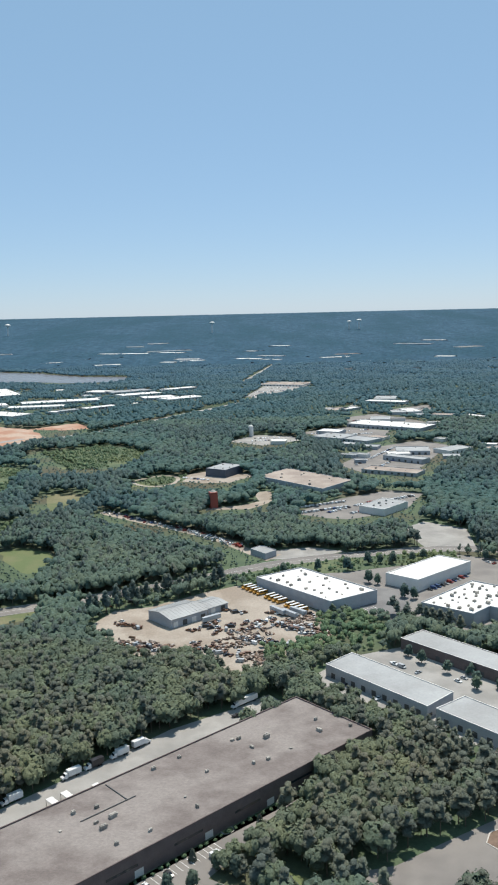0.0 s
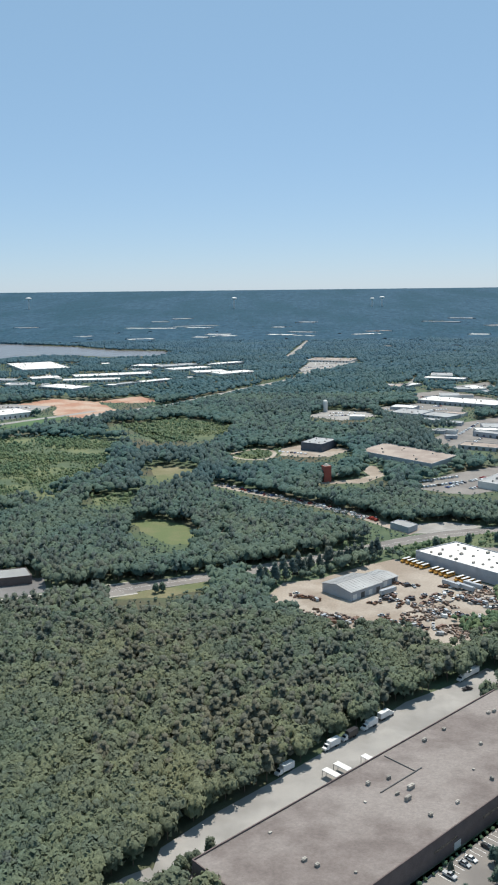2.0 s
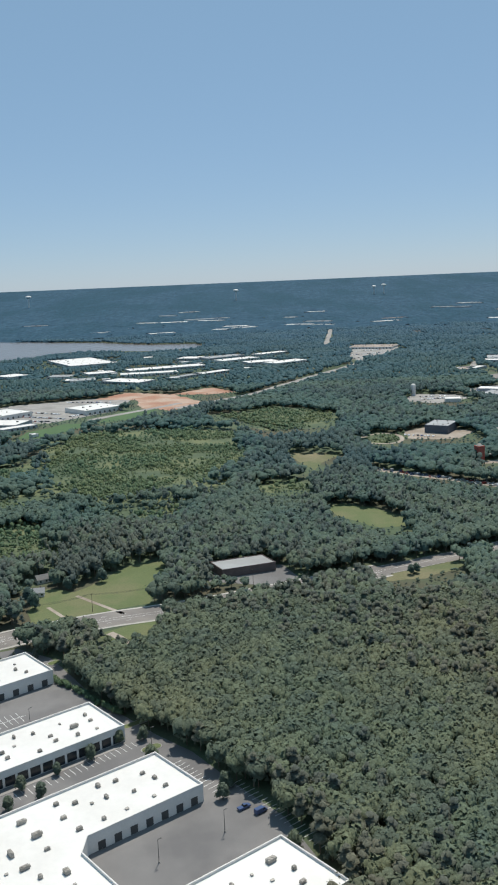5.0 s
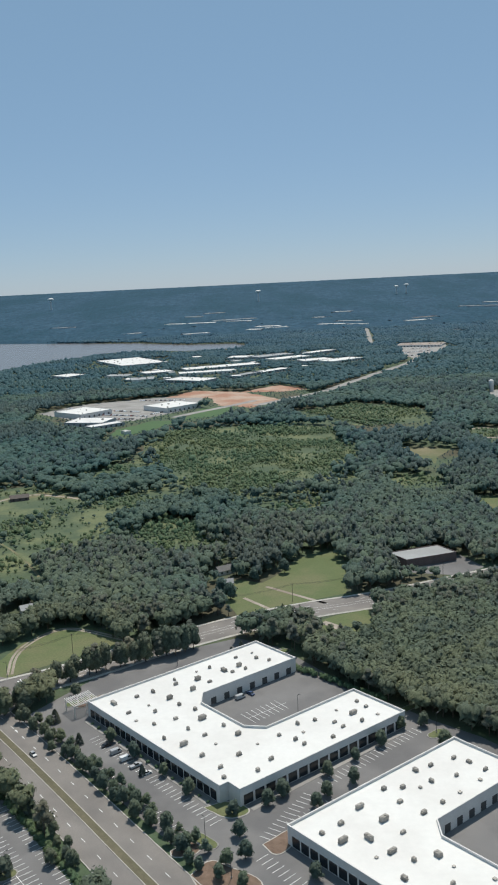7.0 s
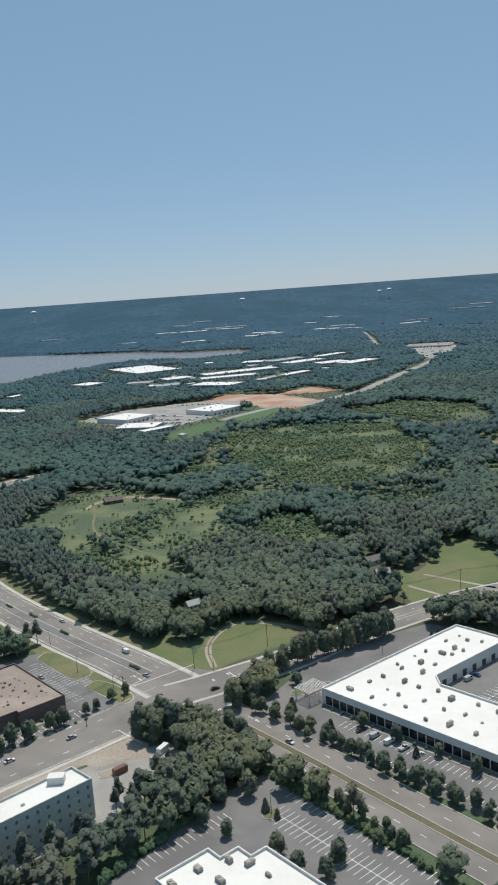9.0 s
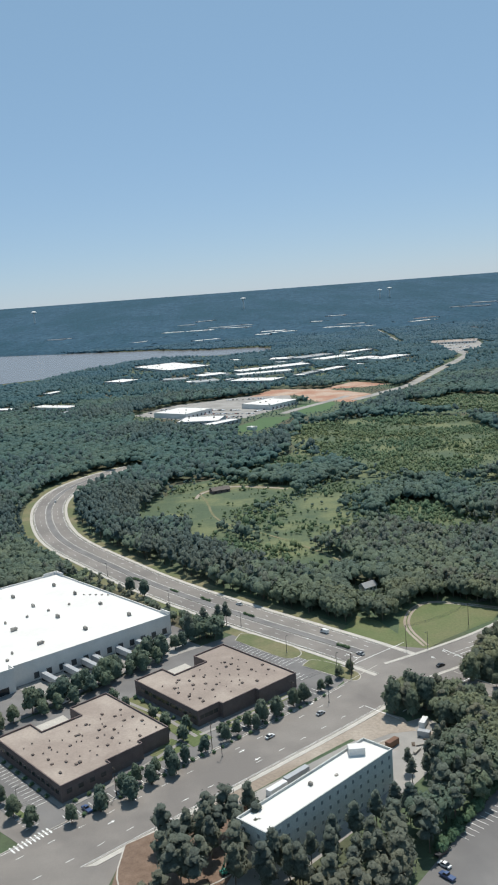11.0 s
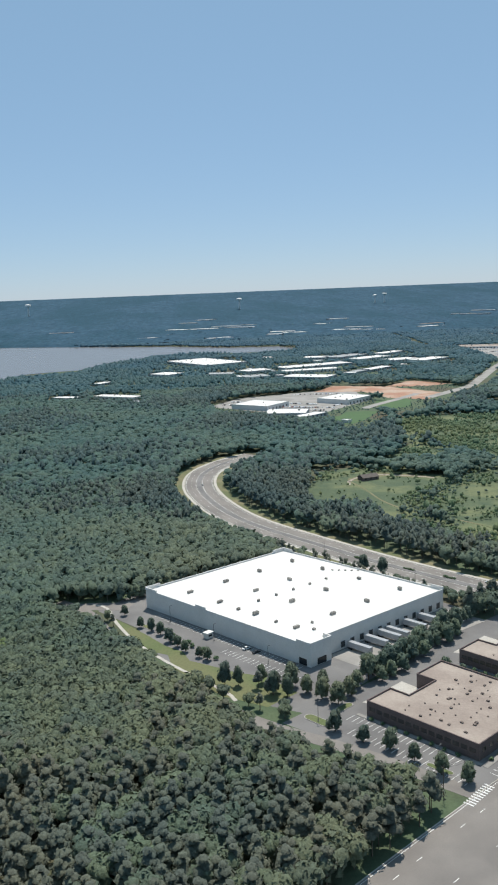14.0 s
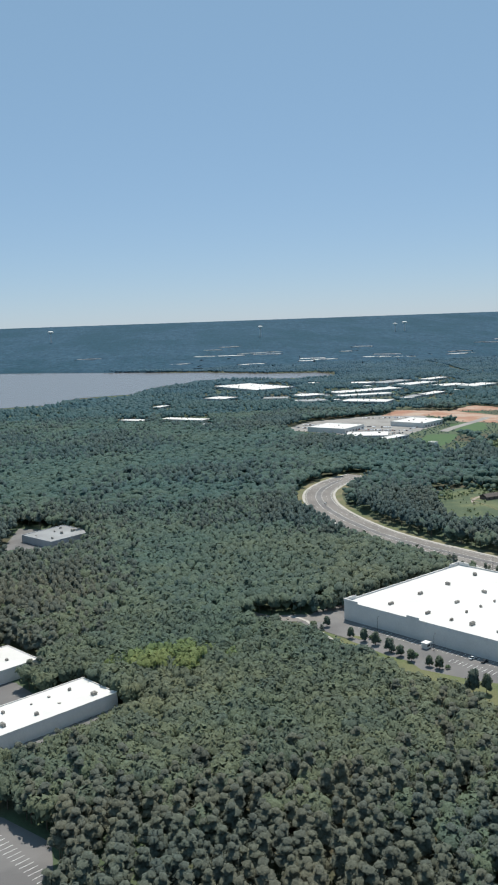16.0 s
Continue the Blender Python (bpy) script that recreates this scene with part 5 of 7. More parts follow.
for x, y, l, w, yaw in ((-533, 295, 8, 5, 39), (-512, 267, 8, 5, 39), (-446, 282, 12, 5, -45), (-436, 262, 10, 6, 39), (-736, 308, 12, 3, -50), (-775, 352, 14, 5, -50), (-352, 350, 10, 5, 39), (-362, 372, 14, 4, 39),
                        (-513, 392, 16, 5, 39), (-560, 302, 9, 5, -50), (-762, 362, 10, 4, 39), (-415, 440, 8, 5, 39), (-74, 336, 5, 5, 45), (-26, 322, 6, 5, 45), (-850, 470, 8, 4, -50)):
    island(x, y, l, w, yaw, M_MEADOW if l > 16 else M_GRASS)


def plot(name, outline, top, label, kerb=M_KERB):
    """A raised bed with a pale kerb round any outline."""
    mid = sum((Vector(p) for p in outline), Vector((0, 0))) / len(outline)
    line = smooth_line(list(outline) + [outline[0]], 2)
    root = part(name, prism(bmesh.new(), [(p.x, p.y) for p in line[:-1]], 0, 0.2), kerb)
    part("bed", prism(bmesh.new(), [tuple(p + (mid - p).normalized() * 0.5) for p in line[:-1]], 0.1, 0.25), top, root)
    return tagged(root, label, "island", kind="structure")


plot("kerb_island", [(-652, 452), (-648, 464), (-632, 448), (-616, 430), (-624, 419), (-638, 434)], M_DRYGRASS, "kerbed island of dry grass beside the highway")
plot("kerb_island", [(-620, 413), (-614, 422), (-592, 400), (-596, 389), (-606, 398)], M_DRYGRASS, "kerbed island of dry grass beside the highway")
plot("kerb_island", [(-602, 331), (-591, 338), (-588, 332), (-599, 326)], M_GRAVEL, "kerbed island of pale gravel on a building site")
plot("kerb_island", [(-458, 277), (-451, 283), (-446, 279), (-449, 274), (-457, 273)], M_MULCH, "kerbed bed of brown mulch in a parking lot")
plot("kerb_island", [(-450, 264), (-444, 273), (-437, 268), (-425, 261), (-426, 252), (-444, 252)], M_MULCH, "kerbed bed of brown mulch in a parking lot")
plot("kerb_island", [(-426, 279), (-414, 290), (-413, 281), (-421, 271)], M_MULCH, "kerbed bed of brown mulch beside an office")
plot("kerb_island", [(-448, 302), (-438, 293), (-428, 299), (-439, 307)], M_GRASS, "kerbed corner of mown grass beside an office")
plot("kerb_island", [(-694, 282), (-678, 292), (-664, 299), (-648, 286), (-652, 268), (-662, 257), (-686, 249), (-696, 262)], M_MULCH, "kerbed brown bed under tall pines beside the avenue")
CLEAR_LINES.append(([Vector(p) for p in ((-812, 356), (-800, 342), (-768, 314), (-738, 284))], 6.0))
plot("kerb_island", [(74, 314), (78, 324), (92, 322), (90, 310), (79, 308)], M_MULCH, "kerbed bed of brown mulch beside the access road")
plot("kerb_island", [(-516, 388), (-502, 400), (-498, 395), (-511, 383)], M_MULCH, "kerbed bed of brown mulch beside an office")
trees_at("broad", [(-440, 262), (-432, 258), (-452, 278)], 6.5, "trees in the parking lot")
bays("lot_offices_tan", Frame(-650, 449, -48, 42), (2, -1), (42, -1), -5.2)
for x, y in ((-714, 568), (-688, 539), (-668, 518), (-643, 486), (-597, 431)):
    for k in range(5):
        put_tree("shrub", x + 1.1 * (k - 2), y - 1.3 * (k - 2), prng.uniform(1.2, 1.9), "shrubs on the median")


def walkway(name, pts, half, label, material=M_CONCRETE, z=0.12):
    line = smooth_line(pts, 2)
    CLEAR_LINES.append((line, half + 1.5))
    return tagged(part(name, ribbon(bmesh.new(), line, -half, half, 0.0, z), material), label, "path", kind="structure")


for off in (-1.1, 1.1):
    walkway("drive_loop", [tuple(p) for p in offset_line([Vector(q) for q in ((-556, 424), (-561, 450), (-554, 472), (-542, 485), (-525, 478), (-500, 462))], off)], 0.7, "pale wheel track of a curved drive round a lawn", M_GRAVEL)
walkway("drive_lawn", [(-388, 507), (-404, 522), (-424, 541)], 1.3, "pale straight drive across a lawn", M_GRAVEL)
walkway("drive_lawn_b", [(-417, 495), (-427, 508), (-438, 522)], 1.2, "pale drive across a lawn", M_GRAVEL)
walkway("drive_verge", [(-392, 478), (-384, 470), (-376, 456)], 2.5, "pale gravel entrance beside the road", M_GRAVEL)
walkway("track_house", [(-679, 788), (-676, 806), (-661, 822), (-645, 828), (-627, 818), (-610, 810), (-594, 797)], 1.6, "pale sandy track across a meadow", M_GRAVEL)
walkway("track_scrub", [(-676, 806), (-668, 770), (-664, 720), (-650, 684), (-622, 652), (-592, 604), (-570, 556)], 1.0, "narrow worn track through a meadow", M_DRYGRASS)
walkway("track_fields", [(-170, 676), (-173, 700), (-169, 731), (-171, 762)], 1.5, "narrow pale track through woods", M_GRAVEL)
walkway("track_loop", [(-190, 1054), (-161, 1092), (-132, 1076), (-138, 1022), (-171, 1018), (-192, 1050)], 2.5, "pale loop track round dry grass", M_GRAVEL)
walkway("drive_end", [(120, 330), (86, 306), (66, 290), (46, 276), (20, 262), (-2, 250)], 6.0, "pale wide drive at the wood's edge", M_ASPHALT, 0.06)
walkway("track_yard", [(-164, 276), (-176, 268), (-178, 250), (-174, 236)], 4.0, "pale drive round the yard's end", M_CONCRETE, 0.06)
walkway("path_box", [(-884, 512), (-874, 504), (-870, 484), (-856, 449), (-837, 418), (-811, 384), (-808, 375)], 0.9, "pale footpath along the lawn's edge", M_KERB, 0.14)
walkway("drive_box", [(-905, 520), (-884, 498), (-874, 470), (-862, 442), (-842, 408), (-818, 374), (-796, 350), (-764, 326), (-728, 290)], 3.6, "asphalt drive along the wood's edge", M_ASPHALT, 0.07)
walkway("drive_box_mouth", [(-896, 508), (-878, 508), (-862, 503)], 6.0, "asphalt mouth of a drive beside the warehouse", M_ASPHALT, 0.08)
for name, pts, half, label in (("road_dealer", [(-440, 1380), (-400, 1425), (-351, 1481), (-324, 1512), (-270, 1623), (-226, 1711), (-192, 1782), (-141, 1876), (-98, 1965), (-70, 2030), (-75, 2110)], 9.0, "far pale highway climbing a hill"),
                               ("road_ridge", [(-122, 2540), (-96, 2780), (-70, 3060), (-44, 3330)], 8.0, "far pale road on a hillside"),
                               ("road_tower", [(118, 1790), (140, 1850), (160, 1930)], 6.0, "far pale road bending past a white tower"),
                               ("road_depot", [(-560, 1290), (-540, 1320), (-470, 1400), (-440, 1440)], 7.0, "far pale road beside a depot")):
    walkway(name, pts, half, label, M_CONCRETE)
    for k in (0.012, 0.028):
        CLEAR_LINES.append(([Vector((p[0], p[1] * (1 - k))) for p in pts if not 1900 < p[1] < 2100], half * 0.7))
for fr, pts in ((F_OA, [(-4, 54), (20, 57), (56, 57)]), (F_OB, [(-1.5, -4), (-1.5, 56)]), (F_OB, [(-2, 58), (30, 57), (56, 52)]), (F_OA, [(-8, 2), (-5, 30), (-6, 54)]), (F_U1, [(-3.5, 4), (-3.5, 100)]), (F_U1, [(6, 108), (88, 107)])):
    walkway("footpath", [fr.at(*p) for p in pts], 0.9, "pale concrete footpath beside an office", M_CONCRETE, 0.16)
for fr in (F_OA, F_OB):
    sheet("court_apron", [tuple(fr.at(*p)) for p in ((8, -9), (36, -9), (35, 10), (16, 10))], M_KERB, 0.12, "pale concrete court in the office's recess", "apron")
for fr, pts in ((F_OA, [(-10, 36), (-2, 36), (-2, 60), (-12, 60)]), (F_OB, [(42, 50), (56, 46), (58, 58), (42, 58)]), (F_OA, [(-9, 2), (-2, 2), (-2, 30), (-9, 30)]), (F_OA, [(4, 54), (54, 56), (54, 59), (4, 59)])):
    sheet("lawn_office", [tuple(fr.at(*p)) for p in pts], M_GRASS, 0.11, "small mown lawn between offices", "lawn", soft=0.8, step=4)


def arrow(ob, x, y, yaw, size=1.5):
    bm = bmesh.new()
    c, s = math.cos(radians(yaw)), math.sin(radians(yaw))
    for pts in ([(-0.15, -1), (0.15, -1), (0.15, 0.2), (-0.15, 0.2)], [(-0.5, 0.2), (0.5, 0.2), (0, 1)]):
        bm.faces.new([bm.verts.new((x + size * (px * c - py * s), y + size * (px * s + py * c), 0.2)) for px, py in pts])
    part("lane_arrow", bm, M_PAINT, ob)


for x, y, yaw in ((-640, 347, -50), (-652, 337, -50), (-646, 330, 130), (-700, 296, -50), (-620, 372, -50), (-614, 446, -140), (-593, 417, -140), (-596, 421, -140), (-540, 360, 35), (-545, 366, 35), (-536, 365, 35), (-556, 409, 30), (-549, 415, 30)):
    arrow(cr, x, y, yaw)
bm = bmesh.new()
for i in range(10):
    a = Vector((-734 + i * 1.2, 286 + i * 1.1))
    ribbon(bm, [a, a + Vector((2.6, -3.0))], -0.3, 0.3, 0.2)
part("crosswalk", bm, M_PAINT, cr, "white zebra crossing")
for a, b in (((-603, 402), (-590, 418)), ((-597, 366), (-585, 352)), ((-552, 378), (-566, 368)), ((-549, 418), (-540, 402)), ((-600, 406), (-566, 430)), ((-582, 358), (-545, 384))):
    part("stop_line", ribbon(bmesh.new(), [Vector(a), Vector(b)], -0.18, 0.18, 0.2), M_PAINT, cr)


# ---- vehicles ----
PAINTS = {n: plain("car_paint_" + n, c, 0.3) for n, c in (("white", (0.75, 0.75, 0.74)), ("silver", (0.42, 0.43, 0.44)), ("black", (0.03, 0.03, 0.035)), ("red", (0.30, 0.04, 0.03)), ("blue", (0.05, 0.09, 0.2)), ("yellow", (0.50, 0.25, 0.04)), ("rust", (0.18, 0.09, 0.05)), ("green", (0.03, 0.22, 0.16)))}
M_TYRE = plain("tyre_rubber", (0.025, 0.025, 0.025), 0.9)


def wheel_mesh(r, w):
    bm = bmesh.new()
    bmesh.ops.create_cone(bm, cap_ends=True, segments=10, radius1=r, radius2=r, depth=w, matrix=Matrix.Rotation(radians(90), 4, "X"))
    me = bpy.data.meshes.new("wheel")
    bm.to_mesh(me)
    bm.free()
    me.materials.append(M_TYRE)
    return me


CAR_WHEEL, BIG_WHEEL = wheel_mesh(0.34, 0.24), wheel_mesh(0.5, 0.35)


def profile_block(outline, half, inset=0.0):
    """A side outline (x, z) drawn out to both sides, its upper points pulled in a little."""
    bm = bmesh.new()
    top = max(z for _, z in outline)
    rows = [[bm.verts.new((x, s * (half - (inset if z > top * 0.8 else 0)), z)) for x, z in outline] for s in (-1, 1)]
    n = len(outline)
    for i in range(n):
        bm.faces.new((rows[0][i], rows[0][(i + 1) % n], rows[1][(i + 1) % n], rows[1][i]))
    bm.faces.new(rows[0][::-1])
    bm.faces.new(rows[1])
    return bm


def make_car(paint, kind):
    """0 saloon, 1 van, 2 pickup."""
    root = new("car" if kind == 0 else ("van" if kind == 1 else "pickup_truck"))
    word = {"white": "white", "silver": "silver-grey", "black": "black", "red": "dark red", "blue": "dark blue", "rust": "rusty brown", "yellow": "yellow", "green": "green"}[paint]
    tagged(root, word + (" saloon car parked on its wheels", " panel van parked on its wheels", " pickup truck parked on its wheels")[kind], ("car", "van", "truck")[kind])
    body = ([(-2.25, 0.3), (2.25, 0.3), (2.28, 0.62), (1.2, 0.92), (-1.7, 0.95), (-2.28, 0.85)], [(-2.5, 0.35), (2.5, 0.35), (2.52, 0.9), (1.8, 1.15), (1.3, 2.0), (-2.5, 2.05)], [(-2.7, 0.45), (2.6, 0.45), (2.65, 0.95), (1.4, 1.1), (-2.7, 1.1)])[kind]
    part("body", profile_block(body, 0.9 if kind == 0 else 1.0, 0.08), PAINTS[paint], root)
    glass = ([(1.15, 0.93), (0.45, 1.4), (-0.95, 1.42), (-1.75, 0.95)], [(1.82, 1.18), (1.32, 1.95), (0.5, 1.95), (0.5, 1.2)], [(1.35, 1.1), (0.85, 1.75), (-0.4, 1.78), (-0.6, 1.1)])[kind]
    part("cabin_glass", profile_block(glass, 0.82 if kind != 1 else 1.012, 0.1 if kind != 1 else 0), M_GLASS, root)
    if kind != 1:
        roof = part("roof", box(-0.85, 0.4, -0.66, 0.66, 1.41, 1.46) if kind == 0 else box(-0.35, 0.8, -0.7, 0.7, 1.77, 1.83), PAINTS[paint], root)
    for x in (-1.4, 1.4):
        for y in (-0.82, 0.82):
            w = part("wheel", CAR_WHEEL, M_TYRE, root)
            w.location = (x, y, 0.34)
    return root


def make_box_truck(box_paint, cab_paint, length, label, name="box_truck"):
    root = new(name)
    tagged(root, label, "truck")
    part("cargo_box", box(-length / 2 - 1.0, length / 2 - 1.0, -1.28, 1.28, 1.1, 3.9, bevel=0.06), box_paint, root)
    part("chassis", box(-length / 2 - 0.8, length / 2 + 1.8, -0.5, 0.5, 0.6, 1.1), M_UNITDARK, root)
    part("cab", profile_block([(length / 2 - 0.8, 0.7), (length / 2 + 2.2, 0.7), (length / 2 + 2.2, 1.5), (length / 2 + 1.0, 1.8), (length / 2 + 0.5, 2.8), (length / 2 - 0.8, 2.8)], 1.15, 0.1), cab_paint, root)
    part("windscreen", profile_block([(length / 2 + 0.99, 1.85), (length / 2 + 0.56, 2.7), (length / 2 + 0.62, 2.72), (length / 2 + 1.08, 1.87)], 1.0), M_GLASS, root)
    for x in (-length / 2 + 0.6, -length / 2 + 1.8, length / 2 + 1.2):
        for y in (-1.0, 1.0):
            w = part("wheel", BIG_WHEEL, M_TYRE, root)
            w.location = (x, y, 0.5)
    return root


def make_trailer(length, paint, label):
    root = new("trailer")
    tagged(root, label, "trailer")
    part("cargo_box", box(-length / 2, length / 2, -1.3, 1.3, 1.2, 4.1, bevel=0.06), paint, root)
    part("undercarriage", box(-length / 2 + 0.3, -length / 2 + 3.2, -1.0, 1.0, 0.5, 1.2), M_UNITDARK, root)
    part("landing_leg", box(length / 2 - 3.0, length / 2 - 2.7, -0.9, 0.9, 0.0, 1.2), M_UNITDARK, root)
    for x in (-length / 2 + 1.0, -length / 2 + 2.3):
        for y in (-1.05, 1.05):
            w = part("wheel", BIG_WHEEL, M_TYRE, root)
            w.location = (x, y, 0.5)
    return root


def make_bus():
    root = new("bus")
    tagged(root, "yellow-orange bus parked in a row", "bus")
    part("body", profile_block([(-4.5, 0.5), (4.6, 0.5), (4.6, 1.5), (3.4, 1.7), (3.1, 2.9), (-4.4, 2.95)], 1.2, 0.15), PAINTS["yellow"], root)
    part("window_band", box(-4.2, 2.9, -1.215, 1.215, 1.75, 2.4), M_GLASS, root)
    part("roof", box(-4.3, 3.0, -1.0, 1.0, 2.9, 3.02), PAINTS["white"], root)
    for x in (-2.6, 3.0):
        for y in (-1.05, 1.05):
            w = part("wheel", BIG_WHEEL, M_TYRE, root)
            w.location = (x, y, 0.5)
    return root


FLEET = {(p, k): None for p in PAINTS for k in (0, 1, 2)}
PARKED = set()


def put(src, m, group=""):
    """The first time the thing itself, then copies of it."""
    if src in PARKED:
        return tagged(copy_thing(src, m), group=group)
    PARKED.add(src)
    src.matrix_basis = m
    return tagged(src, group=group)


vrng = random.Random(29)


def put_car(x, y, yaw, paint=None, kind=None, group="", z=0.06):
    paint = paint or vrng.choice(("white", "white", "silver", "silver", "black", "red", "blue"))
    kind = vrng.choice((0, 0, 1, 2)) if kind is None else kind
    if FLEET[paint, kind] is None:
        FLEET[paint, kind] = make_car(paint, kind)
    return put(FLEET[paint, kind], pose(x, y, z, 0, 0, yaw), group)


# trucks in the yard of the long warehouse
G = "trucks in the truck yard"
TRUCK_W = make_box_truck(PAINTS["white"], PAINTS["white"], 6.6, "white box truck parked by the trees")
TRUCK_B = make_box_truck(PAINTS["black"], PAINTS["white"], 6.6, "box truck with dark sides parked by the trees")
for src, u in ((TRUCK_W, 73), (TRUCK_W, 102), (TRUCK_B, 114), (TRUCK_W, 128)):
    p = F_LONG.at(u, -29)
    put(src, pose(p.x, p.y, 0.05, 0, 0, 45 + 180), G)
p = F_LONG.at(140, -30)
put(TRUCK_W, pose(p.x, p.y, 0.05, 0, 0, 45), G)
LORRY = make_box_truck(PAINTS["white"], PAINTS["white"], 14.0, "long white lorry parked in the yard's corner", "lorry")
p = F_LONG.at(206, -28)
put(LORRY, pose(p.x, p.y, 0.05, 0, 0, 45 + 180), G)
p = F_LONG.at(193, -20)
put_car(p.x, p.y, 20, "black", 2)
for u, v in ((83, -20), (90, -20), (103, -16)):
    p = F_LONG.at(u, v + 8)
    root = part("dock_canopy", box(-1.6, 1.6, -4.0, 4.0, 3.0, 3.3, bevel=0.05), M_WHITEWALL)
    tagged(root, "white loading canopy above a dock", "canopy")
    root.matrix_basis = pose(p.x, p.y, 0, 0, 0, 45)
    for x in (-1.4, 1.4):
        for y in (-3.8, 3.8):
            part("post", tube(bmesh.new(), x, y, 0, 3.0, 0.12), M_UNIT, root)
openings(LONG, LONG_C, F_LONG, 30, 0, 210, 0, 16, 3.2, 0.3, 3.6, M_WHITEWALL, "roller_door")
openings(LONG, LONG_C, F_LONG, 60, 50, 214, 50, 5, 14.0, 4.6, 5.6, M_GLASS, "window")
openings(LONG, LONG_C, F_LONG, 66, 50, 200, 50, 4, 4.0, 0.2, 3.2, M_WHITEWALL, "entrance")
for a, b in (((78, 18), (104, 18)), ((100, 2), (100, 18))):
    pa, pb = F_LONG.at(*a) - LONG_C, F_LONG.at(*b) - LONG_C
    part("roof_pipe", ribbon(bmesh.new(), [pa, pb], -0.2, 0.2, 9.6, 9.9), M_UNITDARK, LONG)

G = "cars before the long warehouse"
for u, v, paint, kind in ((77, 57, "silver", 0), (81, 57, "white", 0), (91, 57, "black", 0), (111, 60, "white", 1), (68, 57, "silver", 2)):
    p = F_LONG.at(u, v)
    put_car(p.x, p.y, -45 + (90 if kind == 1 else 0) * 1.0, paint, kind, G)

# trailers at the docks of the white warehouse
G = "trailers at the docks"
TRAILER = make_trailer(14, PAINTS["silver"], "long grey trailer backed up to a dock")
for u in (42, 52, 58, 72, 84, 30):
    p = F_BOX.at(u, 122 + 8.5)
    put(TRAILER, pose(p.x, p.y, 0.05, 0, 0, -50), G)
openings(BOX, BOX_C, F_BOX, 24, 122, 106, 122, 12, 2.8, 1.0, 4.2, M_UNITDARK, "dock_door", frame=M_GREYWALL)
openings(BOX, BOX_C, F_BOX, 0, 118, 0, 126, 1, 5.0, 0.2, 3.6, M_GLASS, "entrance")
openings(BOX, BOX_C, F_BOX, 3, 127, 12, 127, 1, 6.0, 0.2, 3.6, M_GLASS, "entrance")
for a, b in (((0, 0), (0, 10)), ((0, 0), (10, 0)), ((0, 44), (0, 52)), ((0, 118), (0, 127)), ((0, 127), (14, 127)), ((107, 0), (98, 0)), ((107, 0), (107, 8)), ((107, 114), (107, 122)), ((14, 122), (14, 127))):
    pa, pb = F_BOX.at(*a) - BOX_C, F_BOX.at(*b) - BOX_C
    part("parapet_step", ribbon(bmesh.new(), [pa, pb], -0.3, 0.3, 10.8, 12.4), M_WHITEWALL, BOX)
slab = sheet("dock_apron", [tuple(F_BOX.at(*p)) for p in ((16, 123), (106, 123), (106, 150), (16, 146))], M_CONCRETE, 0.09, "pale concrete apron before the docks", "apron")
hut = part("guard_hut", box(-2, 2, -1.6, 1.6, 0, 3.0, bevel=0.05), M_WHITEWALL)
p = F_BOX.at(-7, 62)
hut.matrix_basis = pose(p.x, p.y, 0.05, 0, 0, 40)
tagged(hut, "small white flat-roofed hut in a parking lot", "hut")
part("roof", box(-2.3, 2.3, -1.9, 1.9, 3.0, 3.2), M_WHITEROOF, hut)
part("window", box(-1.2, 1.2, -1.66, 1.66, 1.2, 2.2), M_GLASS, hut)
G = "cars beside the white warehouse"
for v, paint in ((88, "white"), (95, "black")):
    p = F_BOX.at(-4.5, v)
    put_car(p.x, p.y, 35, paint, 0, G)
put_car(-733, 395, 42, "white", 1, G)

# cars on the roads
G = "cars on the roads"
for x, y, yaw, paint, kind in ((-617, 362, 40, "silver", 0), (-604, 452, 130, "white", 1), (-555, 399, 30, "black", 0), (-640, 346, 40, "white", 0), (-505, 300, -52, "white", 0), (-590, 420, 130, "silver", 0), (-812, 820, 92, "white", 0), (-523, 344, -52, "silver", 0), (-648, 505, 131, "white", 0)):
    put_car(x, y, yaw, paint, kind, G, 0.16)
G = "cars at the offices"
for i in range(5):
    p = F_U1.at(-8.5, 30 + 7.6 * i)
    put_car(p.x, p.y, 38, group=G)
for p in (F_U2.at(96, 46), F_U2.at(99, 52), F_U1.at(60, 34), F_U1.at(66, 34), F_ZIG.at(-14, -14), F_ZIG.at(-18, -10), F_ZIG.at(-10, -18), F_OA.at(62, 12), F_OB.at(4, 65)):
    put_car(p.x, p.y, 38 + vrng.choice((0, 90)), group=G)
G = "cars beside the white shed"
for i in range(10):
    p = F_S2.at(8 + 5 * i, 32)
    put_car(p.x, p.y, -40, group=G)
G = "cars in the unit lots"
for x, y in ((60, 486), (64, 482), (72, 474), (92, 462), (96, 466), (84, 500), (120, 440), (128, 446), (112, 470), (30, 458), (46, 440), (160, 690), (164, 686), (170, 680)):
    put_car(x, y, vrng.choice((42, -48)), group=G)
G = "vans in the far lot"
for i in range(26):
    put_car(10 + 4.2 * (i % 13) + vrng.uniform(-0.5, 0.5), 868 + 26 * (i // 13) + 2.2 * (i % 13), 50, "white" if i % 3 else None, 1, G)
for i in range(14):
    put_car(84 + 4.0 * i, 905 + 3.0 * i, -40, "white" if i % 4 else None, 1, G)

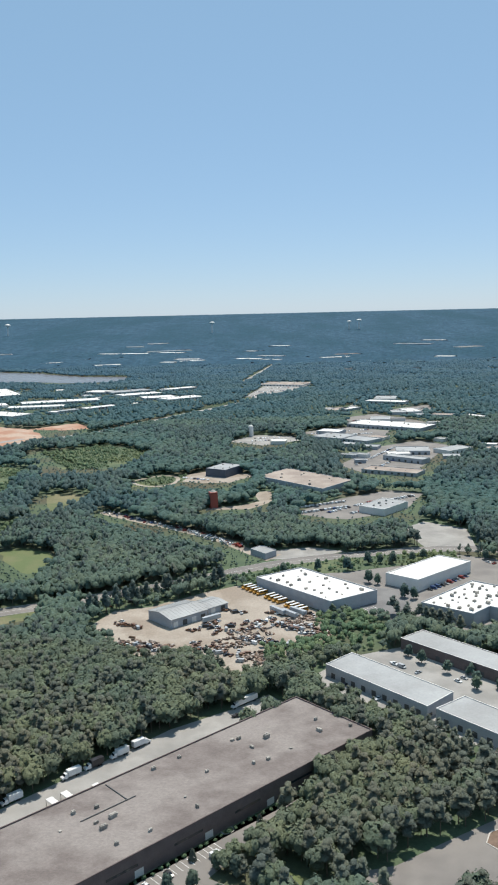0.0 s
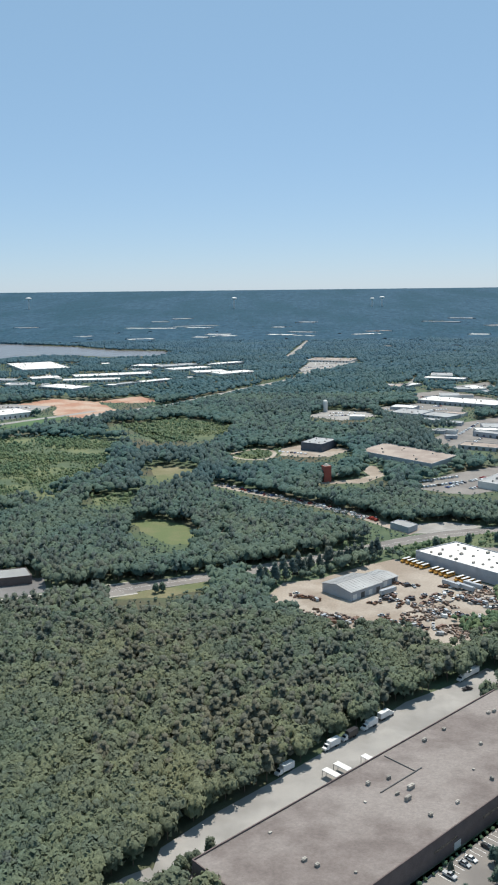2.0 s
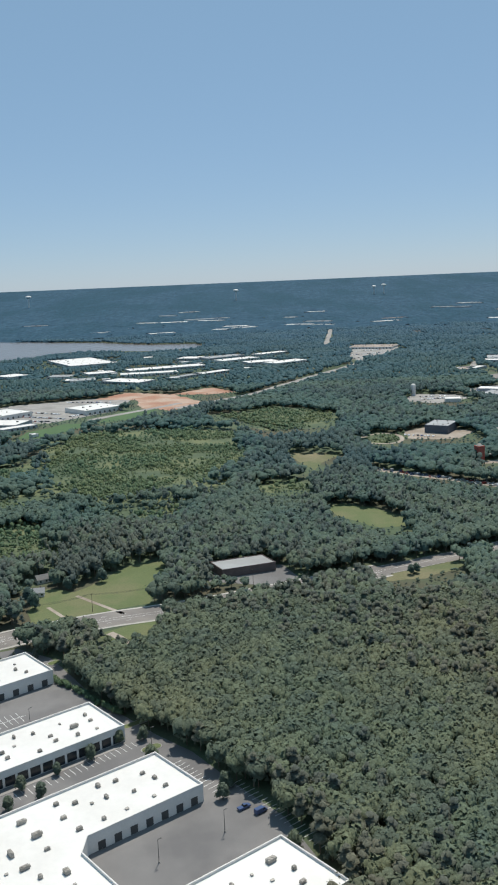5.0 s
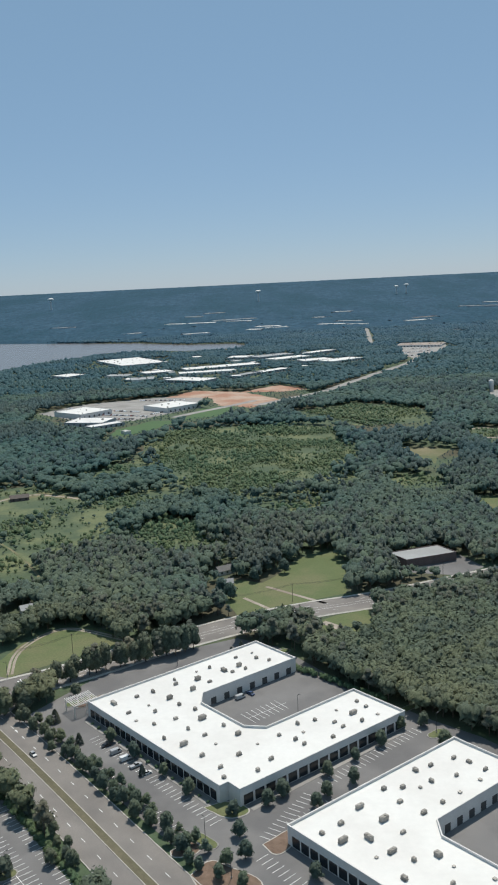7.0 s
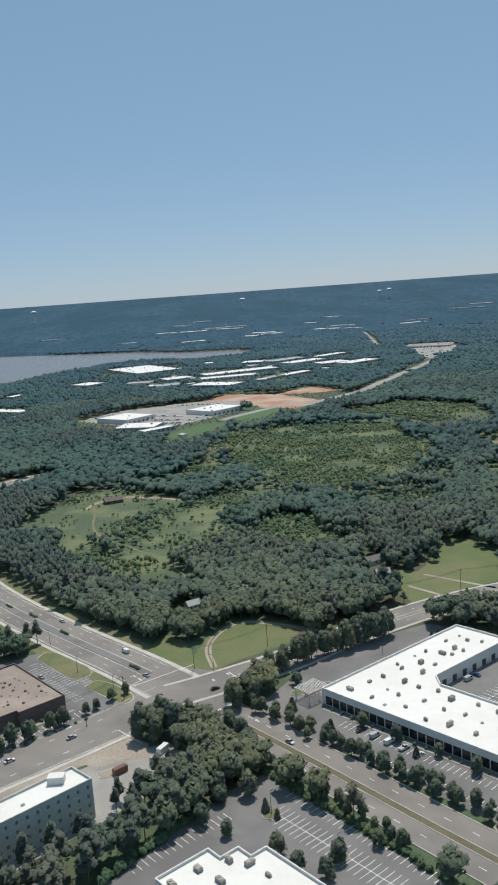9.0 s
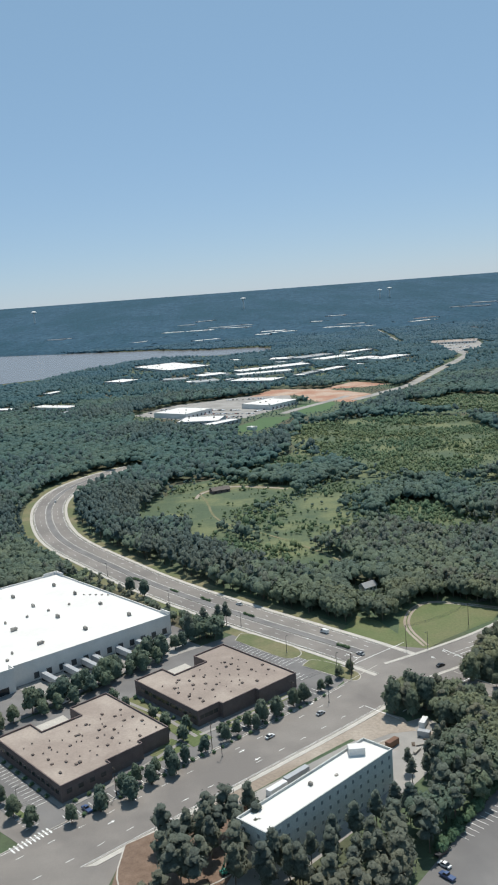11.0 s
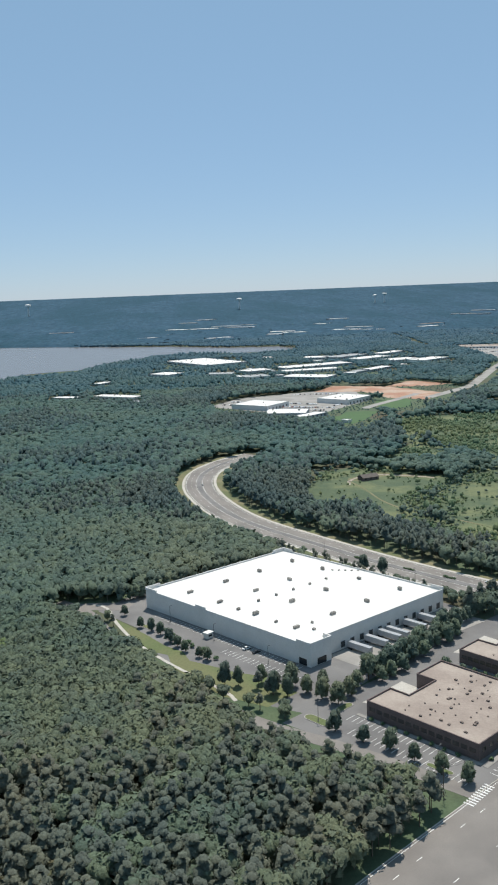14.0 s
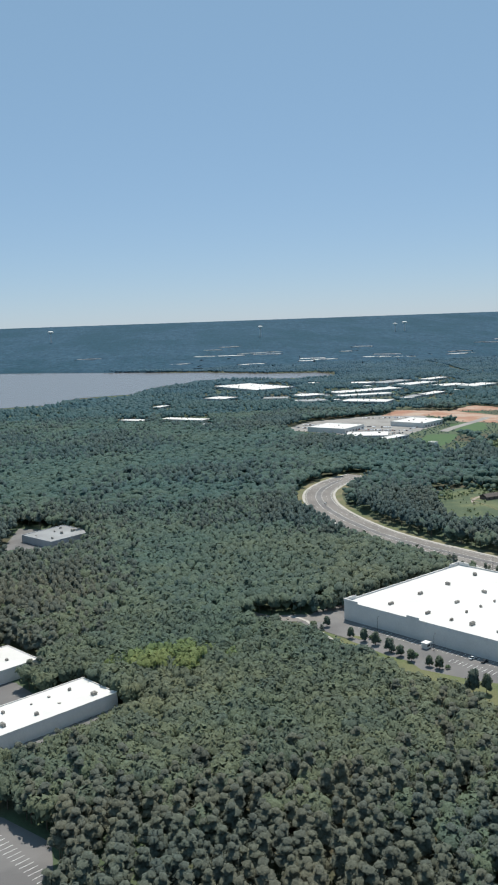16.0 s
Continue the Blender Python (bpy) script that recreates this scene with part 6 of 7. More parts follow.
# salvage yard
G = "wrecked vehicles in the salvage yard"
def wreck_field(x0, y0, x1, y1, width, n, group, paints=("rust", "rust", "silver", "rust", "white", "silver", "black", "black", "rust")):
    for i in range(n):
        t = (i + vrng.random()) / n
        w = vrng.uniform(-0.5, 0.5) * width
        dx, dy = x1 - x0, y1 - y0
        l = math.hypot(dx, dy)
        put_car(x0 + dx * t - dy / l * w, y0 + dy * t + dx / l * w, vrng.uniform(0, 180), vrng.choice(paints), vrng.choice((0, 0, 2, 1)), group)


wreck_field(-62, 520, -26, 496, 12, 22, G)
wreck_field(-50, 538, -8, 560, 16, 34, G)
wreck_field(-30, 528, 0, 512, 16, 26, G)
wreck_field(-6, 556, 20, 535, 14, 26, G)
wreck_field(-14, 578, 18, 566, 9, 16, G)
wreck_field(-104, 516, -72, 508, 10, 18, G)
wreck_field(-116, 560, -96, 548, 8, 10, G)
wreck_field(-66, 540, -46, 558, 4, 9, G)
wreck_field(-46, 582, -30, 574, 6, 7, G)
wreck_field(-128, 590, -110, 600, 3, 4, G)
G = "vehicles in the narrow yard"
wreck_field(-190, 888, -112, 820, 9, 30, G, ("white", "silver", "white", "red", "blue"))
wreck_field(-112, 820, -40, 745, 12, 44, G, ("white", "silver", "white", "red", "white"))
# the gabled workshop of the salvage yard and its annexe
def gabled(name, x, y, yaw, l, w, h, ridge, wall, roof, label, doors=0):
    root = new(name)
    root.matrix_basis = pose(x, y, 0.03, 0, 0, yaw)
    tagged(root, label, "workshop")
    bm = bmesh.new()
    ends = [[bm.verts.new((sx * l / 2, py, pz)) for py, pz in ((-w / 2, 0), (w / 2, 0), (w / 2, h), (0, ridge), (-w / 2, h))] for sx in (-1, 1)]
    for k in (0, 1, 4):
        bm.faces.new((ends[0][k], ends[0][(k + 1) % 5], ends[1][(k + 1) % 5], ends[1][k]))
    bm.faces.new(ends[0])
    bm.faces.new(ends[1])
    part("wall", bm, wall, root)
    slope = math.atan2(ridge - h, w / 2)
    run = (w / 2 + 0.6) / math.cos(slope)
    for sgn in (-1, 1):
        r = part("roof", box(-l / 2 - 0.5, l / 2 + 0.5, -run / 2, run / 2, 0, 0.15), roof, root)
        r.location = (0, sgn * (w / 2 + 0.6) / 2, (h + ridge) / 2 - 0.6 * math.tan(slope) / 2 + 0.05)
        r.rotation_euler.x = -sgn * slope
        for k in range(int(l / 3)):
            part("seam", box(-l / 2 + 1.5 + 3 * k, -l / 2 + 1.65 + 3 * k, -run / 2, run / 2, 0.15, 0.25), roof, r)
    for k in range(doors):
        d = part("roller_door", box(-1.8, 1.8, -0.06, 0.06, 0.05, 3.8), M_UNITDARK if k % 2 else M_WHITEWALL, root)
        d.location = (-l / 2 + (k + 0.5) * l / doors, -w / 2, 0)
    CLEAR_AREAS.append([(x - 20, y - 20), (x + 20, y - 20), (x + 20, y + 20), (x - 20, y + 20)])


gabled("workshop", -75, 566, 43, 30, 26, 6.0, 8.2, M_GREYWALL, M_GREYROOF, "grey gabled metal workshop in a salvage yard", 4)
gabled("workshop", -55, 585, 43, 17, 18, 4.5, 5.6, M_GREYWALL, M_GREYROOF, "low grey metal annexe beside a workshop", 2)
BUS = make_bus()
for i in range(15):
    if i in (5, 10):
        continue
    put(BUS, pose(-31 + 2.85 * i, 630 - 3.75 * i, 0.06, 0, 0, 218), "buses in a row")
for x, y, yaw in ((-8, 574, -50), (0, 568, -50), (6, 572, -46), (-52, 560, 40)):
    put(TRAILER, pose(x, y, 0.06, 0, 0, yaw), "trailers in the salvage yard")


# cars in the far lots, too many and too small to count
M_FARCAR = surface("far_car_paint", (0.5, 0.5, 0.5), (0.6, 0.6, 0.6), 0.4, 6.0, 0.35)
_n = M_FARCAR.node_tree
_r = _n.nodes.new("ShaderNodeValToRGB")
_r.color_ramp.interpolation = "CONSTANT"
_r.color_ramp.elements[0].color, _r.color_ramp.elements[1].color, _r.color_ramp.elements[1].position = (0.8, 0.8, 0.8, 1), (0.03, 0.03, 0.04, 1), 0.75
for at, c in ((0.4, (0.5, 0.51, 0.52, 1)), (0.6, (0.25, 0.05, 0.04, 1)), (0.67, (0.07, 0.1, 0.22, 1))):
    _r.color_ramp.elements.new(at).color = c
_n.links.new(_n.nodes.new("ShaderNodeNewGeometry").outputs["Random Per Island"], _r.inputs[0])
_n.links.new(_r.outputs[0], _n.nodes["Principled BSDF"].inputs["Base Color"])


def far_cars(name, rows, label):
    """Rows (x0, y0, x1, y1, count) of parked cars, each a closed body with a cabin."""
    side = [(-2.2, 0.3), (2.2, 0.3), (2.2, 0.8), (1.1, 0.95), (0.5, 1.5), (-1.2, 1.5), (-1.8, 0.95), (-2.2, 0.9)]
    verts, faces = [], []
    for x0, y0, x1, y1, n in rows:
        for i in range(n):
            if vrng.random() < 0.2:
                continue
            t = (i + vrng.uniform(0.3, 0.7)) / n
            cx, cy = x0 + (x1 - x0) * t, y0 + (y1 - y0) * t
            a = math.atan2(y1 - y0, x1 - x0) + math.pi / 2 + vrng.uniform(-0.06, 0.06)
            k, b = vrng.uniform(0.95, 1.25), len(verts)
            for w in (-0.95, 0.95):
                verts += [(cx + k * (x * math.cos(a) - w * math.sin(a)), cy + k * (x * math.sin(a) + w * math.cos(a)), 0.06 + k * z) for x, z in side]
            m = len(side)
            faces += [(b + q, b + (q + 1) % m, b + m + (q + 1) % m, b + m + q) for q in range(m)] + [tuple(b + q for q in range(m))[::-1], tuple(b + m + q for q in range(m))]
    tagged(new(name, mesh_of(name, verts, faces, M_FARCAR)), label, "cars", kind="stuff")


far_cars("parked_cars", [(-770, 1410, -640, 1330, 40), (-750, 1440, -620, 1360, 40), (-690, 1310, -620, 1290, 20), (-640, 1500, -560, 1480, 24), (-600, 1330, -560, 1380, 16), (-680, 1350, -600, 1310, 24)], "rows of cars parked in a far depot")
far_cars("parked_cars", [(-90, 2100, -20, 2160, 14), (-80, 2200, 0, 2240, 16), (-60, 2300, 20, 2330, 16), (-40, 2400, 30, 2420, 14)], "rows of cars parked in a far lot")
far_cars("parked_cars", [(90, 1140, 160, 1290, 26), (110, 1110, 190, 1260, 26), (40, 1440, 140, 1480, 22), (90, 1420, 150, 1440, 14), (120, 1600, 200, 1640, 18), (140, 1570, 220, 1560, 16), (220, 1720, 280, 1790, 14), (40, 870, 90, 920, 14), (60, 862, 110, 910, 14)], "rows of cars parked between far warehouses")
far_cars("parked_cars", [(-70, 1400, -10, 1400, 14), (-60, 1370, 0, 1380, 14), (-130, 1070, -90, 1050, 9)], "vehicles parked in a far yard")

# heaps of scrap in the salvage yard
M_SCRAP = surface("rusty_scrap", (0.16, 0.10, 0.07), (0.30, 0.22, 0.17), 0.5, 3.0, 0.8)
_n = M_SCRAP.node_tree
_r = _n.nodes.new("ShaderNodeValToRGB")
_r.color_ramp.elements[0].color, _r.color_ramp.elements[1].color = (0.07, 0.05, 0.04, 1), (0.42, 0.38, 0.34, 1)
_r.color_ramp.elements.new(0.5).color = (0.20, 0.125, 0.085, 1)
_n.links.new(_n.nodes.new("ShaderNodeNewGeometry").outputs["Random Per Island"], _r.inputs[0])
_n.links.new(_r.outputs[0], _n.nodes["Principled BSDF"].inputs["Base Color"])
bm = bmesh.new()
for outline, n in (([(-49, 521), (-35, 538), (-14, 553), (-10, 535), (-29, 514), (-42, 508)], 240), ([(-8, 557), (13, 576), (28, 531), (14, 527), (-2, 542)], 260), ([(-30, 501), (-17, 508), (-5, 489), (-24, 486)], 130), ([(-112, 520), (-72, 508), (-72, 518), (-108, 534)], 90)):
    xs, ys = [p[0] for p in outline], [p[1] for p in outline]
    for _ in range(n * 2):
        x, y = vrng.uniform(min(xs), max(xs)), vrng.uniform(min(ys), max(ys))
        if not inside(np.array([x]), np.array([y]), outline)[0] or noise.noise((x * 0.15, y * 0.15, 2.0)) < -0.1:
            continue
        m = pose(x, y, 0.05, vrng.uniform(-8, 8), vrng.uniform(-8, 8), vrng.uniform(0, 180))
        l, w, h = vrng.uniform(0.6, 2.6), vrng.uniform(0.4, 1.1), vrng.uniform(0.4, 1.5)
        vs = [bm.verts.new(m @ Vector((a * l * (1 if c == 0 else 0.75), b * w * (1 if c == 0 else 0.8), c * h))) for c in (0, 1) for a, b in ((-1, -1), (1, -1), (1, 1), (-1, 1))]
        for f in ((0, 3, 2, 1), (4, 5, 6, 7), (0, 1, 5, 4), (1, 2, 6, 5), (2, 3, 7, 6), (3, 0, 4, 7)):
            bm.faces.new([vs[q] for q in f])
tagged(part("scrap_heap", bm, M_SCRAP), "heaps of rusty scrap and car parts on bare dirt", "scrap", kind="stuff")

# ---- poles, cables ----
def lamp_post(h=9.0):
    root = new("lamp_post")
    tagged(root, "slim dark lamp post with a flat head", "lamp post")
    part("pole", tube(bmesh.new(), 0, 0, 0, h, 0.14, 0.08), M_UNITDARK, root)
    part("base", tube(bmesh.new(), 0, 0, 0, 0.7, 0.3), M_CONCRETE, root)
    part("arm", box(-0.1, 1.0, -0.06, 0.06, h - 0.15, h), M_UNITDARK, root)
    part("lamp_head", box(0.6, 1.5, -0.22, 0.22, h - 0.1, h + 0.08, bevel=0.03), M_UNITDARK, root)
    return root


LAMP = lamp_post()
for x, y, yaw in ((-533, 295, 40), (-512, 267, 40), (-446, 283, 130), (-436, 262, 40), (-736, 309, 40), (-775, 351, 40), (-626, 430, 40), (-604, 404, 40), (-559, 303, 40), (-838, 476, 40), (-815, 445, 40), (-790, 412, 40), (-648, 470, 220), (-690, 516, 220), (-735, 582, 220), (-598, 398, 40),
                  (-352, 351, 40), (-410, 372, 40), (-26, 326, 40), (-70, 300, 40), (-340, 274, 40), (-318, 290, 40), (-470, 428, 40), (-612, 372, 130), (-660, 334, 130), (-556, 420, 200)):
    put(LAMP, pose(x, y, 0.05, 0, 0, yaw), "lamp posts")


def utility_pole(h=12.0):
    root = new("utility_pole")
    tagged(root, "weathered wooden utility pole with a crossarm", "utility pole")
    part("pole", tube(bmesh.new(), 0, 0, 0, h, 0.18, 0.11), M_BARK, root)
    part("crossarm", box(-1.2, 1.2, -0.07, 0.07, h - 1.0, h - 0.8), M_BARK, root)
    for x in (-1.1, 0, 1.1):
        part("insulator", tube(bmesh.new(), x, 0, h - 0.8, h - 0.5, 0.07), M_UNIT, root)
    return root


UTILITY = utility_pole()


def pole_line(pts, h=12.0):
    for i, p in enumerate(pts):
        q = pts[min(i + 1, len(pts) - 1)]
        r = pts[max(i - 1, 0)]
        put(UTILITY, pose(p[0], p[1], 0, 0, 0, math.degrees(math.atan2(q[1] - r[1], q[0] - r[0])) + 90), "utility poles along the road")
    for off in (-1.1, 0, 1.1):
        for a, b in zip(pts, pts[1:]):
            n = Vector((-(b[1] - a[1]), b[0] - a[0])).normalized() * off
            line = [Vector((a[0] + (b[0] - a[0]) * t / 8 + n.x, a[1] + (b[1] - a[1]) * t / 8 + n.y, h - 0.5 - 1.6 * (1 - (t / 4 - 1) ** 2))) for t in range(9)]
            bm = bmesh.new()
            rows = [[bm.verts.new(p + Vector(d)) for p in line] for d in ((0, 0, 0.04), (0.04, 0.0, -0.03), (-0.04, 0.0, -0.03))]
            for k in range(3):
                for t in range(8):
                    bm.faces.new((rows[k][t], rows[k][t + 1], rows[(k + 1) % 3][t + 1], rows[(k + 1) % 3][t]))
            tagged(part("power_cable", bm, M_UNITDARK), "thin dark power cable between utility poles", "cable", "power cables")


pole_line([(-740, 290), (-700, 313), (-664, 341), (-628, 372), (-598, 396)])
pole_line([(-566, 424), (-528, 446), (-490, 474), (-452, 494), (-408, 512), (-360, 528), (-310, 548), (-262, 570), (-212, 592), (-164, 614), (-118, 638)])


# pergola at the corner of the white-roofed offices
pergola = new("pergola")
pergola.matrix_basis = pose(-510, 383, 0.05, 0, 0, 38.5)
tagged(pergola, "white steel pergola before an office entrance", "pergola")
for x in (-6, 0, 6):
    for y in (-4.5, 4.5):
        part("post", box(x - 0.2, x + 0.2, y - 0.2, y + 0.2, 0, 5.2), M_WHITEWALL, pergola)
for y in (-4.5, 4.5):
    part("beam", box(-6.6, 6.6, y - 0.15, y + 0.15, 5.2, 5.6), M_WHITEWALL, pergola)
for k in range(13):
    part("slat", box(-6.3 + k, -6.0 + k, -5.4, 5.4, 5.6, 5.85), M_WHITEWALL, pergola)

# ---- building site beside the new block ----
def container(x, y, yaw, paint, label, l=6.0):
    root = part("container", box(-l / 2, l / 2, -1.2, 1.2, 0, 2.6, bevel=0.05), paint)
    root.matrix_basis = pose(x, y, 0.06, 0, 0, yaw)
    tagged(root, label, "container")
    for i in range(int(l / 0.6)):
        for s in (-1, 1):
            r = part("rib", box(-0.08, 0.08, -0.05, 0.05, 0.2, 2.4), paint, root)
            r.location = (-l / 2 + 0.4 + 0.6 * i, s * 1.22, 0)
    part("door", box(l / 2 - 0.02, l / 2 + 0.05, -1.05, 1.05, 0.15, 2.45), M_UNIT, root)


for x, y, yaw, paint, label, l in ((-592, 331, 40, PAINTS["rust"], "rust-brown site container on a kerbed island", 6), (-576, 345, 60, PAINTS["white"], "white site container near the trees", 6), (-578, 336, -30, PAINTS["silver"], "grey site container near the trees", 5),
                                   (-640, 306, 40, PAINTS["white"], "white container beside the new block", 9), (-652, 296, 40, PAINTS["rust"], "brown container beside the new block", 6), (-632, 314, 40, PAINTS["silver"], "long grey container beside the new block", 12)):
    container(x, y, yaw, paint, label, l)
for i in range(16):
    x, y = vrng.uniform(-584, -566), vrng.uniform(322, 342)
    l, w, h = vrng.uniform(2, 5), vrng.uniform(0.6, 1.4), vrng.uniform(0.3, 1.0)
    pile = box(-l / 2, l / 2, -w / 2, w / 2, 0, h * 0.45)
    stuff_mat = vrng.choice((M_GRAVEL, M_WHITEWALL, M_BARK, M_UNIT))
    ob = part("material_stack", pile, stuff_mat)
    for k in range(3):
        part("bundle", box(-l / 2 + 0.2 * k, l / 2 - 0.3, -w / 2 + w * k / 3, -w / 2 + w * k / 3 + w * 0.28, h * 0.45, h), stuff_mat, ob)
    ob.matrix_basis = pose(x, y, 0.06, 0, 0, vrng.uniform(0, 180))
    tagged(ob, "stack of building material on bare ground", "building material", "stacks of building material")
sheet("clay_site_block", [(-609, 341), (-591, 360), (-583, 352), (-580, 340), (-590, 340), (-603, 335)], M_GRAVEL, 0.10, "bare pale earth beside the avenue", "earth", soft=1.5, step=4)
sheet("verge_block", [(-690, 282), (-662, 304), (-620, 338), (-592, 358), (-588, 352), (-620, 330), (-660, 298), (-688, 276)], M_GRAVEL, 0.09, "bare pale verge along the avenue", "verge", soft=0.8, step=6)
p = F_HOT.at(56, 4) - HOT_C
part("roof_housing", add_box(bmesh.new(), p.x - 3, p.x + 3, p.y - 2, p.y + 2, 14.7, 17.5, bevel=0.05), M_WHITEWALL, HOTEL)
lift = part("boom_lift", box(-1.4, 1.4, -1.0, 1.0, 0.5, 1.5, bevel=0.1), PAINTS["green"])
lift.matrix_basis = pose(-660, 262, 0.05, 0, 0, 30)
tagged(lift, "green boom lift beside the new block", "lift")
arm = part("boom", box(0, 7, -0.18, 0.18, 0, 0.36), PAINTS["green"], lift)
arm.location, arm.rotation_euler = (-1.0, 0, 1.5), (0, radians(-58), 0)
part("basket", box(2.2, 3.6, -0.7, 0.7, 7.4, 8.4), M_UNIT, lift)
for x in (-0.9, 0.9):
    for y in (-1.0, 1.0):
        w = part("wheel", BIG_WHEEL, M_TYRE, lift)
        w.location = (x, y, 0.5)


# ---- houses in the woods, towers far off ----
def house(x, y, yaw, l, w, wall, roof, label):
    root = new("house")
    root.matrix_basis = pose(x, y, 0, 0, 0, yaw)
    tagged(root, label, "house")
    part("wall", box(-l / 2, l / 2, -w / 2, w / 2, 0, 3.0), wall, root)
    bm = bmesh.new()
    e = 0.5
    vs = [bm.verts.new(v) for v in ((-l / 2 - e, -w / 2 - e, 2.9), (l / 2 + e, -w / 2 - e, 2.9), (l / 2 + e, w / 2 + e, 2.9), (-l / 2 - e, w / 2 + e, 2.9), (-l / 2 - e, 0, 5.4), (l / 2 + e, 0, 5.4))]
    for f in ((0, 1, 5, 4), (2, 3, 4, 5), (0, 4, 3), (1, 2, 5), (0, 3, 2, 1)):
        bm.faces.new([vs[i] for i in f])
    part("roof", bm, roof, root)
    part("chimney", box(l * 0.2, l * 0.2 + 0.8, 0.4, 1.2, 4.0, 6.2), M_DARKWALL, root)
    for i in range(3):
        for s in (-1, 1):
            wd = part("window", box(-0.6, 0.6, -0.05, 0.05, 1.0, 2.2), M_GLASS, root)
            wd.location = (-l / 3 + i * l / 3, s * w / 2, 0)
    CLEAR_AREAS.append([(x - 14, y - 14), (x + 10, y - 14), (x + 8, y + 8), (x - 10, y + 8)])


house(-570, 512, 30, 9, 6, M_WHITEWALL, M_GREYROOF, "small pale house among trees")
house(-450, 544, 10, 9, 6, M_WHITEWALL, M_GREYROOF, "small pale-roofed house among trees")
house(-452, 572, 30, 12, 8, M_WHITEWALL, M_SHINGLE, "small pale house beside a lawn")
house(-657, 808, 20, 17, 10, M_DARKWALL, M_UNITBROWN, "brown house on a sandy track")


def water_tower(x, y, s):
    root = new("water_tower")
    root.matrix_basis = pose(x, y, float(rise(x, y)), 0, 0, 0)
    tagged(root, "white water tower on a far ridge", "water tower")
    bm = bmesh.new()
    bmesh.ops.create_uvsphere(bm, u_segments=14, v_segments=8, radius=9 * s, matrix=Matrix.Translation((0, 0, 34 * s)) @ Matrix.Diagonal((1, 1, 0.45, 1)))
    part("tank", bm, M_WHITEROOF, root)
    part("stem", tube(bmesh.new(), 0, 0, 0, 30 * s, 3.0 * s, 2.0 * s), M_WHITEWALL, root)


for x, k in ((-460, 2.0), (-1770, 2.1), (405, 1.6), (466, 1.8)):
    water_tower(x, 5600, k)
tower = part("batching_tower", box(-4, 4, -4, 4, 0, 17, bevel=0.2), plain("red_steel", (0.34, 0.07, 0.05)))
tower.matrix_basis = pose(-78, 902, 0, 0, 0, 20)
tagged(tower, "red steel tower beside a yard", "tower")
part("hopper", tube(bmesh.new(), 0, 0, 17, 19, 3.4, 1.2, 10), M_UNIT, tower)
part("conveyor", box(4, 18, -0.8, 0.8, 6, 7), M_UNIT, tower)
silo = part("silo", tube(bmesh.new(), 0, 0, 0, 17, 4, n=14), M_WHITEWALL)
silo.matrix_basis = pose(-58, 1425, 0)
tagged(silo, "pale concrete silo among trees", "silo")
part("dome", tube(bmesh.new(), 0, 0, 17, 19, 4, 1.5, 14), M_WHITEWALL, silo)
for i, h in enumerate((52, 40, 46, 34)):
    tb = part("tower_block", box(-9, 9, -8, 8, -10, h * 0.75, bevel=0.5), M_GREYWALL)
    tb.matrix_basis = pose(-2480 - 75 * i, 6500, float(rise(-2480 - 75 * i, 6500)))
    tagged(tb, "very distant hazy tower block", "tower block", "towers on the skyline")
    part("crown", box(-6, 6, -5, 5, h * 0.75, h * 0.75 + 5), M_GREYWALL, tb)


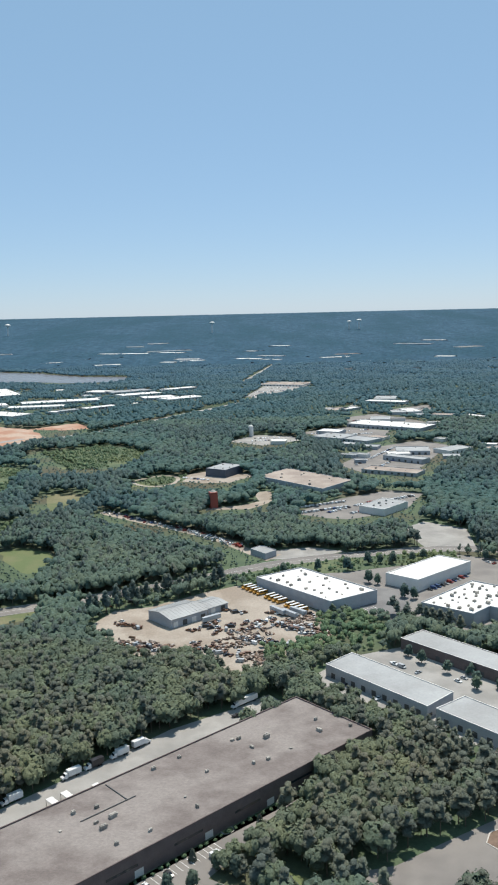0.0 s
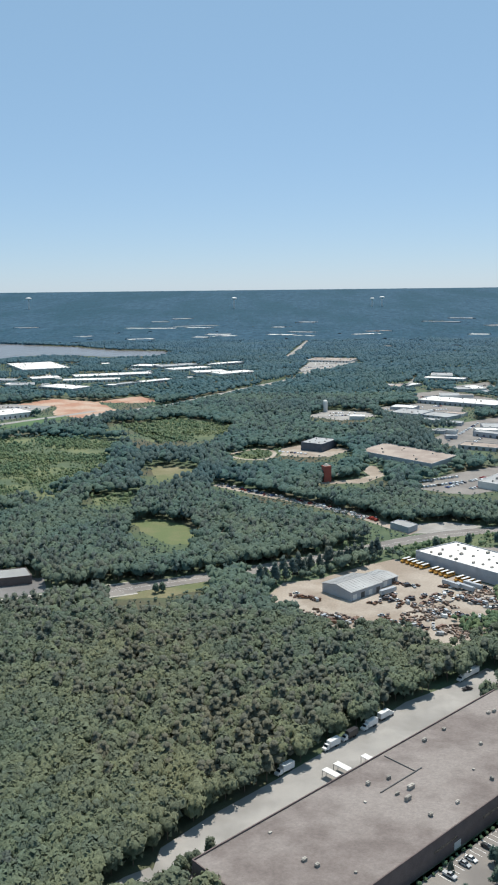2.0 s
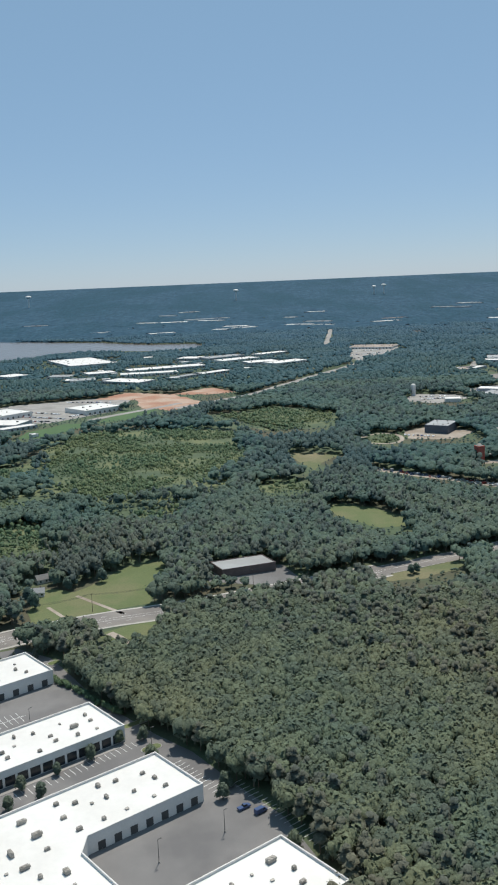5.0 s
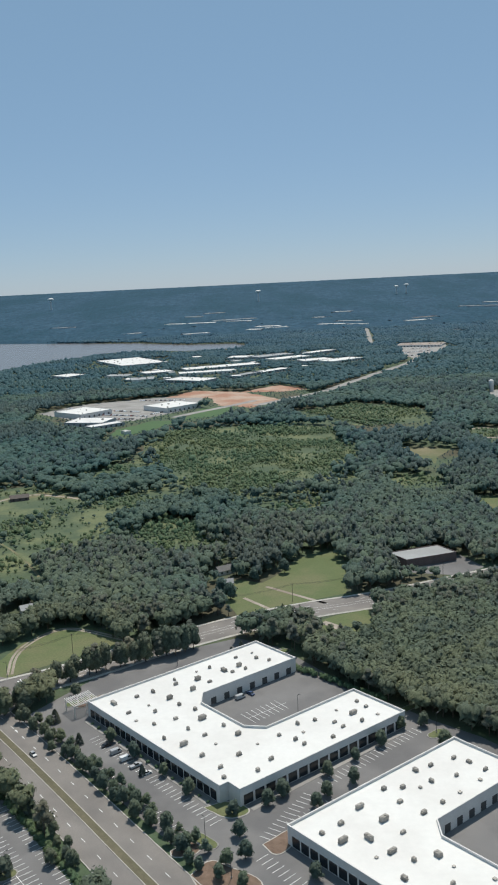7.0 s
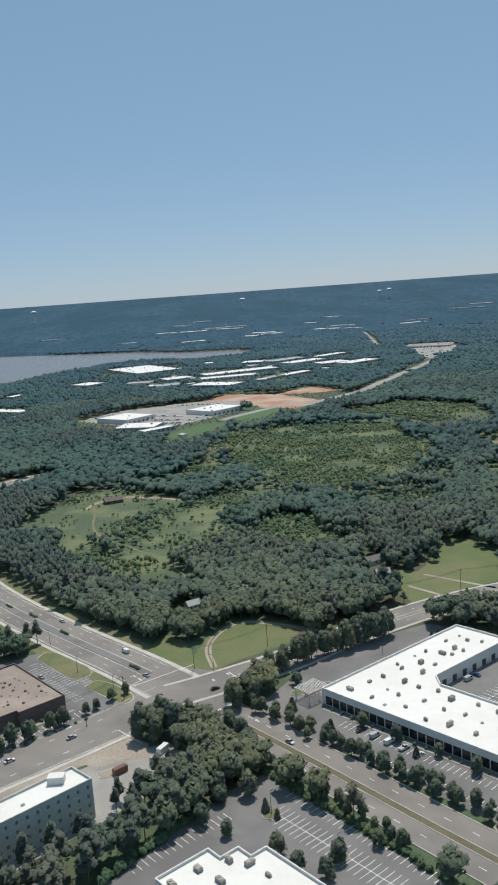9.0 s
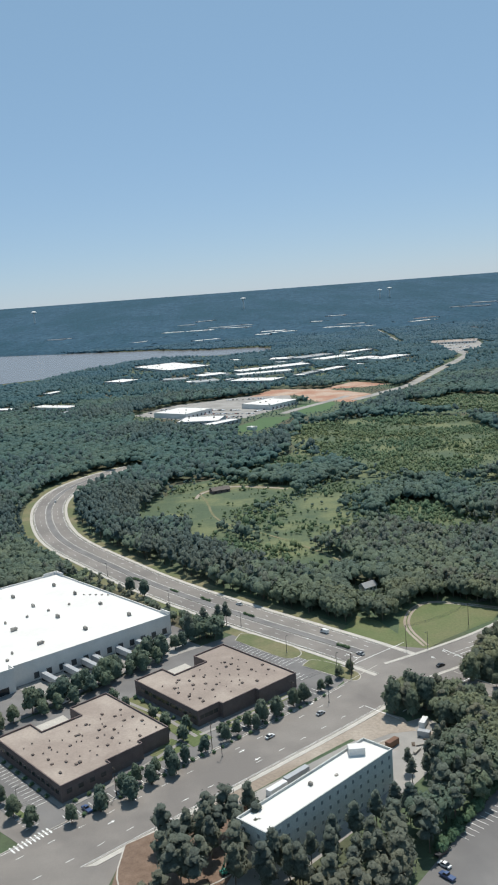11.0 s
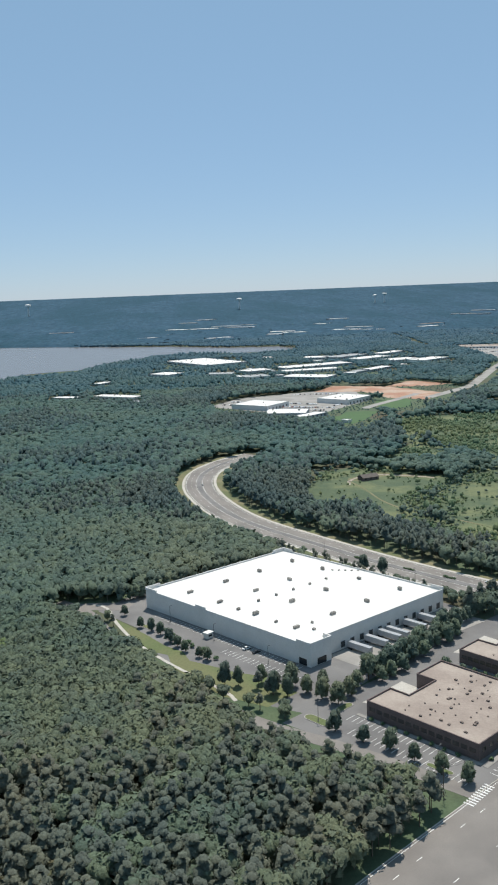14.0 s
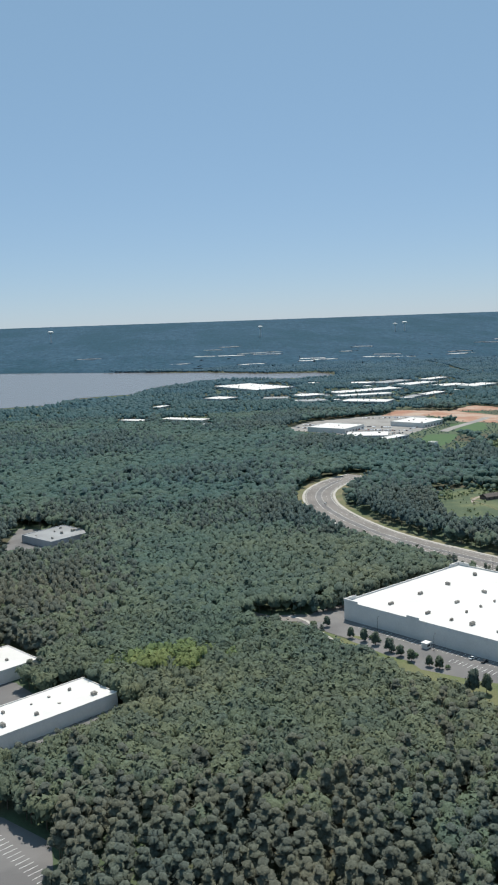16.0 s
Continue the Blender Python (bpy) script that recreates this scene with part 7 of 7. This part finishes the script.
# ---- the woods, clear of all that stands above ----
SCRUB = [(-725, 700), (-705, 860), (-610, 900), (-570, 1000), (-590, 1170), (-440, 1200), (-320, 1140), (-320, 960), (-335, 800), (-370, 690), (-395, 610), (-480, 590), (-560, 560), (-640, 600)]
THICKET = [(18, 570), (49, 573), (64, 542), (48, 505), (30, 510), (9, 497), (-11, 493), (-17, 515), (17, 529)]
CLEAR_AREAS.append(THICKET)
TRUNKS = []     # trees at the woods' edges, whose trunks show
for y0, y1, step, name in ((215, 500, 5.9, "near"), (500, 820, 6.0, "middle"), (820, 1600, 8.4, "far"), (1600, 3300, 12.0, "distant")):
    px, py = scatter_points(-3900, 2500, y0, y1, step, int(y0))
    ok = ~in_clear(px, py, edge=1.5 if y0 < 800 else 0.0)
    px, py = px[ok], py[ok]
    rng = np.random.default_rng(int(y1))
    stand = np.array([noise.noise((x * 0.006, y * 0.006, 3.0)) for x, y in zip(px, py)]) if len(px) < 40000 else np.sin(px * 0.011) * np.sin(py * 0.013)
    is_pine = stand + rng.uniform(-0.35, 0.35, len(px)) > 0.12
    h = rng.uniform(11.6, 14.0, len(px)) + 2.0 * stand
    h = h * (1.0 if y0 < 1500 else (0.8 if y0 < 2500 else 0.6))
    low = inside(px, py, SCRUB) if y0 < 1600 else np.zeros(len(px), bool)
    if low.any():
        stage = np.array([noise.noise((x * 0.011, y * 0.011, 21.0)) for x, y in zip(px[low], py[low])]) + rng.uniform(-0.15, 0.15, low.sum())
        h[low] *= np.where(stage > 0.1, 1.0, np.where(stage > -0.04, 0.6, 0.3))
        gone = np.zeros(len(px), bool)
        gone[np.nonzero(low)[0][stage < -0.2]] = True
        px, py, h, is_pine = px[~gone], py[~gone], h[~gone], is_pine[~gone]
    if 400 < y1 and y0 < 1600:
        reach = 26.0 if y1 < 900 else 40.0
        close = np.zeros(len(px), bool)
        for poly in CLEAR_AREAS:
            ys = [q[1] for q in poly]
            if max(ys) > 470 and min(ys) < 1700:
                for k in (0.4, 1.0):
                    close |= inside(px, py + reach * k, poly)
        for line, d in CLEAR_LINES:
            if line is not br_line:
                close |= near_line(px, py + reach * 0.6, line, d + 4) & (py > 470) & ((px < -365) | (py > 800))
        h = np.where(close, h * 0.55, h)
        front = np.zeros(len(px), bool)
        for k in (7, 14, 21):
            front |= inside(px, py + k, LOTS[1][1])
        h = np.where(front, h * 0.6, h)
    if 400 < y1 and y0 < 1600:
        close = np.zeros(len(px), bool)
        for poly in VIEWS:
            reach = (5.0 if poly[0][1] < 850 and poly[0][0] < -600 else 15.0) * sum(q[1] for q in poly) / len(poly) / 200.0
            for k in (0.1, 0.2, 0.3, 0.42, 0.55, 0.7, 0.85, 1.0):
                close |= inside(px, py + reach * k, poly)
        h = np.where(close, np.minimum(h, 2.6), h)
    if y0 >= 1600:
        shore = np.zeros(len(px), bool)
        for k in (30, 60, 90, 120):
            shore |= inside(px, py + k, LAKE)
        h = np.where(shore, 2.0, h)
    if y0 >= 820:
        before = np.zeros(len(px), bool)
        for poly in FRONTS:
            if y0 - 200 < poly[0][1] < y1 + 300:
                before |= inside(px, py, poly)
        h = np.where(before, np.minimum(h, np.where(rng.random(len(h)) < 0.25, 7.0, 3.2)), h)
    if y0 < 800:
        i = np.nonzero(in_clear(px, py - 9.0, edge=2.0) & (h > 6))[0]
        TRUNKS += list(zip(px[i], py[i], h[i] * np.where(is_pine[i], 1.2, 1.0)))
    # the distant band takes the leaves with haze painted in
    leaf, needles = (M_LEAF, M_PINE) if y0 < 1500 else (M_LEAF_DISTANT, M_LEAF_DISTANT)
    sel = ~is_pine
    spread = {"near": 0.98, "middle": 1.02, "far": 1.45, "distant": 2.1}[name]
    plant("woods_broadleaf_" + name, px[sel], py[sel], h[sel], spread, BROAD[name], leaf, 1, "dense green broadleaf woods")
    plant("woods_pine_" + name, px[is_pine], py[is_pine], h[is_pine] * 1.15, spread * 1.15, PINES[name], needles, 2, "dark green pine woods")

bm = bmesh.new()
for x, y, hh in TRUNKS:
    tube(bm, x, y, 0, hh * 0.62, 0.22, 0.10, 4)
tagged(part("woods_trunks", bm, M_BARK), "bare brown trunks along the edge of the woods", "tree trunks", kind="stuff")

# a stand of light green young trees
rng = np.random.default_rng(61)
qx, qy = rng.normal(-951, 11, 30), rng.normal(434, 8, 30)
plant("tree_stand", qx, qy, rng.uniform(12, 16, 30), 0.9, BROAD["near"], M_LIME, 5, "stand of light green young trees in dark woods", "trees")

qx, qy = rng.uniform(-17, 64, 420), rng.uniform(493, 573, 420)
ok = inside(qx, qy, THICKET)
plant("thicket", qx[ok], qy[ok], rng.uniform(3, 6.5, ok.sum()), 1.0, BUSHES, M_BUSH, 6, "bright green thicket beside the salvage yard", "bushes")

# saplings and bushes in the meadows
bx, by = [], []
for name, outline, material, label in FIELDS:
    if material is M_MEADOW:
        xs, ys = [p[0] for p in outline], [p[1] for p in outline]
        rng = np.random.default_rng(len(bx) + 3)
        count = int((max(xs) - min(xs)) * (max(ys) - min(ys)) / 13)
        qx, qy = rng.uniform(min(xs), max(xs), count), rng.uniform(min(ys), max(ys), count)
        clump = np.array([noise.noise((x * 0.02, y * 0.02, 7.0)) for x, y in zip(qx, qy)])
        ok = inside(qx, qy, outline) & (clump + rng.uniform(-0.3, 0.3, count) > (0.06 if "scrub" in name else -0.25))
        if name in ("meadow_scrub", "field_house"):
            ok &= ~(inside(qx, qy, FIELDS[1][1]) & (rng.random(count) < 0.93))
        for line, d in CLEAR_LINES:
            ok[ok] &= ~near_line(qx[ok], qy[ok], line, d)
        bx.append(qx[ok])
        by.append(qy[ok])
bx, by = np.concatenate(bx), np.concatenate(by)
plant("bushes", bx, by, np.random.default_rng(8).gamma(3.0, 0.75, len(bx)) + 0.6, 0.9, BUSHES, M_BUSH, 4, "green saplings and bushes in rough meadows", "bushes")


# the canopy of the far woods, a closed rolling sheet over the distance, with haze in its colour
xs, ys = np.arange(-4000, 2700, 15.0), np.concatenate([np.arange(3200, 4400, 17.0), np.arange(4400, 7420, 40.0)])
gx, gy = np.meshgrid(xs, ys)
crng = np.random.default_rng(12)
gz = rise(gx, gy) + 6.0 + crng.uniform(-5.0, 5.0, gx.shape) * np.clip((6800 - gy) / 3000, 0.12, 1)
edge = np.zeros(gx.shape, bool)
for dy in (-30, 0, 30):
    edge |= inside(gx, gy + dy, LAKE)
edge |= near_line(gx, gy, [Vector(p) for p in ((-122, 2540), (-70, 3060), (-44, 3330))], 30.0)
gz = np.where(edge, rise(gx, gy) + 0.6, gz)
w = len(xs)
i = (np.arange(len(ys) - 1)[:, None] * w + np.arange(w - 1)[None]).ravel()
cx, cy = gx.ravel()[i] + 7, gy.ravel()[i] + 9
keep = ~in_clear(cx, cy, 10.0) & (cx > -1050 - 0.41 * cy) & (cx < 130 + 0.34 * cy)
i = i[keep]
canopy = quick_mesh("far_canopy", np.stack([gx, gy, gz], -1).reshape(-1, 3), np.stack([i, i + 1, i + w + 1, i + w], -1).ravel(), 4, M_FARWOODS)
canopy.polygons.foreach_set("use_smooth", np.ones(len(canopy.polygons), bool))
tagged(new("far_canopy", canopy), "closed canopy of far woods up to the horizon, blued for haze", "woods", kind="stuff")


# ---- plan units to metres ----
for ob in scene.objects:
    if ob.parent is None and ob.type != "CAMERA" and ob.type != "LIGHT":
        ob.matrix_basis = Matrix.Scale(UNIT, 4) @ ob.matrix_basis
